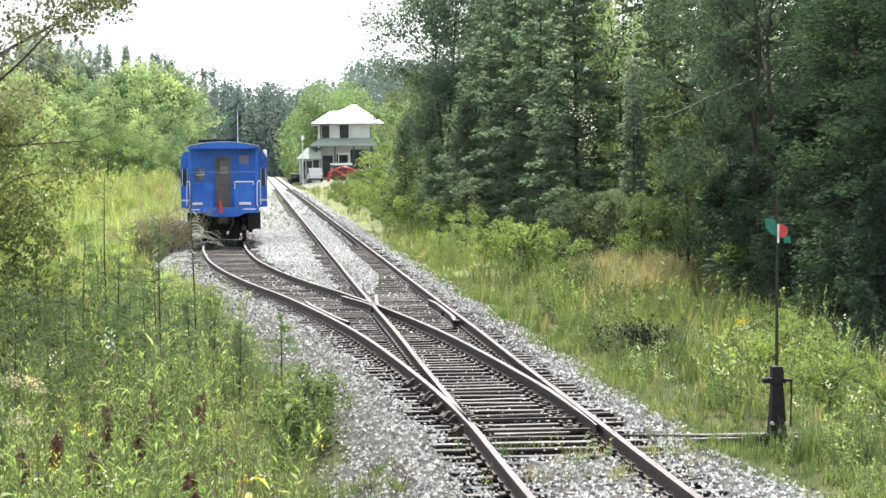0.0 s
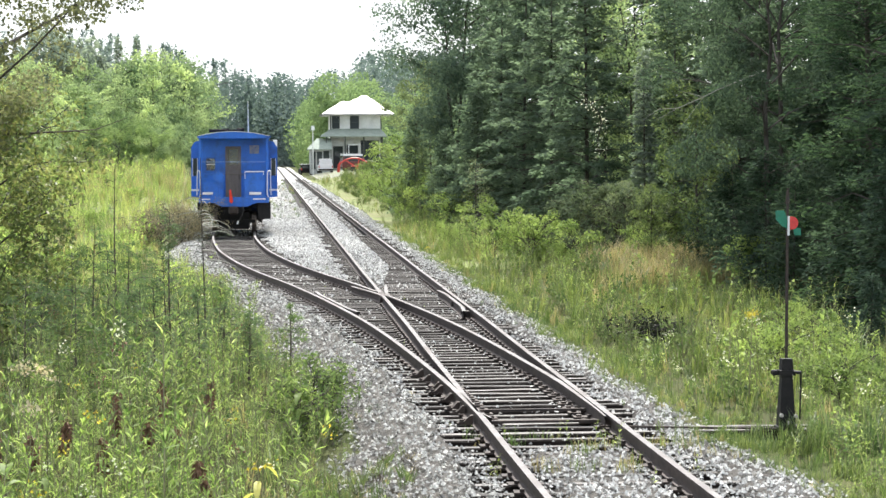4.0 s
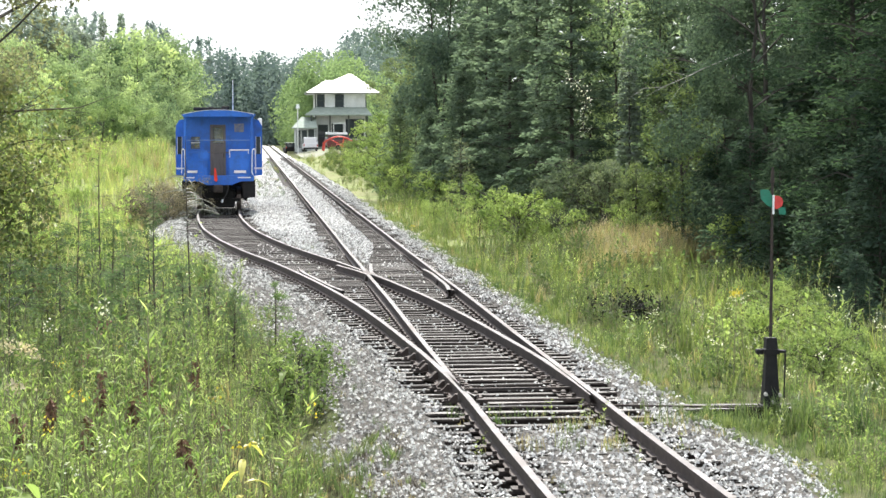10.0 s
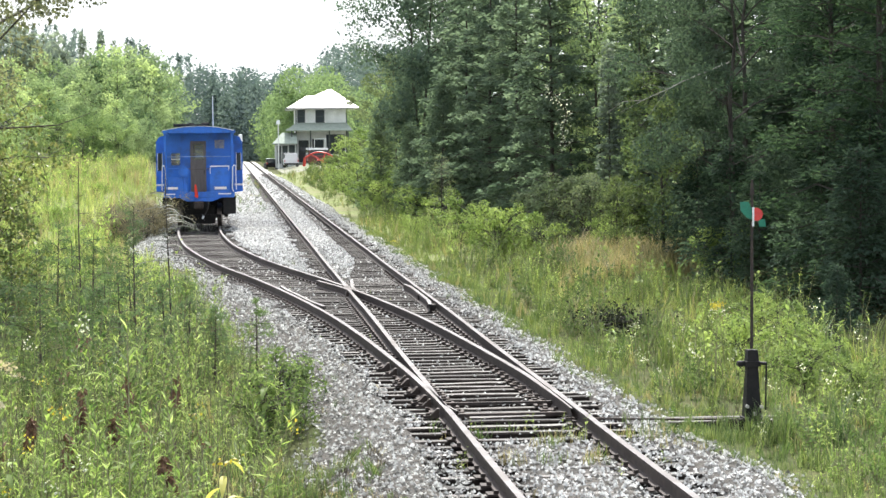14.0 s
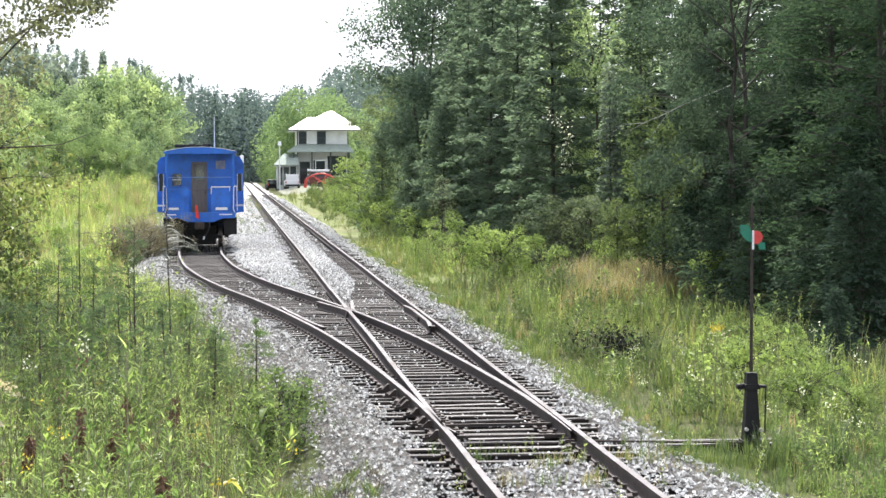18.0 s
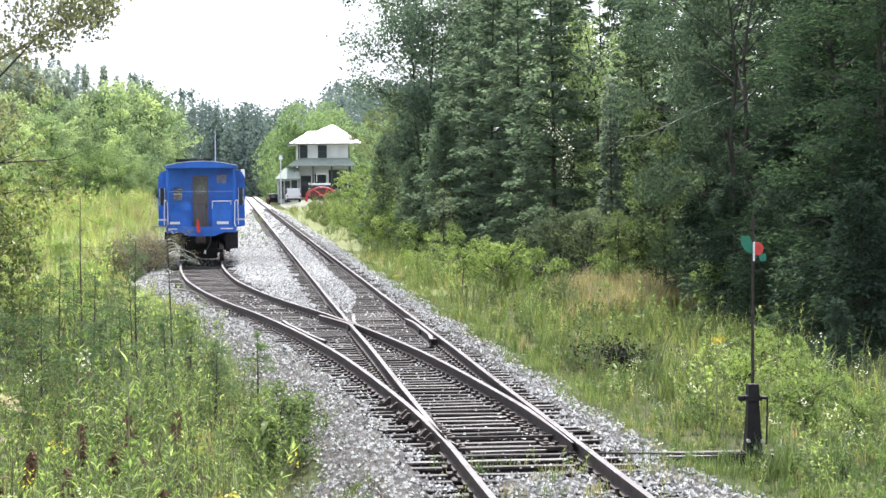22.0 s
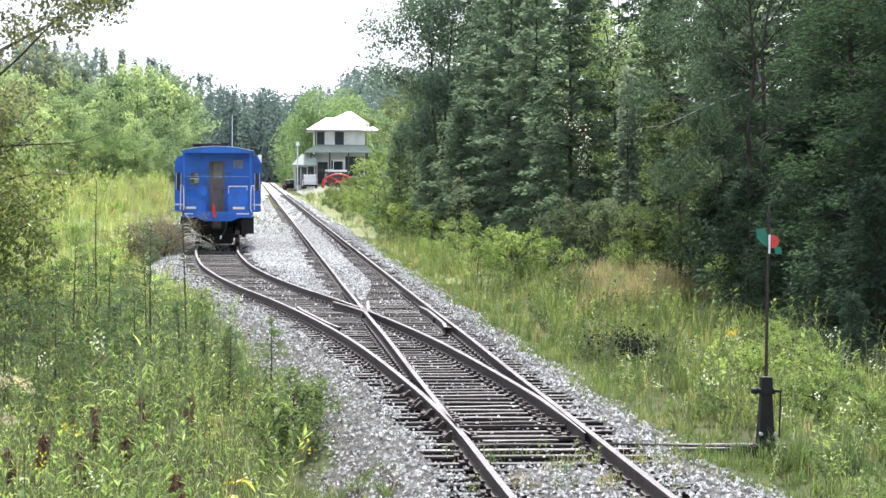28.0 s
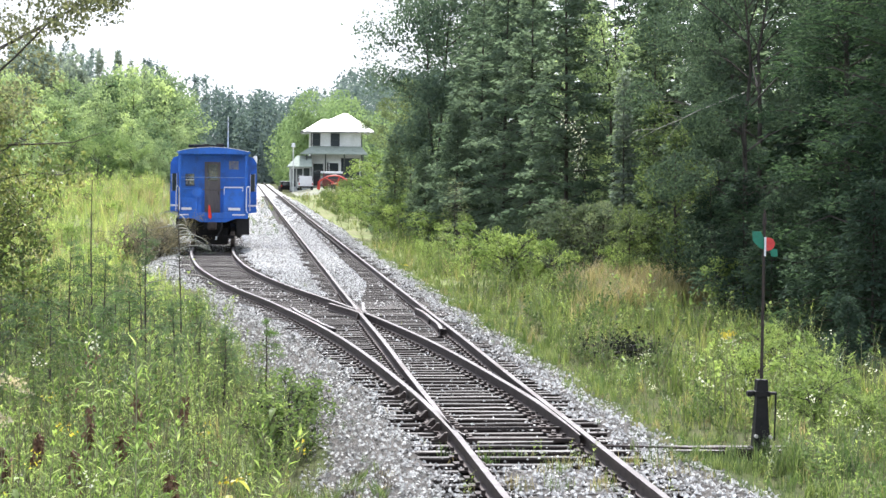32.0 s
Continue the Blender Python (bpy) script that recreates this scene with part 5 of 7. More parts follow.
for i, (x, y, sc) in enumerate([(-27.5, 205, 1.15), (-24.6, 212, 1.25), (-22.0, 208, 1.3), (-19.6, 214, 1.18), (-29.5, 220, 1.2), (-18.2, 224, 1.02), (-26.5, 228, 1.3), (-21, 230, 1.25)]):
    plant_tree("pine_tree", PINE_FAR[0], x, y, "tall dark pine rising behind the poplars", "tree", "pines behind the poplars", sc * 0.88, i * 77 % 360)
for i, (x, y, sc) in enumerate([(-16.9, 225, 1.04), (-15.9, 227, 0.98), (-14.4, 226, 0.95), (-11.2, 226, 0.9), (-18.6, 222, 1.0)]):
    plant_tree("spruce_tree", SPRUCE_NEAR[1], x, y, "narrow dark spruce top above the poplars", "tree", "spruces behind the poplars", sc, i * 77 % 360)


# ---- distant woods ----
def far_wood(name, label, rows, mat, seed, leaf, n_leaf, spire):
    r = np.random.default_rng(seed)
    P, S, O = [], [], []
    for x0, x1, y0, y1, h0, h1, count in rows:
        for k in range(count):
            x, y, h = r.uniform(x0, x1), r.uniform(y0, y1), r.uniform(h0, h1)
            sp = r.random() < spire
            rad = h * (0.16 if sp else r.uniform(0.24, 0.34))
            m = int(n_leaf * (0.7 if sp else 1.0))
            f = r.random(m)
            w = rad * ((1 - f) ** 0.8 if sp else np.sin(np.pi * np.clip(0.1 + 0.86 * f, 0, 1)) ** 0.6) * r.uniform(0.3, 1.0, m) ** 0.5
            a = r.uniform(0, 6.28, m)
            lump = 1 + 0.25 * np.sin(a * 3 + f * 9 + k)
            P.append(np.stack([x + np.cos(a) * w * lump, y + np.sin(a) * w * lump, float(ground_z(x, y)) + f * h], 1))
            O.append(np.stack([np.cos(a), np.sin(a), 0.5 + 0.8 * (f - 0.4)], 1))
            S.append(np.full(m, leaf))
    P, S = np.concatenate(P), np.concatenate(S)
    L = S * r.uniform(0.6, 1.3, len(P))
    O = np.concatenate(O)
    V, F = leaf_arrays(P, r.normal(0, 1, P.shape), r.normal(0, 0.2, P.shape) + O, L, L * 0.75)
    return tagged(new(name, tri_mesh(name, V, F, mat)), label, "woods", kind="stuff")


scattered("ballast_edge_litter", "brown dry weeds spilling over the ballast edge", "weeds", [tuft(0.22, 10, 51, 6), tuft(0.16, 9, 52, 1), LOW[0]], [0.7, 2.2, 0.8], 620, (-3.1, -1.7, 15.0, 22.0, lambda x, y, u: u < 0.8), seed=21, smin=0.6, smax=1.2, zoff=0.01, lean=0.3, mats=STALK_MATS)
scattered("point_weeds", "thin yellowish weeds about the switch points", "weeds", [tuft(0.3, 9, 53, 6), tuft(0.35, 9, 54), LOW[2]], [2, 3, 1], 200, (-1.1, 1.9, 20.0, 23.0, lambda x, y, u: (np.abs(np.abs(x) - 0.75) > 0.1) & (wobble(x, y, 2.6, 1.5) > -0.1)), seed=22, smin=0.9, smax=1.6, zoff=0.0)
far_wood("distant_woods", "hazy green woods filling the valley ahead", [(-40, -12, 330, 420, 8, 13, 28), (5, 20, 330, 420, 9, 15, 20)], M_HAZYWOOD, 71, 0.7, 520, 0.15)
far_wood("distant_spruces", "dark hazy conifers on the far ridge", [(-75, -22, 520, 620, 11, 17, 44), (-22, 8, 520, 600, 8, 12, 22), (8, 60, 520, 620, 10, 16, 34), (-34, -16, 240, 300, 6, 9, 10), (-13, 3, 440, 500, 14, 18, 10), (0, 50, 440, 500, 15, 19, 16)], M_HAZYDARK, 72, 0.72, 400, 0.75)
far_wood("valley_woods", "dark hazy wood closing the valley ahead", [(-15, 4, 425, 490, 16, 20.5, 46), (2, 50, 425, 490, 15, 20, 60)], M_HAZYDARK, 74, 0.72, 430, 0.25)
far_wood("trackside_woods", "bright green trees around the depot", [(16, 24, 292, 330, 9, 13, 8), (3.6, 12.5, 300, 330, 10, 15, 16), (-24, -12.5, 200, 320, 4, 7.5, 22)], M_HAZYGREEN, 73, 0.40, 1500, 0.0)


# ---- blue caboose on the siding ----
M_BLUE = surface("blue_car_paint", (0.018, 0.125, 0.56), (0.026, 0.165, 0.66), 1.5, 30, 0.42, 0, 0.12, 0.002, dirt=(0.025, 0.10, 0.36), dirt_scale=1.8)
M_BLUEROOF = surface("faded_blue_roof", (0.035, 0.15, 0.52), (0.05, 0.19, 0.60), 2, 30, 0.55, 0, 0.15, 0.003, dirt=(0.10, 0.13, 0.25), dirt_scale=1.5)
M_WHITEPAINT = surface("white_rail_paint", (0.66, 0.68, 0.72), (0.8, 0.8, 0.82), 6, 40, 0.5, 0, 0.1, 0.001)
M_PALEBLUE = surface("chalky_blue_paint", (0.16, 0.26, 0.52), (0.24, 0.34, 0.58), 4, 30, 0.6)
M_DOORWOOD = surface("brown_caboose_door", (0.13, 0.115, 0.11), (0.20, 0.17, 0.155), 4, 30, 0.6, 0, 0.3, 0.003, stretch=(4, 4, 0.6))
M_DARKPANE = glass_pane("dark_window_glass")
M_CLEARPANE, pane_nt, pane_out = nodes_of("dusty_clear_glass")
pane_clear, pane_gloss, pane_mix = pane_nt.nodes.new("ShaderNodeBsdfTransparent"), pane_nt.nodes.new("ShaderNodeBsdfPrincipled"), pane_nt.nodes.new("ShaderNodeMixShader")
pane_clear.inputs[0].default_value = (0.86, 0.88, 0.86, 1)
pane_gloss.inputs["Base Color"].default_value, pane_gloss.inputs["Roughness"].default_value = (0.35, 0.34, 0.31, 1), 0.12
pane_mix.inputs[0].default_value = 0.3
pane_nt.links.new(pane_clear.outputs[0], pane_mix.inputs[1])
pane_nt.links.new(pane_gloss.outputs[0], pane_mix.inputs[2])
pane_nt.links.new(pane_mix.outputs[0], pane_out.inputs[0])
M_RED = surface("red_warning_cloth", (0.62, 0.035, 0.02), (0.78, 0.06, 0.03), 6, 40, 0.8, 0, 0.2, 0.002)
M_RUBBER = surface("black_rubber_hose", (0.012, 0.012, 0.012), (0.03, 0.03, 0.03), 9, 50, 0.7)
M_WHEEL = surface("worn_wheel_steel", (0.10, 0.08, 0.07), (0.2, 0.17, 0.15), 6, 40, 0.5, 0.7, 0.1, 0.001)

cab = thing("caboose", -4.40, 77.4, 0, 0.3, "bright blue railway caboose standing on the siding", "caboose")
HALF, CAR_L, PLAT = 1.34, 10.4, 1.0


def arch(half, eave, crown, n=10):
    return [(half * (1 - 2 * i / n), eave + (crown - eave) * (1 - (1 - 2 * i / n) ** 2)) for i in range(n + 1)]


def roof_shell(half, eave, crown, thick, y0, y1):
    up = arch(half, eave, crown)
    return prism(bmesh.new(), up + [(x, z - thick) for x, z in reversed(up)], y0, y1)


part("roof", roof_shell(HALF + 0.06, 3.66, 3.83, 0.07, 0.9, CAR_L - 0.9), M_BLUEROOF, cab)
for y0, y1 in ((-0.1, 0.9), (CAR_L - 0.9, CAR_L + 0.1)):
    part("canopy", roof_shell(HALF - 0.02, 3.65, 3.81, 0.06, y0, y1), M_BLUEROOF, cab)
for y in (-0.11, CAR_L + 0.06):
    up = arch(HALF - 0.02, 3.655, 3.82)
    part("fascia", prism(bmesh.new(), up + [(-HALF + 0.02, 3.56), (HALF - 0.02, 3.56)], y, y + 0.05), M_BLUE, cab)
part("roof_trim", prism(bmesh.new(), arch(HALF, 3.665, 3.83) + [(x, z - 0.02) for x, z in reversed(arch(HALF, 3.665, 3.83))], -0.13, -0.112), M_WHITEPAINT, cab, "thin pale strip along the roof edge")
body = boxes((-HALF, -HALF + 0.06, PLAT, CAR_L - PLAT, 1.08, 3.58), (HALF - 0.06, HALF, PLAT, CAR_L - PLAT, 1.08, 3.58), (-HALF + 0.06, HALF - 0.06, PLAT, CAR_L - PLAT, 1.08, 1.16))
part("body", body, M_BLUE, cab)
# end wall with a door opening and a window opening on each side of it
for yw in (PLAT, CAR_L - PLAT - 0.06):
    y0, y1 = yw - 0.003, yw + 0.06
    w = boxes((-HALF + 0.06, -1.10, y0, y1, 1.16, 3.56), (-1.10, -0.68, y0, y1, 1.16, 2.30), (-1.10, -0.68, y0, y1, 2.84, 3.56), (-0.68, -0.33, y0, y1, 1.16, 3.56), (-0.33, 0.27, y0, y1, 3.26, 3.56),
              (0.27, 1.28, y0, y1, 1.16, 3.56))
    part("end_wall", w, M_BLUE, cab)
    door = part("door", boxes((-0.33, -0.23, y0 + 0.02, y1 - 0.01, 1.16, 3.26), (0.17, 0.27, y0 + 0.02, y1 - 0.01, 1.16, 3.26), (-0.23, 0.17, y0 + 0.02, y1 - 0.01, 1.16, 1.30), (-0.23, 0.17, y0 + 0.02, y1 - 0.01, 2.36, 2.54), (-0.23, 0.17, y0 + 0.02, y1 - 0.01, 3.16, 3.26), bevel=0.004), M_DOORWOOD, cab, "brown wooden end door with a glazed upper half")
    part("panel", boxes((-0.23, 0.17, y0 + 0.034, y1 - 0.016, 1.30, 2.36)), M_DOORWOOD, door)
    part("pane", boxes((-0.23, 0.17, y0 + 0.035, y0 + 0.043, 2.54, 3.16)), M_CLEARPANE, door).visible_shadow = False
    part("handle", rods(((0.19, y0 + 0.0, 2.0), (0.19, y0 + 0.0, 2.16), 0.012)), M_STEEL, door)
    win = part("window", boxes((-1.10, -1.06, y0 - 0.02, y1, 2.30, 2.84), (-0.72, -0.68, y0 - 0.02, y1, 2.30, 2.84), (-1.06, -0.72, y0 - 0.02, y1, 2.30, 2.34), (-1.06, -0.72, y0 - 0.02, y1, 2.80, 2.84)), M_BLUE, cab)
    part("pane", boxes((-1.06, -0.72, y0 + 0.03, y0 + 0.038, 2.34, 2.80)), M_CLEARPANE, win).visible_shadow = False
    part("mullion", boxes((-1.06, -0.72, y0 + 0.0, y0 + 0.028, 2.555, 2.585)), M_WHITEPAINT, win)
part("placard", boxes((0.60, 0.96, PLAT - 0.02, PLAT - 0.004, 2.98, 3.30)), surface("faded_placard", (0.12, 0.17, 0.34), (0.34, 0.32, 0.30), 9, 40, 0.6), cab, "faded square placard with illegible marks")
# bay windows
for s in (-1, 1):
    xa, xb = (HALF, 1.67) if s > 0 else (-1.67, -HALF)
    y0, y1 = 2.3, 4.6
    pts = [(s * HALF, 1.26), (s * 1.67, 1.30), (s * 1.67, 3.22), (s * (HALF + 0.20), 3.44), (s * HALF, 3.48)]
    bay = bmesh.new()
    xi, xo = min(s * 1.42, s * 1.60), max(s * 1.42, s * 1.60)
    prism(bay, pts, y0 + 0.05, y1)
    for a in ((xa, xb, y0, y0 + 0.05, 1.30, 2.12), (xa, min(s * 1.42, s * 1.60) if s < 0 else s * 1.42, y0, y0 + 0.05, 2.12, 2.80) if s > 0 else (s * 1.42, xb, y0, y0 + 0.05, 2.12, 2.80), (s * 1.62, xb, y0, y0 + 0.05, 2.12, 2.80) if s > 0 else (xa, s * 1.62, y0, y0 + 0.05, 2.12, 2.80)):
        box(bay, *a)
    prism(bay, [(s * HALF, 2.80), (s * 1.67, 2.80), (s * 1.67, 3.22), (s * (HALF + 0.20), 3.44), (s * HALF, 3.48)], y0, y0 + 0.05)
    b = part("bay_window", bay, M_BLUE, cab)
    part("pane", boxes((min(s * 1.42, s * 1.62), max(s * 1.42, s * 1.62), y0 + 0.02, y0 + 0.03, 2.12, 2.80)), M_DARKPANE, b)
    part("window_trim", boxes((min(s * 1.42, s * 1.44), max(s * 1.42, s * 1.44), y0 - 0.01, y0 - 0.001, 2.12, 2.80), (min(s * 1.60, s * 1.62), max(s * 1.60, s * 1.62), y0 - 0.01, y0 - 0.001, 2.12, 2.80)), M_WHITEPAINT, b)
    part("sill_stripe", boxes((xa - 0.0, xb, y0 - 0.012, y0 - 0.002, 1.53, 1.60)), M_WHITEPAINT, b, "pale stripe along the bay's foot")
    for y in (0.02, CAR_L - 0.12):
        part("corner_post", boxes((s * 1.25 - 0.045, s * 1.25 + 0.045, y, y + 0.1, 1.16, 3.58), bevel=0.012), M_BLUE, cab)
    # platform handrails at the corners and steps below
    for y in (-0.02, CAR_L + 0.02):
        k = 1 if y < 1 else -1
        part("grab_rail", rods(((s * 1.25, y - 0.06 * k, 1.46), (s * 1.27, y - 0.06 * k, 2.28), 0.02), ((s * 1.27, y - 0.06 * k, 2.28), (s * 1.32, y, 2.34), 0.02), ((s * 1.32, y, 2.34), (s * 1.38, y + 0.28 * k, 2.32), 0.02), ((s * 1.38, y + 0.28 * k, 2.32), (s * 1.40, y + 0.3 * k, 1.40), 0.02), ((s * 1.25, y - 0.06 * k, 1.46), (s * 1.30, y, 1.34), 0.02), sides=6), M_WHITEPAINT, cab)
        yy = (y + 0.12, y + 0.82) if k > 0 else (y - 0.82, y - 0.12)
        st = part("step", boxes((s * 1.14 - 0.24, s * 1.14 + 0.24, yy[0], yy[0] + 0.02, 0.50, 1.14), bevel=0.003), M_BLACK_IRON, cab, "black iron boarding steps")
        part("step_side", boxes((s * 1.14 - 0.24, s * 1.14 + 0.24, yy[1] - 0.02, yy[1], 0.50, 1.14), bevel=0.003), M_BLACK_IRON, st)
        for z in (0.52, 0.74, 0.96):
            part("tread", boxes((s * 1.14 - 0.22, s * 1.14 + 0.22, yy[0] + 0.02, yy[1] - 0.02, z, z + 0.03)), M_BLACK_IRON, st)
for y, k in ((-0.05, 1), (CAR_L + 0.05, -1)):
    ys = sorted((y, y + 0.10 * k))
    part("end_sill", boxes((-1.32, 1.32, ys[0], ys[1], 1.12, 1.34), bevel=0.008), M_BLUE, cab)
    part("coupler_apron", prism(bmesh.new(), [(-0.75, 1.12), (0.85, 1.12), (0.50, 0.98), (-0.45, 0.98)], ys[0] + 0.01, ys[1] - 0.01), M_BLUE, cab)
    part("end_railing", rods(((0.42, y, 2.30), (1.14, y, 2.30), 0.024), ((0.42, y, 2.30), (0.42, y, 2.02), 0.016), ((1.12, y, 2.30), (1.12, y, 2.16), 0.016), sides=6), M_WHITEPAINT, cab, "white pipe railing on the end platform")
    part("railing_panel", boxes((0.40, 1.14, y + 0.02 * k - 0.006, y + 0.02 * k + 0.006, 1.34, 2.22)), M_BLUE, cab)
    part("railing_panel", boxes((-1.14, -0.44, y + 0.02 * k - 0.006, y + 0.02 * k + 0.006, 1.34, 1.9)), M_BLUE, cab)
    part("end_railing", rods(((-1.12, y, 2.22), (-0.42, y, 2.22), 0.02), ((-0.42, y, 2.22), (-0.42, y, 1.36), 0.02), sides=6), M_BLUE, cab)
    part("safety_chain", rods(((-0.42, y, 2.22), (-0.1, y, 2.19), 0.012), ((-0.1, y, 2.19), (0.1, y, 2.19), 0.012), ((0.1, y, 2.19), (0.42, y, 2.22), 0.012), sides=5), M_WHEEL, cab)
    part("safety_bar", rods(((-1.2, y + 0.04 * k, 2.67), (1.2, y + 0.04 * k, 2.67), 0.012), sides=5), M_PALEBLUE, cab, "thin faded bar between the corner posts")
    for x0, x1, z0, z1 in ((0.58, 1.03, 1.43, 1.53), (-1.18, -0.80, 1.44, 1.53), (0.72, 1.20, 1.24, 1.285), (-1.24, -0.90, 1.24, 1.28)):
        part("stencil_bar", boxes((x0, x1, y - 0.012 if k > 0 else y + 0.002, y - 0.004 if k > 0 else y + 0.012, z0, z1)), M_WHITEPAINT, cab, "white bar of illegible lettering")
    part("platform_floor", boxes((-1.30, 1.30, *sorted((y + 0.1 * k, y + 1.02 * k)), 1.10, 1.16)), M_STEEL, cab)
    cp = bmesh.new()
    box(cp, -0.11, 0.11, *sorted((y - 0.02 * k, y - 0.42 * k)), 0.74, 0.96, bevel=0.03)
    box(cp, -0.20, 0.16, *sorted((y - 0.42 * k, y - 0.66 * k)), 0.70, 1.0, bevel=0.05)
    part("coupler", cp, M_STEEL, cab, "rusty knuckle coupler")
    hose = bmesh.new()
    pts = [(0.32, 0.98), (0.36, 0.86), (0.30, 0.66), (0.20, 0.5), (0.15, 0.42)]
    for a, b in zip(pts, pts[1:]):
        rod(hose, (a[0], y - 0.12 * k, a[1]), (b[0], y - 0.16 * k, b[1]), 0.026, sides=7)
    part("air_hose", hose, M_RUBBER, cab)
    part("hose_end", rods(((0.15, y - 0.16 * k, 0.44), (0.12, y - 0.18 * k, 0.32), 0.035)), M_WHITEPAINT, cab, "pale metal hose coupling")
    part("brake_wheel", rods(((-0.58, y - 0.05 * k, 2.12), (-0.58, y - 0.02 * k, 2.12), 0.2), ((-0.58, y + 0.02 * k, 1.2), (-0.58, y + 0.02 * k, 2.1), 0.02), sides=14), M_BLUE, cab)
flag = bmesh.new()
prism(flag, [(-0.17, 1.62), (-0.11, 1.62), (-0.03, 1.18), (-0.08, 1.10), (-0.17, 1.16)], -0.22, -0.19)
part("warning_flag", flag, M_RED, cab, "small red warning flag hung at the coupler")
part("underframe", boxes((-0.35, 0.35, 0.1, CAR_L - 0.1, 0.72, 1.07)), M_BLACK_IRON, cab)
part("equipment_box", boxes((-1.2, 1.2, 4.2, 6.2, 0.35, 1.06), bevel=0.03), M_BLACK_IRON, cab)
# black block added between the wheels to stand for the shade under the car
part("underside_shade_block", boxes((-0.60, 0.60, 0.70, 0.95, 0.10, 0.80), bevel=0.05), M_BLACK_IRON, cab)
for ty in (2.0, CAR_L - 2.0):
    tr = part("truck", boxes((-1.08, -0.92, ty - 1.2, ty + 1.2, 0.36, 0.68), (0.92, 1.08, ty - 1.2, ty + 1.2, 0.36, 0.68), (-0.95, 0.95, ty - 0.2, ty + 0.2, 0.40, 0.74), bevel=0.03), M_BLACK_IRON, cab)
    for wy in (ty - 0.85, ty + 0.85):
        for s in (-1, 1):
            part("wheel", rods(((s * 0.70, wy, 0.42), (s * 0.84, wy, 0.42), 0.42), ((s * 0.67, wy, 0.42), (s * 0.70, wy, 0.42), 0.445), sides=22), M_WHEEL, tr)
        part("axle", rods(((-0.7, wy, 0.42), (0.7, wy, 0.42), 0.07)), M_STEEL, tr)
        part("brake_beam", boxes((-0.8, 0.8, wy - 0.56, wy - 0.48, 0.34, 0.46)), M_BLACK_IRON, tr)
part("roof_walk", boxes((-0.28, 0.28, 0.2, CAR_L - 0.2, 3.86, 3.90)), M_STEEL, cab)
part("roof_hatch", boxes((-0.95, -0.15, 0.6, 1.2, 3.80, 3.92), bevel=0.02), M_BLACK_IRON, cab)
part("stove_pipe", rods(((-0.35, 5.6, 3.8), (-0.35, 5.6, 3.95), 0.09), ((-0.35, 5.6, 3.95), (-0.35, 5.6, 4.0), 0.12), sides=10), M_BLACK_IRON, cab)
part("roof_vent", boxes((0.1, 0.4, 2.0, 2.3, 3.84, 3.98), bevel=0.03), M_BLACK_IRON, cab)
part("antenna", rods(((0.55, 1.6, 3.78), (0.55, 1.6, 5.0), 0.022, 0.014), sides=5), M_WHITEPAINT, cab, "thin upright radio antenna")


# ---- depot and vehicles at the end of the straight ----
M_CLAP = surface("cream_clapboard", (0.60, 0.62, 0.60), (0.72, 0.73, 0.70), 0.8, 12, 0.75, 0, 0.3, 0.01, dirt=(0.5, 0.52, 0.48), dirt_scale=0.5)
M_ANNEX = surface("grey_weathered_boards", (0.36, 0.38, 0.37), (0.48, 0.50, 0.48), 1.0, 14, 0.8)
M_METALROOF = surface("pale_metal_roof", (0.20, 0.2, 0.196), (0.26, 0.258, 0.252), 0.7, 20, 0.5, 0.1, 0.1, 0.004)
M_PORCHROOF = surface("grey_green_shingle", (0.22, 0.26, 0.22), (0.30, 0.34, 0.29), 1.5, 14, 0.9, 0, 0.4, 0.01)
M_TRIMDARK = surface("dark_green_trim", (0.03, 0.04, 0.035), (0.06, 0.07, 0.06), 4, 30, 0.6)
M_WHITECAR = surface("white_car_paint", (0.74, 0.75, 0.77), (0.8, 0.8, 0.82), 2, 30, 0.3)
M_REDPAINT = surface("red_machine_paint", (0.42, 0.03, 0.02), (0.54, 0.05, 0.03), 3, 30, 0.42)
M_DARKRED = surface("dark_red_car_paint", (0.09, 0.012, 0.012), (0.14, 0.02, 0.018), 3, 30, 0.3)

depot = thing("depot_building", 9.6, 285, float(ground_z(9.6, 282)) - 0.05, 0, "two-storey cream clapboard railway depot with a pale hipped roof", "building")
DX0, DX1, DY0, DY1, EAVE = -3.55, 3.55, 0.0, 9.0, 7.7
OPEN_UP = [(-3.25, -2.35, 5.85, 7.45), (-0.72, 0.35, 5.8, 7.45)]
OPEN_LOW = [(-3.1, -1.9, 0.1, 3.2), (-1.2, 0.2, 1.5, 3.4), (0.75, 1.85, 1.4, 4.0), (2.05, 3.15, 1.4, 4.0)]


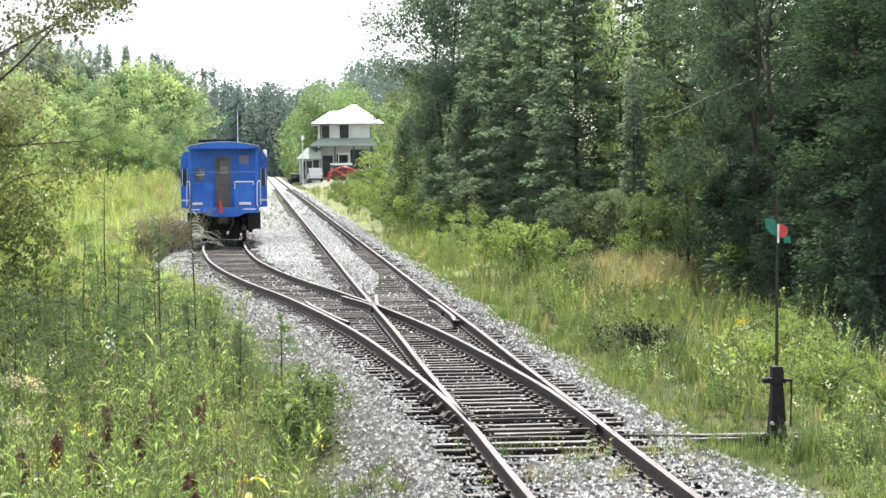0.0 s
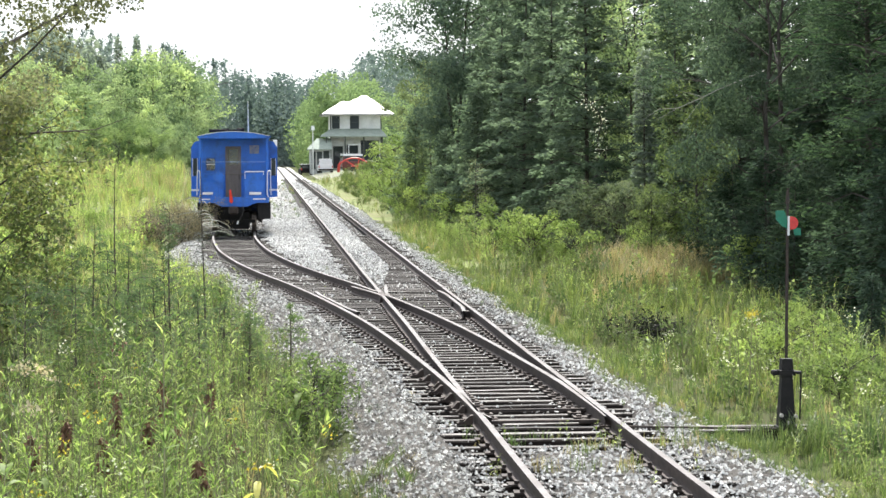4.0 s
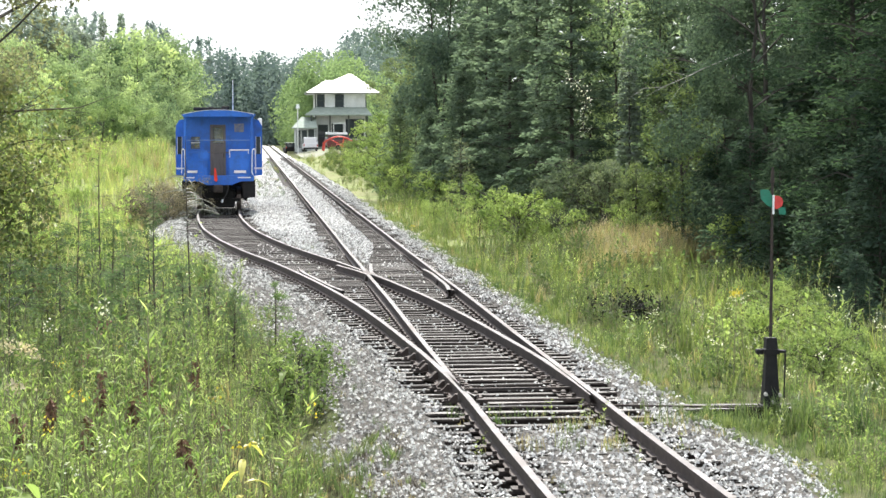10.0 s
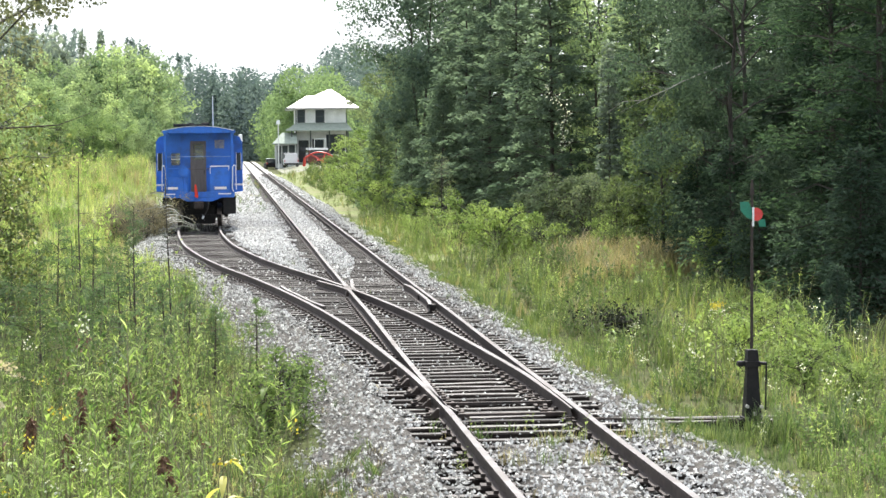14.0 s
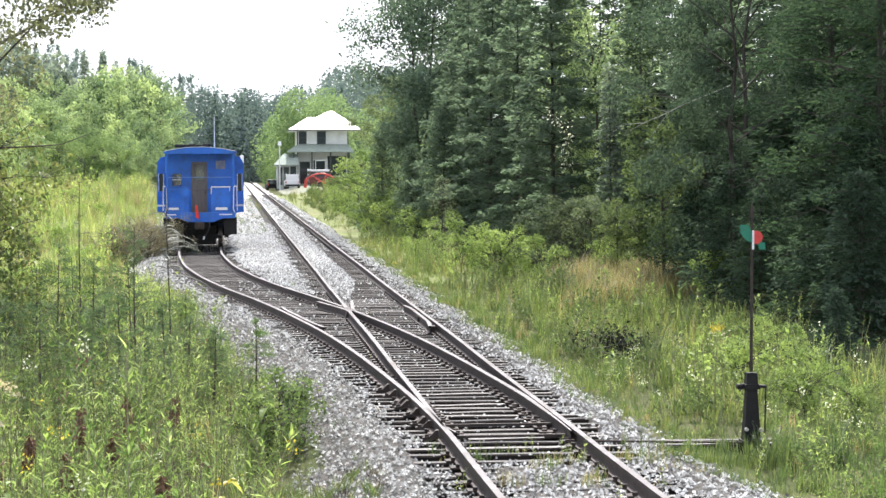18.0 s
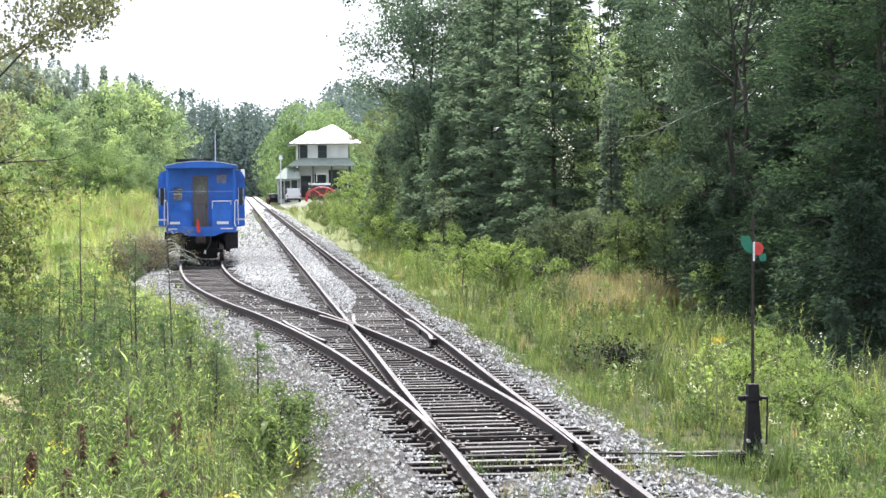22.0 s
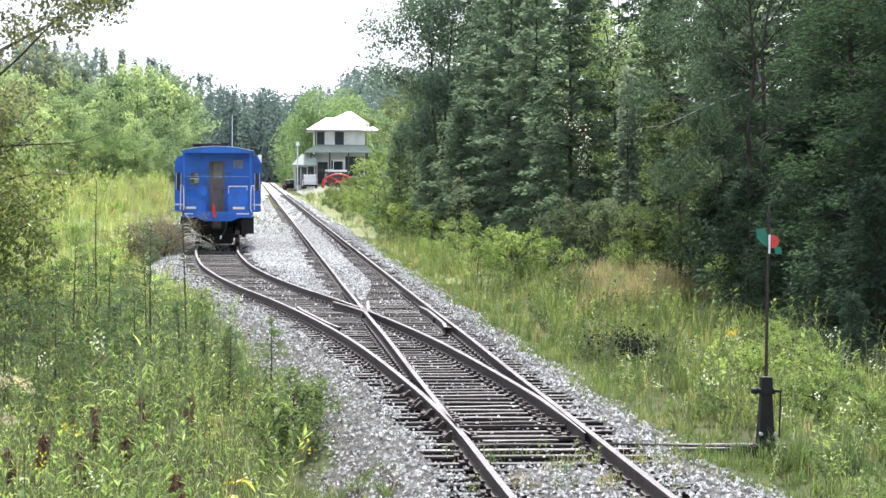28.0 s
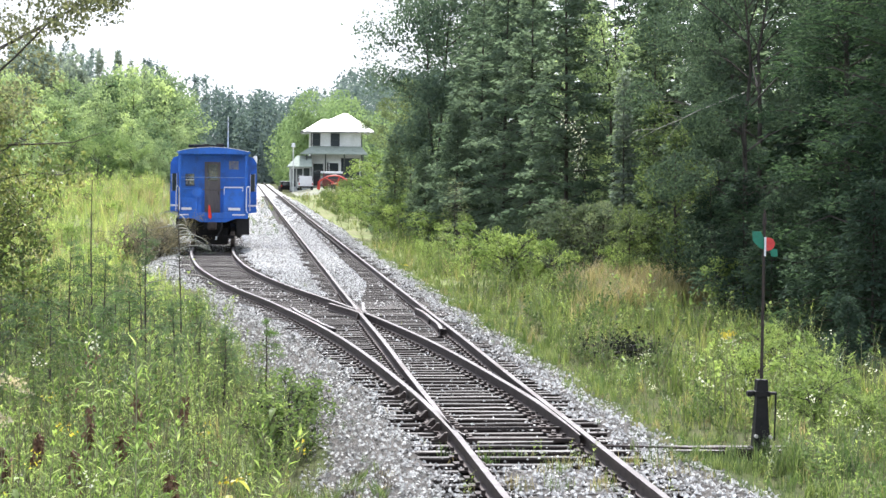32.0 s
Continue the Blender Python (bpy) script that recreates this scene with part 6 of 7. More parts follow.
def wall_with_openings(x0, x1, z0, z1, opens, y0, y1):
    """Upright strips of wall round rectangular openings."""
    bm = bmesh.new()
    xs = sorted({x0, x1, *[o[0] for o in opens], *[o[1] for o in opens]})
    zs = sorted({z0, z1, *[o[2] for o in opens], *[o[3] for o in opens]})
    corner = {(i, j, k): bm.verts.new((x, y, z)) for i, x in enumerate(xs) for j, z in enumerate(zs) for k, y in enumerate((y0, y1))}

    def solid(i, j):
        if not (0 <= i < len(xs) - 1 and 0 <= j < len(zs) - 1):
            return False
        cx_, cz_ = (xs[i] + xs[i + 1]) / 2, (zs[j] + zs[j + 1]) / 2
        return not any(o[0] < cx_ < o[1] and o[2] < cz_ < o[3] for o in opens)

    for i in range(len(xs) - 1):
        for j in range(len(zs) - 1):
            if not solid(i, j):
                continue
            ring = [(i, j), (i + 1, j), (i + 1, j + 1), (i, j + 1)]
            bm.faces.new([corner[(*p, 0)] for p in ring])
            bm.faces.new([corner[(*p, 1)] for p in reversed(ring)])
            for (p, q), (di, dj) in zip(zip(ring, ring[1:] + ring[:1]), ((0, -1), (1, 0), (0, 1), (-1, 0))):
                if not solid(i + di, j + dj):
                    bm.faces.new((corner[(*p, 0)], corner[(*p, 1)], corner[(*q, 1)], corner[(*q, 0)]))
    bmesh.ops.delete(bm, geom=[v for v in bm.verts if not v.link_faces], context="VERTS")
    bmesh.ops.recalc_face_normals(bm, faces=bm.faces)
    return bm


part("wall", wall_with_openings(DX0, DX1, 0, EAVE, OPEN_UP + OPEN_LOW, DY0, DY0 + 0.2), M_CLAP, depot)
part("wall", boxes((DX0, DX0 + 0.2, DY0 + 0.2, DY1, 0, EAVE)), M_CLAP, depot)
part("wall", boxes((DX1 - 0.2, DX1, DY0 + 0.2, DY1, 0, EAVE)), M_CLAP, depot)
part("wall", boxes((DX0 + 0.2, DX1 - 0.2, DY1 - 0.2, DY1, 0, EAVE)), M_CLAP, depot)
for k in range(26):
    z = 0.2 + k * 0.29
    for a, b in ((DX0, -3.28), (-2.32, -0.75), (0.38, DX1)) if z > 5.5 else ((-1.85, -1.25), (0.25, 0.7)):
        part("clapboard", boxes((a, b, DY0 - 0.02, DY0 - 0.002, z, z + 0.25)), M_CLAP, depot)
for o in OPEN_UP + OPEN_LOW:
    w = part("window", boxes((o[0] - 0.1, o[0], -0.06, 0.05, o[2] - 0.08, o[3] + 0.1), (o[1], o[1] + 0.1, -0.06, 0.05, o[2] - 0.08, o[3] + 0.1), (o[0], o[1], -0.06, 0.05, o[3], o[3] + 0.1), (o[0], o[1], -0.08, 0.05, o[2] - 0.1, o[2]), (o[0], o[1], 0.0, 0.05, (o[2] + o[3]) / 2 - 0.03, (o[2] + o[3]) / 2 + 0.03)), M_TRIMDARK, depot)
    part("pane", boxes((o[0], o[1], 0.08, 0.1, o[2], o[3])), M_DARKPANE, w)
for x in (DX0 + 0.02, DX1 - 0.02):
    part("corner_board", boxes((x - 0.08, x + 0.08, -0.07, -0.022, 0, EAVE)), M_TRIMDARK, depot)


def hip(x0, x1, y0, y1, z0, z1, rx0, rx1, ry, thick=0.16):
    bm = bmesh.new()
    lo = [bm.verts.new((x, y, z0 - thick)) for x, y in ((x0, y0), (x1, y0), (x1, y1), (x0, y1))]
    b = [bm.verts.new((x, y, z0)) for x, y in ((x0, y0), (x1, y0), (x1, y1), (x0, y1))]
    r0, r1 = bm.verts.new((rx0, ry, z1)), bm.verts.new((rx1, ry, z1))
    for f in ((b[0], b[1], r1, r0), (b[1], b[2], r1), (b[2], b[3], r0, r1), (b[3], b[0], r0), lo[::-1], (lo[0], lo[1], b[1], b[0]), (lo[1], lo[2], b[2], b[1]), (lo[2], lo[3], b[3], b[2]), (lo[3], lo[0], b[0], b[3])):
        bm.faces.new(f)
    bmesh.ops.recalc_face_normals(bm, faces=bm.faces)
    return bm


part("roof", hip(-4.8, 5.3, -1.1, 10.1, EAVE + 0.1, 10.5, 1.2, 1.7, 4.5), M_METALROOF, depot)
part("roof_wing", hip(-4.85, 3.0, -1.25, 5.0, EAVE + 0.11, 9.55, -2.0, -0.2, 1.9), M_METALROOF, depot)
part("soffit", boxes((-4.6, 5.1, -0.95, 9.9, EAVE - 0.12, EAVE - 0.07)), M_CLAP, depot)
pr = bmesh.new()
rim = [pr.verts.new(p) for p in ((-5.0, 0.0, 4.72), (-5.0, -2.6, 4.72), (4.2, -2.6, 4.72), (4.2, 0.0, 4.72))]
low_rim = [pr.verts.new((v.co.x, v.co.y, v.co.z - 0.15)) for v in rim]
top_l, top_r = pr.verts.new((-3.5, -0.03, 5.75)), pr.verts.new((3.5, -0.03, 5.75))
for f in ((rim[1], rim[2], top_r, top_l), (rim[0], rim[1], top_l), (rim[2], rim[3], top_r), (rim[3], rim[0], top_l, top_r), low_rim):
    pr.faces.new(f)
for i in range(4):
    pr.faces.new((rim[i], rim[(i + 1) % 4], low_rim[(i + 1) % 4], low_rim[i]))
bmesh.ops.recalc_face_normals(pr, faces=pr.faces)
part("porch_roof", pr, M_PORCHROOF, depot, "grey-green shingled porch roof with hipped ends")
for x in (-4.2, -1.6, 1.0, 3.6):
    part("porch_post", boxes((x - 0.09, x + 0.09, -2.35, -2.17, 0, 4.66)), M_TRIMDARK, depot)
part("porch_floor", boxes((-4.6, 4.0, -2.6, -0.02, 0.0, 0.22)), M_PORCHROOF, depot)
part("notice_board", boxes((-1.15, 0.55, -2.45, -2.38, 3.4, 3.55), (-1.15, -1.05, -2.45, -2.38, 2.3, 3.4), (0.45, 0.55, -2.45, -2.38, 2.3, 3.4)), M_CLAP, depot)

shed = thing("depot_annex", 4.6, 281.5, float(ground_z(4.6, 281)) - 0.05, 0, "low grey-white lean-to annex beside the depot", "annex")
part("wall", wall_with_openings(-1.5, 1.35, 0, 3.3, [(-1.2, -0.8, 0.6, 3.0), (-0.5, 0.1, 0.1, 3.0), (0.4, 1.1, 1.0, 3.1)], 0, 0.15), M_ANNEX, shed)
part("wall", boxes((-1.5, -1.35, 0.15, 5, 0, 3.3)), M_ANNEX, shed)
part("wall", boxes((1.2, 1.35, 0.15, 5, 0, 3.3)), M_ANNEX, shed)
part("wall", boxes((-1.35, 1.2, 4.85, 5, 0, 3.3)), M_ANNEX, shed)
rb = bmesh.new()
rv = [[rb.verts.new((x, y, z + dz)) for x, y, z in ((-1.85, -0.6, 3.4), (1.5, -0.6, 3.4), (1.5, 5.3, 3.4), (-1.85, 5.3, 3.4), (-0.5, 2.3, 4.9), (1.5, 2.3, 4.9))] for dz in (0.0, -0.14)]
for a, flip in ((rv[0], 1), (rv[1], -1)):
    for f in ((0, 1, 5, 4), (2, 3, 4, 5), (3, 0, 4), (1, 2, 5)):
        rb.faces.new([a[i] for i in f][::flip])
for i in range(4):
    j = (i + 1) % 4
    rb.faces.new((rv[0][j], rv[0][i], rv[1][i], rv[1][j]))
part("roof", rb, M_PORCHROOF, shed, "grey-green hipped annex roof")
for o in ((-1.2, -0.8, 0.6, 3.0), (-0.5, 0.1, 0.1, 3.0), (0.4, 1.1, 1.0, 3.1)):
    w = part("window", boxes((o[0] - 0.07, o[0], -0.05, 0.04, o[2], o[3] + 0.07), (o[1], o[1] + 0.07, -0.05, 0.04, o[2], o[3] + 0.07), (o[0], o[1], -0.05, 0.04, o[3], o[3] + 0.07)), M_TRIMDARK, shed)
    part("pane", boxes((o[0], o[1], 0.06, 0.08, o[2], o[3])), M_DARKPANE, w)

pole = thing("vent_pole", 3.45, 279.5, float(ground_z(3.45, 279.5)) - 0.05, 0, "slim pale pole with a white round head", "pole")
part("shaft", rods(((0, 0, 0), (0, 0, 6.2), 0.09, 0.07)), M_CLAP, pole)
part("head", rods(((0, 0, 6.2), (0, 0, 6.75), 0.28, 0.2), sides=12), M_WHITEPAINT, pole)


def vehicle(name, x, y, rz, paint, label, L, W, H, hood, van=False):
    v = thing(name, x, y, float(ground_z(x, y)) - 0.02, rz, label, "vehicle")
    lower = bmesh.new()
    prism(lower, [(-W / 2, 0.35), (W / 2, 0.35), (W / 2, H * 0.55), (W / 2 - 0.06, H * 0.58), (-W / 2 + 0.06, H * 0.58), (-W / 2, H * 0.55)], 0, L)
    part("body", lower, paint, v)
    cabin = bmesh.new()
    y0, y1 = 0.1, L - hood
    a = [cabin.verts.new(p) for p in ((-W / 2 + 0.08, y0, H * 0.58), (W / 2 - 0.08, y0, H * 0.58), (W / 2 - 0.08, y1, H * 0.58), (-W / 2 + 0.08, y1, H * 0.58))]
    b = [cabin.verts.new(p) for p in ((-W / 2 + 0.2, y0 + 0.15, H), (W / 2 - 0.2, y0 + 0.15, H), (W / 2 - 0.2, y1 - 0.45, H), (-W / 2 + 0.2, y1 - 0.45, H))]
    cabin.faces.new(b)
    for i in range(4):
        cabin.faces.new((a[i], a[(i + 1) % 4], b[(i + 1) % 4], b[i]))
    part("cabin", cabin, paint, v)
    part("roof_panel", boxes((-W / 2 + 0.12, W / 2 - 0.12, y0 + 0.06, y1 - 0.36, H - 0.1 * H * (H > 2), H + 0.05), bevel=0.02), M_WHITECAR, v)
    part("rear_window", boxes((-W / 2 + 0.24, W / 2 - 0.24, y0 + 0.0, y0 + 0.06, H * 0.64, H * 0.92)), M_DARKPANE if not van else paint, v)
    part("bumper", boxes((-W / 2, W / 2, -0.12, 0.0, 0.38, 0.58), bevel=0.03), M_BLACK_IRON, v)
    for s in (-1, 1):
        part("side_window", boxes((min(s * (W / 2 - 0.16), s * (W / 2 - 0.07)), max(s * (W / 2 - 0.16), s * (W / 2 - 0.07)), y0 + 0.22, y1 - 0.4, H * 0.6, H * 0.885)), M_DARKPANE, v)
        part("tail_light", boxes((min(s * (W / 2 - 0.18), s * (W / 2 - 0.04)), max(s * (W / 2 - 0.18), s * (W / 2 - 0.04)), -0.03, -0.001, 0.75, 1.0)), M_REDPAINT, v)
        for wy in (0.8, L - 0.85):
            wh = part("wheel", rods(((s * (W / 2 - 0.24), wy, 0.36), (s * (W / 2 - 0.02), wy, 0.36), 0.36), sides=16), M_RUBBER, v)
            part("rim", rods(((s * (W / 2 - 0.05), wy, 0.36), (s * (W / 2 - 0.005), wy, 0.36), 0.2), sides=12), M_WHEEL, wh)
    return v


vehicle("pickup_truck", 4.85, 268, 0, M_WHITECAR, "white vehicle parked rear-on before the depot", 4.6, 1.95, 1.85, 1.2, True)
vehicle("off_road_car", 6.75, 266, -78, M_DARKRED, "dark red off-road car with a white roof", 4.0, 1.85, 2.25, 0.9)
vehicle("parked_car", 2.75, 284, 4, M_BLACK_IRON, "dark car parked by the annex", 4.3, 1.8, 1.5, 1.2)
loader = thing("tractor_loader", 8.0, 258, float(ground_z(8.0, 258)), 0, "red machine with an arched red boom in the grass", "machine")
lb = bmesh.new()
arc = [(-1.9 + 3.7 * i / 9, 0.55 + 1.25 * math.sin(math.pi * (0.06 + 0.80 * i / 9)) ** 0.8) for i in range(10)]
for a, b in zip(arc, arc[1:]):
    rod(lb, (a[0], 0, a[1]), (b[0], 0, b[1]), 0.10, sides=8)
part("boom", lb, M_REDPAINT, loader, "arched red boom")
part("leg", rods(((-1.85, 0, 0), (-1.75, 0, 1.1), 0.2, 0.16)), M_REDPAINT, loader)
part("chassis", boxes((-0.2, 1.7, -0.5, 0.9, 0.45, 0.85), bevel=0.05), M_REDPAINT, loader)
part("brace", rods(((-0.9, 0, 1.45), (0.2, 0, 0.8), 0.07), ((0.8, 0, 1.7), (0.6, 0, 0.85), 0.07)), M_REDPAINT, loader)
for wx in (0.0, 1.4):
    part("wheel", rods(((wx, -0.75, 0.36), (wx, -0.5, 0.36), 0.36), sides=16), M_RUBBER, loader)


# ---- switch stand ----
M_TARGETGREEN = surface("green_target_enamel", (0.01, 0.16, 0.10), (0.02, 0.22, 0.14), 6, 40, 0.45, dirt=(0.02, 0.12, 0.08), dirt_scale=6)
M_TARGETRED = surface("red_target_enamel", (0.55, 0.04, 0.04), (0.68, 0.07, 0.06), 6, 40, 0.45)
SX, SY, SZ = 2.74, 22.95, -0.16
stand = thing("switch_stand", SX, SY, SZ, 0, "black iron switch stand with a red and green target", "switch stand")
sb = bmesh.new()
for z0, z1, w0, w1 in ((0.0, 0.05, 0.115, 0.115), (0.05, 0.64, 0.095, 0.062), (0.64, 0.70, 0.09, 0.09), (0.70, 0.83, 0.07, 0.06)):
    a = [sb.verts.new((s * w0, t * w0 * 0.9, z0)) for s, t in ((-1, -1), (1, -1), (1, 1), (-1, 1))]
    b = [sb.verts.new((s * w1, t * w1 * 0.9, z1)) for s, t in ((-1, -1), (1, -1), (1, 1), (-1, 1))]
    sb.faces.new(a[::-1]), sb.faces.new(b)
    for i in range(4):
        sb.faces.new((a[i], a[(i + 1) % 4], b[(i + 1) % 4], b[i]))
part("base", sb, M_BLACK_IRON, stand)
part("lever", rods(((0.08, -0.08, 0.68), (0.145, -0.13, 0.68), 0.02), ((0.14, -0.13, 0.69), (0.13, -0.13, 0.14), 0.010)), M_BLACK_IRON, stand)
part("latch", boxes((-0.17, -0.10, -0.05, 0.05, 0.64, 0.70), bevel=0.01), M_BLACK_IRON, stand)
part("mast", rods(((0, 0, 0.84), (0.005, 0, 2.72), 0.020, 0.016)), M_STEEL, stand, "thin rusty mast")
part("lamp_tip", rods(((0.005, 0, 2.62), (0.005, 0, 2.76), 0.026, 0.018), ((0.005, 0, 2.76), (0.005, 0, 2.80), 0.012)), M_STEEL, stand)
part("target", prism(bmesh.new(), [(-0.147, 2.545), (-0.05, 2.545), (0.0, 2.46), (0.0, 2.33), (-0.075, 2.37), (-0.14, 2.44)], -0.035, -0.03), M_TARGETGREEN, stand, "green upper blade of the target")
part("target", prism(bmesh.new(), [(0.06, 2.35), (0.15, 2.34), (0.158, 2.256), (0.08, 2.256)], -0.035, -0.03), M_TARGETGREEN, stand, "green lower blade of the target")
half_disc = [(0.016, 2.325), (0.016, 2.475)] + [(0.045 + 0.074 * math.cos(radians(90 - 15 * i)), 2.40 + 0.075 * math.sin(radians(90 - 15 * i))) for i in range(13)]
part("target_disc", prism(bmesh.new(), half_disc, -0.048, -0.04), M_TARGETRED, stand, "red rounded plate of the target")
part("target_clamp", boxes((-0.008, 0.016, -0.06, -0.05, 2.26, 2.48), bevel=0.002), M_WHITEPAINT, stand)
for s in (-0.09, 0.0, 0.08):
    part("bolt", rods(((s, -0.17, 0.10 + abs(s)), (s, -0.13, 0.10 + abs(s)), 0.022), sides=8), M_DEADWOOD, stand)


# ---- saplings and dead stalks in the foreground ----
M_PALETWIG = surface("lichened_twig", (0.22, 0.22, 0.19), (0.36, 0.35, 0.31), 9, 40, 0.95, 0, 0.4, 0.003)


def sapling(x, y, h, seed, twigs, label, needle=M_LARCH, low=0.3, size=0.07, reach=0.26, count=100, wide=0.2, wood=None, thick=0.006, fall=0.0, high=0.98):
    r = np.random.default_rng(seed)
    z = np.linspace(0, h, 8)
    tp = np.stack([0.03 * np.sin(z * 1.1 + seed), 0.03 * np.cos(z * 0.9 + seed), z], 1)
    ob = thing("sapling", x, y, float(ground_z(x, y)) - 0.03, 0, label, "sapling", "saplings in the weeds")
    part("trunk", tri_mesh("sapling_trunk", *tube_arrays(tp, 0.015 * (1 - z / h) + 0.005, 5), M_TWIG), None, ob)
    P, D = [], []
    for k in range(twigs):
        f = low + (high - low) * (k + r.random()) / twigs
        a, L = r.uniform(0, 6.28), (1.05 - f) * h * reach + 0.10
        p0 = np.array([np.interp(f * h, z, tp[:, j]) for j in range(3)])
        p1 = p0 + np.array([math.cos(a) * L, math.sin(a) * L, L * (r.uniform(-0.15, 0.35) - fall)])
        part("branch", tri_mesh("sapling_branch", *bent_tube(p0, p1, thick, 0.002, 0.12 * L, 5, 3, r)[1], wood or M_TWIG), None, ob)
        n = count
        u = r.uniform(0.1, 1.0, n)[:, None]
        P.append(p0 + (p1 - p0) * u + r.normal(0, 0.028, (n, 3)))
        D.append(r.normal(0, 0.7, (n, 3)) + unit(p1 - p0) * 0.8)
    P, D = np.concatenate(P), np.concatenate(D)
    L = r.uniform(0.5, 1.2, len(P)) * size
    tagged(part("needles", tri_mesh("sapling_needles", *leaf_arrays(P, D, r.normal(0, 1, P.shape), L, L * wide), needle), None, ob), kind="stuff")


def dock(x, y, h, seed):
    """A dead dock: a dark stalk that leans, with a long ragged rust-brown seed head."""
    r = np.random.default_rng(seed)
    z = np.linspace(0, h, 6)
    lean, sway = r.normal(0, 0.11, 2), r.normal(0, 0.05, 2)
    tp = np.stack([lean[0] * z + sway[0] * z * z / h, lean[1] * z + sway[1] * z * z / h, z], 1)
    ob = thing("dead_stalk", x, y, float(ground_z(x, y)) - 0.02, 0, "dead brown dock stalk with a ragged seed head", "dead plant", "dead stalks in the weeds")
    part("stem", tri_mesh("dock_stem", *tube_arrays(tp, 0.010 * (1.25 - z / h), 5), M_DARKSTEM), None, ob)
    n, top, long = 150, r.uniform(0.96, 1.02), r.uniform(0.22, 0.4)
    u = top - long * r.random(n) ** 0.8
    f = np.clip((top - u) / long, 0, 1)
    rad = (0.006 + 0.027 * np.sin(np.pi * f ** 0.75)) * r.uniform(0.2, 1.1, n)
    a = r.uniform(0, 6.28, n)
    P = np.stack([np.interp(u * h, z, tp[:, 0]) + np.cos(a) * rad, np.interp(u * h, z, tp[:, 1]) + np.sin(a) * rad, u * h], 1)
    L = r.uniform(0.04, 0.11, n)
    part("seed_head", tri_mesh("dock_head", *leaf_arrays(P, r.normal(0, 0.35, (n, 3)) + [0, 0, -0.8], np.stack([np.cos(a), np.sin(a), 0 * a], 1) + r.normal(0, 0.5, (n, 3)), L, L * 0.45), M_SEED), None, ob)


def from_view(px, depth):
    """x on the plan for a bearing on the first leg of the path."""
    return -3.27 + depth * (px - 447) / 3600


sapling(from_view(340, 32), 32, 3.5, 1, 26, "thin bare sapling with drooping twigs in front of the caboose", M_SPRUCE, low=0.50, high=0.84, size=0.04, reach=0.34, count=14, wood=M_PALETWIG, thick=0.011, fall=0.25)
sapling(from_view(189, 31), 31, 3.4, 2, 14, "tall thin leafless sapling in the weeds", M_SPRUCE, low=0.25, size=0.04, reach=0.1, count=16)
M_TAMARACK = foliage("tamarack_needles", (0.095, 0.15, 0.09), (0.13, 0.195, 0.11), (0.18, 0.25, 0.135), 0.8, 0.5, 0.2)
for i, (px, d, h, low) in enumerate([(283, 33, 2.6, 0.12), (150, 33, 2.4, 0.08), (208, 34, 2.1, 0.08), (108, 34, 1.9, 0.08), (250, 31, 1.7, 0.08), (330, 30, 1.6, 0.1), (372, 33, 1.5, 0.1), (60, 31, 1.6, 0.1), (185, 29, 1.5, 0.1), (420, 30, 1.2, 0.1)]):
    sapling(from_view(px, d), d, h, 3 + i, 36, "young larch with feathery green twigs", M_TAMARACK, low=low, size=0.06, reach=0.34, count=72)
for i, (px, d, h) in enumerate([(230, 28, 1.7), (300, 29, 1.5), (120, 28, 1.8), (30, 29, 1.9), (375, 31, 1.3), (170, 35, 2.0), (270, 36, 1.8), (70, 36, 2.2)]):
    sapling(from_view(px, d), d, h, 33 + i, 30, "bushy young larch with dense blue-green twigs", M_TAMARACK, low=0.04, size=0.06, reach=0.5, count=64)
sapling(from_view(490, 31), 31, 1.3, 7, 10, "small dark sapling at the edge of the ballast", low=0.2)
for i, (px, d, top) in enumerate([(180, 21.5, 672), (345, 23, 650), (268, 22, 645), (208, 20, 700), (96, 19, 715), (58, 18.5, 735), (293, 20, 735), (165, 18, 745), (385, 17, 790), (8, 17.5, 720)]):
    x, top_z = from_view(px, d), 3.08 - d * (top - 252) / 3600
    dock(x, d, max(0.7, top_z - float(ground_z(x, d))), i)


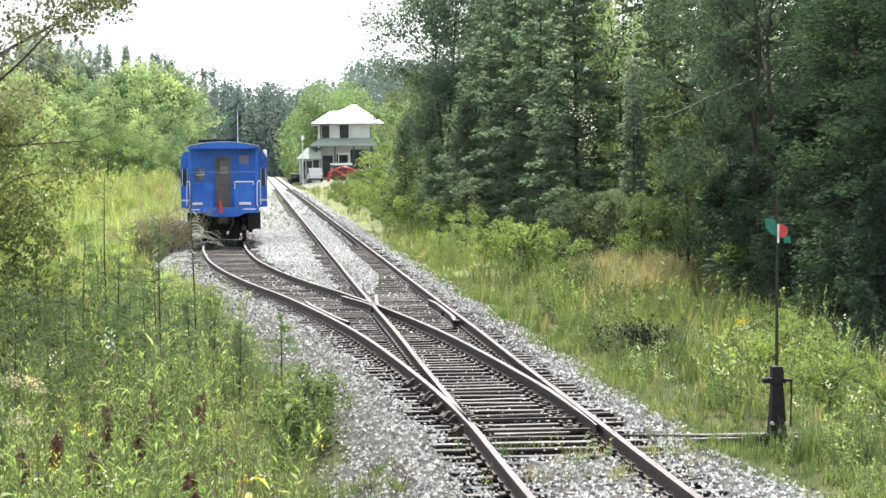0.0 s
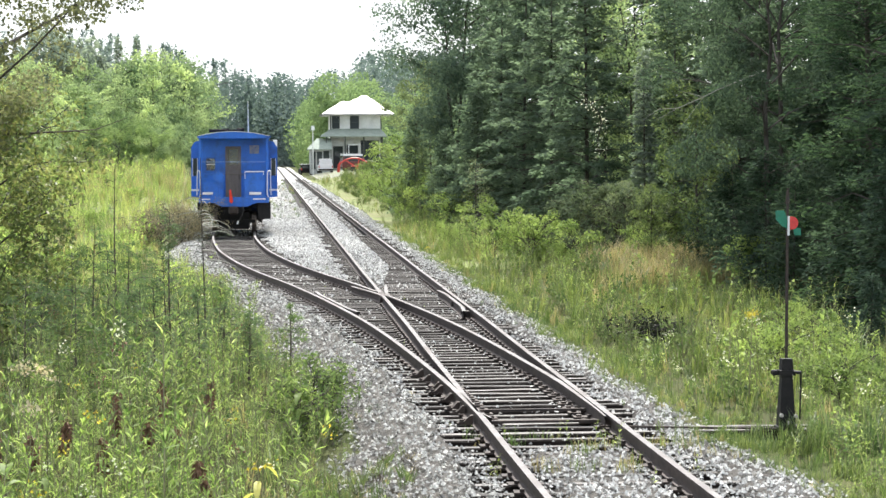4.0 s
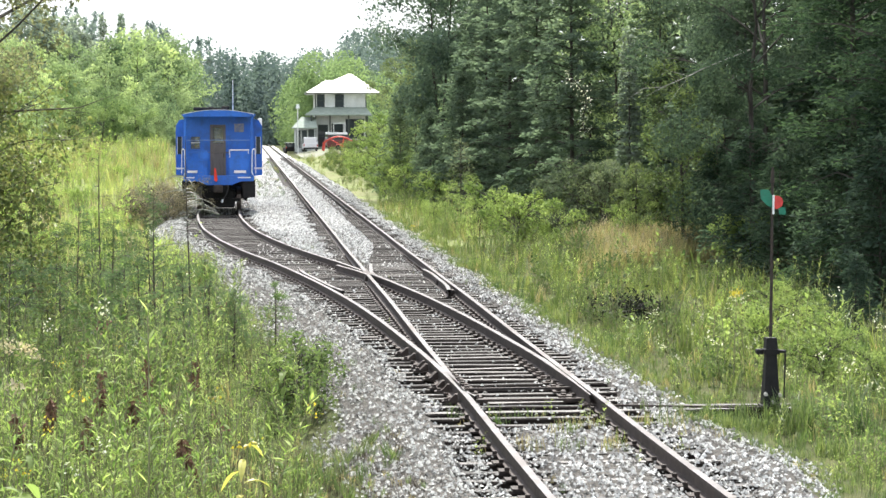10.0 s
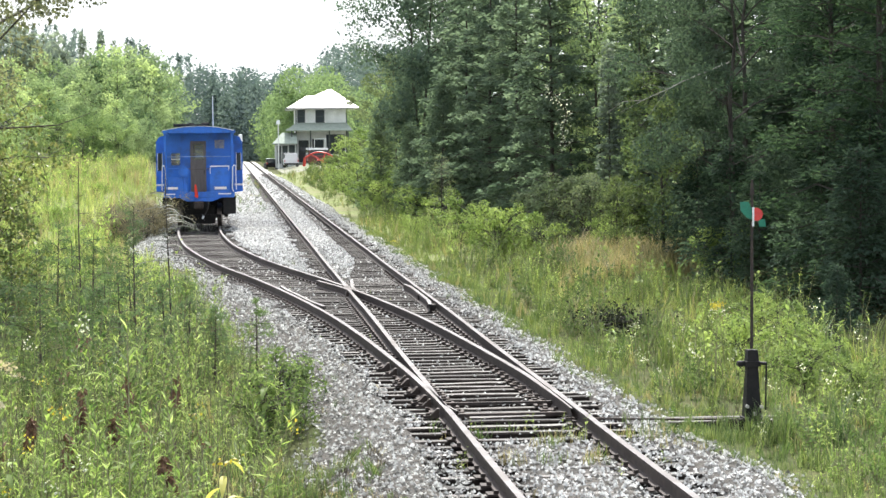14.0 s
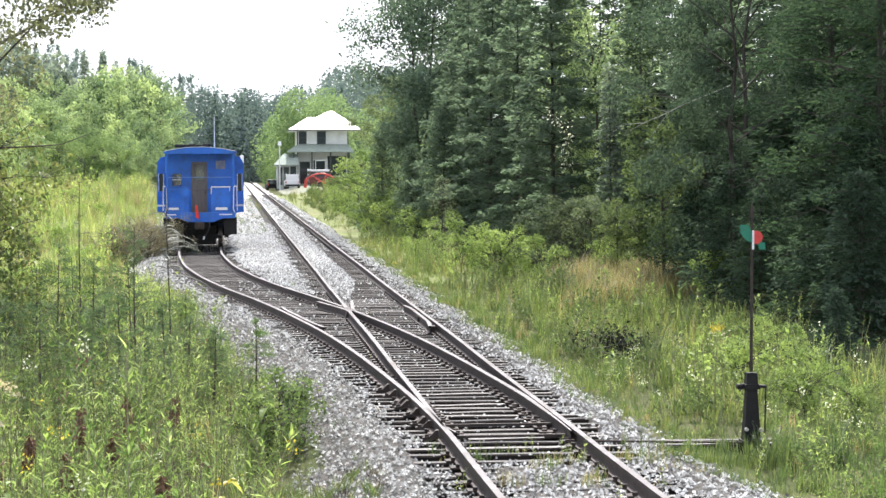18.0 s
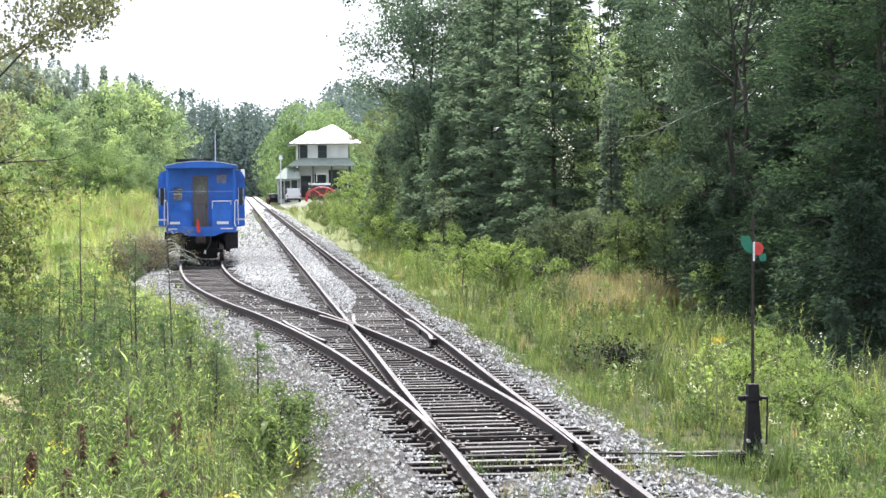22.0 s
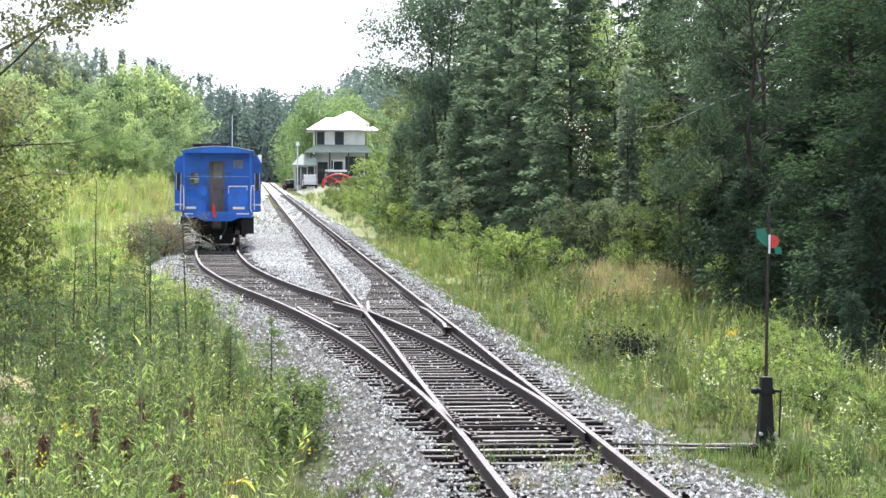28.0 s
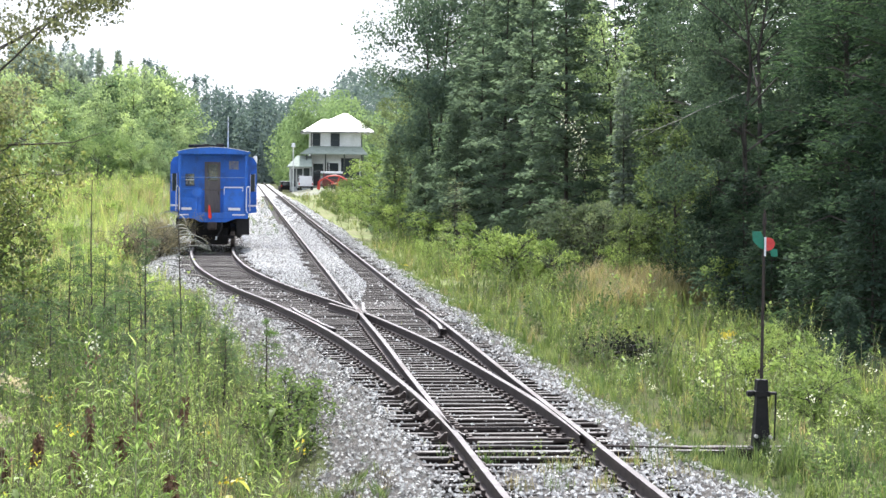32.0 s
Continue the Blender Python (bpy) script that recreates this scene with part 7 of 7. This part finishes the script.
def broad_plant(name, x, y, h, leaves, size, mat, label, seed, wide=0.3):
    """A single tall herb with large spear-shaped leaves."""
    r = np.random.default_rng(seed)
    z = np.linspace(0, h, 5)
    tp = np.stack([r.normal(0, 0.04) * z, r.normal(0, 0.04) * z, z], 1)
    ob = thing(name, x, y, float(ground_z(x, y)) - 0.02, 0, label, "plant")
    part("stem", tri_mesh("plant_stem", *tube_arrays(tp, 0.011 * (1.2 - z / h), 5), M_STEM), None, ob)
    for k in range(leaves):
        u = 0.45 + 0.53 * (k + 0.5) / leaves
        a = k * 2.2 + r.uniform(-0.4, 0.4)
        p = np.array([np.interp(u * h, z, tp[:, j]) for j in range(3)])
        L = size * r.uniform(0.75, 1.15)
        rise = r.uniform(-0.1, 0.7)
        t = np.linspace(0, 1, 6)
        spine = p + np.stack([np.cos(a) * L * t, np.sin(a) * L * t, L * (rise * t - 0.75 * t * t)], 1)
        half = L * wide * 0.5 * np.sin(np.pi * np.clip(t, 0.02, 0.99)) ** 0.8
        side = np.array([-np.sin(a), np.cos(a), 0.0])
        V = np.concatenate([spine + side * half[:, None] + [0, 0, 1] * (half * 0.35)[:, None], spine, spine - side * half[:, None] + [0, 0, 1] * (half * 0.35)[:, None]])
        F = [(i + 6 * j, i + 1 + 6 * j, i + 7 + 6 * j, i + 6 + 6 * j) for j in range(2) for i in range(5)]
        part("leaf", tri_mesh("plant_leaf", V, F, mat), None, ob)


broad_plant("milkweed", from_view(432, 15.4), 15.4, 1.25, 7, 0.26, M_YELLOWLEAF, "yellowing tall plant with drooping spear-shaped leaves", 1, 0.28)
broad_plant("milkweed", from_view(192, 22), 22, 1.35, 8, 0.26, M_GOLDEN, "tall green plant with long drooping leaves", 2, 0.24)
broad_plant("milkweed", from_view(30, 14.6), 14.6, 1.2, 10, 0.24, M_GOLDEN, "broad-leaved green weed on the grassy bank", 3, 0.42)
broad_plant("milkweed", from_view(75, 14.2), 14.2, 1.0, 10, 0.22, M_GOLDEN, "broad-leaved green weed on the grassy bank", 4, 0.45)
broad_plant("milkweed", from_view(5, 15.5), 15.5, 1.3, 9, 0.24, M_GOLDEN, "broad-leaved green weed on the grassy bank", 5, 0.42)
broad_plant("milkweed", from_view(505, 24), 24, 0.9, 8, 0.22, M_SHRUB, "dark leafy weed at the ballast edge", 6, 0.34)
broad_plant("milkweed", from_view(1130, 29), 29, 0.7, 10, 0.13, M_SHRUB, "leafy weed on the verge", 7, 0.34)
broad_plant("milkweed", from_view(1470, 27), 27, 0.75, 10, 0.13, M_SHRUB, "leafy weed on the verge", 8, 0.34)


M_WILLOW = foliage("willow_leaf", (0.10, 0.15, 0.06), (0.17, 0.24, 0.09), (0.26, 0.33, 0.13), 0.9, 0.5, 0.2, rough=0.55)
WILLOW = broadleaf_meshes("willow_bush", 1.15, 0.42, 67, M_WILLOW, leaf=0.07, clusters=60, per=4, base=0.05, stems=5, spreadout=0.7)
for x, y, sc, rz in ((-2.62, 25.0, 0.8, 0), (-2.85, 24.2, 0.7, 120), (-2.45, 26.6, 0.6, 230)):
    plant_tree("willow_bush", WILLOW, x, y, "thin green willow bush at the edge of the ballast", "bush", "bushes by the ballast", sc, rz, 0.04)
scattered("edge_stalks", "thin upright stalks at the edge of the ballast", "stalks", STALKS[:2] + HERBS[:2], [3, 3, 1.5, 1.5], 90, (-3.3, -2.3, 24.5, 30.5, lambda x, y, u: x < -2.2 - (y - 24.5) * 0.04), seed=36, smin=0.7, smax=1.15, mats=STALK_MATS)
for i, (px, d, h, n, size, wide) in enumerate([(120, 15.6, 0.95, 9, 0.15, 0.3), (235, 15.2, 0.9, 9, 0.14, 0.26), (330, 16.2, 0.9, 8, 0.13, 0.3), (520, 16.8, 0.5, 8, 0.13, 0.4), (560, 17.6, 0.45, 8, 0.12, 0.42), (160, 17.5, 1.0, 10, 0.15, 0.24), (60, 16.6, 1.0, 10, 0.16, 0.3), (400, 18.6, 0.9, 9, 0.14, 0.28), (280, 19, 1.0, 9, 0.15, 0.26), (470, 20.5, 0.7, 8, 0.13, 0.32)]):
    broad_plant("leafy_weed", from_view(px, d), d, h, n, size, M_GOLDEN if i % 3 else M_SHRUB, "leafy green weed standing on the bank", 40 + i, wide)


def plume(name, x, y, h, mat, n, spread_r, label, seed, size=0.05):
    """A stalk with a loose head of small florets."""
    r = np.random.default_rng(seed)
    z = np.linspace(0, h, 4)
    ob = thing(name, x, y, float(ground_z(x, y)) - 0.02, 0, label, "flower")
    part("stem", tri_mesh("plume_stem", *tube_arrays(np.stack([0.03 * z, 0 * z, z], 1), 0.008 * (1.3 - z / h), 4), M_STEM), None, ob)
    P = np.array([0.03 * h, 0, h]) + r.normal(0, 1, (n, 3)) * [spread_r, spread_r, spread_r * 0.55]
    L = size * r.uniform(0.6, 1.3, n)
    tagged(part("flower_head", tri_mesh("plume_head", *leaf_arrays(P, r.normal(0, 1, (n, 3)), r.normal(0, 1, (n, 3)), L, L * 0.6), mat), None, ob), kind="stuff")


M_CREAM = foliage("faded_cream_florets", (0.42, 0.36, 0.26), (0.55, 0.48, 0.38), (0.66, 0.6, 0.5), 2, 0.3, 0.1)
for i, (px, d, top, n, sp) in enumerate([(22, 23.5, 628, 60, 0.07), (52, 23.5, 632, 60, 0.07), (68, 23.2, 650, 40, 0.05), (30, 18, 700, 30, 0.05)]):
    x = from_view(px, d)
    plume("faded_flower", x, d, 3.08 - d * (top - 252) / 3600 - float(ground_z(x, d)), M_CREAM, n, sp, "tall weed with a faded cream flower head", i)
for i, (px, d, top, n) in enumerate([(1321, 26, 545, 70), (108, 22, 660, 12), (135, 21, 712, 14), (150, 20.6, 722, 8), (435, 15.5, 806, 14), (735, 60, 440, 20)]):
    x = from_view(px, d)
    plume("yellow_flower", x, d, max(0.4, 3.08 - d * (top - 252) / 3600 - float(ground_z(x, d))), M_YELLOW, n, 0.05, "yellow-flowered weed standing in the grass", 20 + i, 0.038)

# brush heap on the verge: near-black twigs and leaves, a few pale dead twigs
heap = thing("brush_heap", 3.42, 35.2, float(ground_z(3.42, 35.2)), 0, "small dark heap of dead twigs in the grass", "brush heap")
M_BLACKTWIG = surface("near_black_wood", (0.012, 0.011, 0.010), (0.04, 0.034, 0.03), 6, 40, 0.95, 0, 0.5, 0.006)
hr = random.Random(5)
for k in range(70):
    a, L = hr.uniform(0, 6.28), hr.uniform(0.4, 0.9)
    p = (hr.uniform(-0.5, 0.5), hr.uniform(-0.3, 0.3), hr.uniform(0.02, 0.3))
    part("twig", rods((p, (p[0] + math.cos(a) * L * 0.6, p[1] + math.sin(a) * L * 0.4, p[2] + hr.uniform(-0.04, 0.22)), 0.014, 0.005), sides=5), M_DEADWOOD if k % 11 == 0 else M_BLACKTWIG, heap)
M_BLACKLEAF = foliage("near_black_leaf", (0.018, 0.022, 0.016), (0.03, 0.036, 0.025), (0.055, 0.062, 0.04), 1.0, 0.15, 0.1, rough=0.7)
hn = np.random.default_rng(15)
HP = hn.normal(0, 1, (1100, 3)) * [0.36, 0.22, 0.13] + [0, 0, 0.25]
HP[:, 2] = np.maximum(HP[:, 2], 0.02)
HL = hn.uniform(0.04, 0.09, 1100)
tagged(part("leaves", tri_mesh("heap_leaves", *leaf_arrays(HP, hn.normal(0, 1, HP.shape), hn.normal(0, 0.5, HP.shape) + [0, 0, 1], HL, HL * 0.6), M_BLACKLEAF), None, heap), kind="stuff")

# withered bush between the siding and the meadow
M_WITHERED = foliage("withered_leaf", (0.20, 0.175, 0.12), (0.26, 0.23, 0.165), (0.32, 0.28, 0.21), 1.0, 0.25, 0.1)
WITHERED = broadleaf_meshes("withered_bush", 0.95, 1.0, 58, M_WITHERED, leaf=0.05, clusters=230, per=14, base=0.0, stems=3, spreadout=0.5)
for x, y, sc, rz in ((-6.9, 72.5, 1.05, 0), (-6.25, 74, 1.0, 90), (-7.5, 71.5, 0.75, 200), (-6.0, 75.3, 0.95, 40)):
    plant_tree("withered_bush", WITHERED, x, y, "low withered brown bush beside the siding", "bush", "withered bushes by the siding", sc, rz, 0.05)

# white-blossomed vine hanging in the wood edge
vine = thing("flowering_vine", 6.7, 63.3, 3.75, 0, "pale flowering vine hanging in a dark spruce", "vine")
vr = np.random.default_rng(9)
vp = np.stack([0.25 * np.sin(np.linspace(0, 5, 9)) + np.linspace(-0.4, 0.35, 9), np.full(9, -2.9), np.linspace(0.9, -0.75, 9)], 1)
part("stem", tri_mesh("vine_stem", *tube_arrays(vp, np.full(9, 0.012), 4), M_TWIG), None, vine)
VP = np.repeat(vp, 15, 0) + vr.normal(0, 0.12, (135, 3))
VL = vr.uniform(0.04, 0.085, 135)
tagged(part("blossom", tri_mesh("vine_blossom", *leaf_arrays(VP, vr.normal(0, 1, VP.shape), vr.normal(0, 1, VP.shape), VL, VL * 0.7), M_WHITE), None, vine), kind="stuff")


# ---- tree overhanging the near edge of the meadow ----
M_EDGE = foliage("edge_tree_leaf", (0.11, 0.15, 0.06), (0.165, 0.205, 0.08), (0.27, 0.265, 0.115), 0.8, 0.5, 0.4)
EDGE = broadleaf_meshes("edge_tree", 4.7, 1.55, 57, M_EDGE, leaf=0.085, clusters=620, per=15, base=0.12, spreadout=0.4)
edge_tree = plant_tree("small_tree", EDGE, -7.55, 33, "small leafy tree with yellowing leaves at the meadow edge", "tree", "", 1.0, 0)
M_OVERHANG = foliage("grey_green_leaf", (0.12, 0.135, 0.10), (0.165, 0.18, 0.125), (0.22, 0.225, 0.15), 0.6, 0.5, 0.1, rough=0.65)
OVERHANG = broadleaf_meshes("overhang_tree", 8.6, 4.0, 59, M_OVERHANG, leaf=0.07, clusters=760, per=50, base=0.41, spreadout=0.22, lobe=0.1, lumps=2)
plant_tree("deciduous_tree", OVERHANG, -7.55, 30, "tall tree reaching leafy boughs over the meadow edge", "tree", "", 0.95, 140)


def bare_branch(owner, limb, twigs, thick, wood):
    """Dead limb, in the space of its tree, from world points."""
    bm = bmesh.new()
    n = len(limb) - 1
    for i, (a, b) in enumerate(zip(limb, limb[1:])):
        rod(bm, a, b, thick * (1 - 0.8 * i / n), thick * (1 - 0.8 * (i + 1) / n), sides=6)
    for k, end in twigs:
        rod(bm, limb[k], end, thick * 0.4, thick * 0.15, sides=5)
    bm.transform(Matrix.Translation(-owner.matrix_basis.translation))
    return part("dead_branch", bm, wood, owner, "bare dead branch reaching out")


bare_branch(edge_tree, [(-7.75, 32.6, 3.34), (-7.1, 32.4, 3.36), (-6.85, 32.3, 3.37), (-6.24, 32.3, 3.40), (-5.89, 32.2, 3.42), (-5.41, 32.2, 3.60)], ((3, (-5.75, 32.2, 3.33)), (2, (-6.3, 32.1, 3.55))), 0.022, M_TWIG)
bare_branch(maple, [(8.2, 45.9, 4.9), (6.79, 44.5, 4.42), (6.23, 43.4, 4.23), (5.67, 43.4, 3.99), (5.23, 43.4, 3.96), (4.86, 43.4, 3.70)], ((3, (5.15, 43.3, 3.72)), (2, (5.7, 43.3, 4.35)), (2, (5.6, 43.4, 3.4))), 0.015, M_PALETWIG)

# ---- signal between the tracks, beyond the caboose ----
signal = thing("signal_mast", -2.15, 200, float(ground_z(-2.15, 200)), 0, "slim mast with a small white head beyond the caboose", "signal")
part("mast", rods(((0, 0, 0), (0, 0, 4.0), 0.07, 0.05)), M_STEEL, signal)
part("head", boxes((-0.2, 0.2, -0.12, 0.12, 3.75, 4.55), bevel=0.05), M_WHITEPAINT, signal)


# ---- ties of both tracks, last among the structure ----
for k, tie_y in TIES:
    if tie_y < POINT_Y - 0.4 or tie_y > 50:
        tie_at(0.06 * math.sin(k * 2.3), tie_y, 2.6, track, k)
        if tie_y > 50:
            tie_at(float(siding_x(tie_y)) + 0.05 * math.sin(k * 1.9), tie_y + 0.1, 2.6, spur, k + 3)
    elif tie_y < POINT_Y + 0.5:
        tie_at(0.92, tie_y, 4.4, track, k, "head_tie")
    else:
        left = float(siding_x(tie_y)) - 1.3
        tie_at((1.3 + left) / 2 + 0.04 * math.sin(k * 2.9), tie_y, round(1.3 - left, 1), track, k)
PLATE = bm_mesh("tie_plate", boxes((-0.17, 0.17, -0.09, 0.09, -0.168, -0.148), (-0.115, -0.07, -0.07, -0.03, -0.15, -0.115), (0.07, 0.115, 0.03, 0.07, -0.15, -0.115)), M_STEEL)
for k, py in [(i, y) for i, y in TIES if 12 < y < 52]:
    sx = float(siding_x(py))
    for px, owner in ((0.753, track), (sx - 0.753, spur), (-0.753, track), (sx + 0.753, spur)):
        if POINT_Y < py < POINT_Y + 8.4 and abs(px) > 0.7 and px in (0.753, sx - 0.753):
            continue
        if py < POINT_Y + 8.4 and px in (-0.753, sx + 0.753) and owner is (track if py > POINT_Y else spur):
            continue
        if py > 38 and owner is track and px < 0 and abs(py - FROG_Y) < 1.4:
            continue
        ob = part("tie_plate", PLATE, None, owner)
        ob.matrix_basis = pose(px, py, 0, 0, 0, 2.5 * math.sin(k * 3.7))


def motions():
    """Nothing in the place moves: the caboose and the vehicles stand still."""


motions()
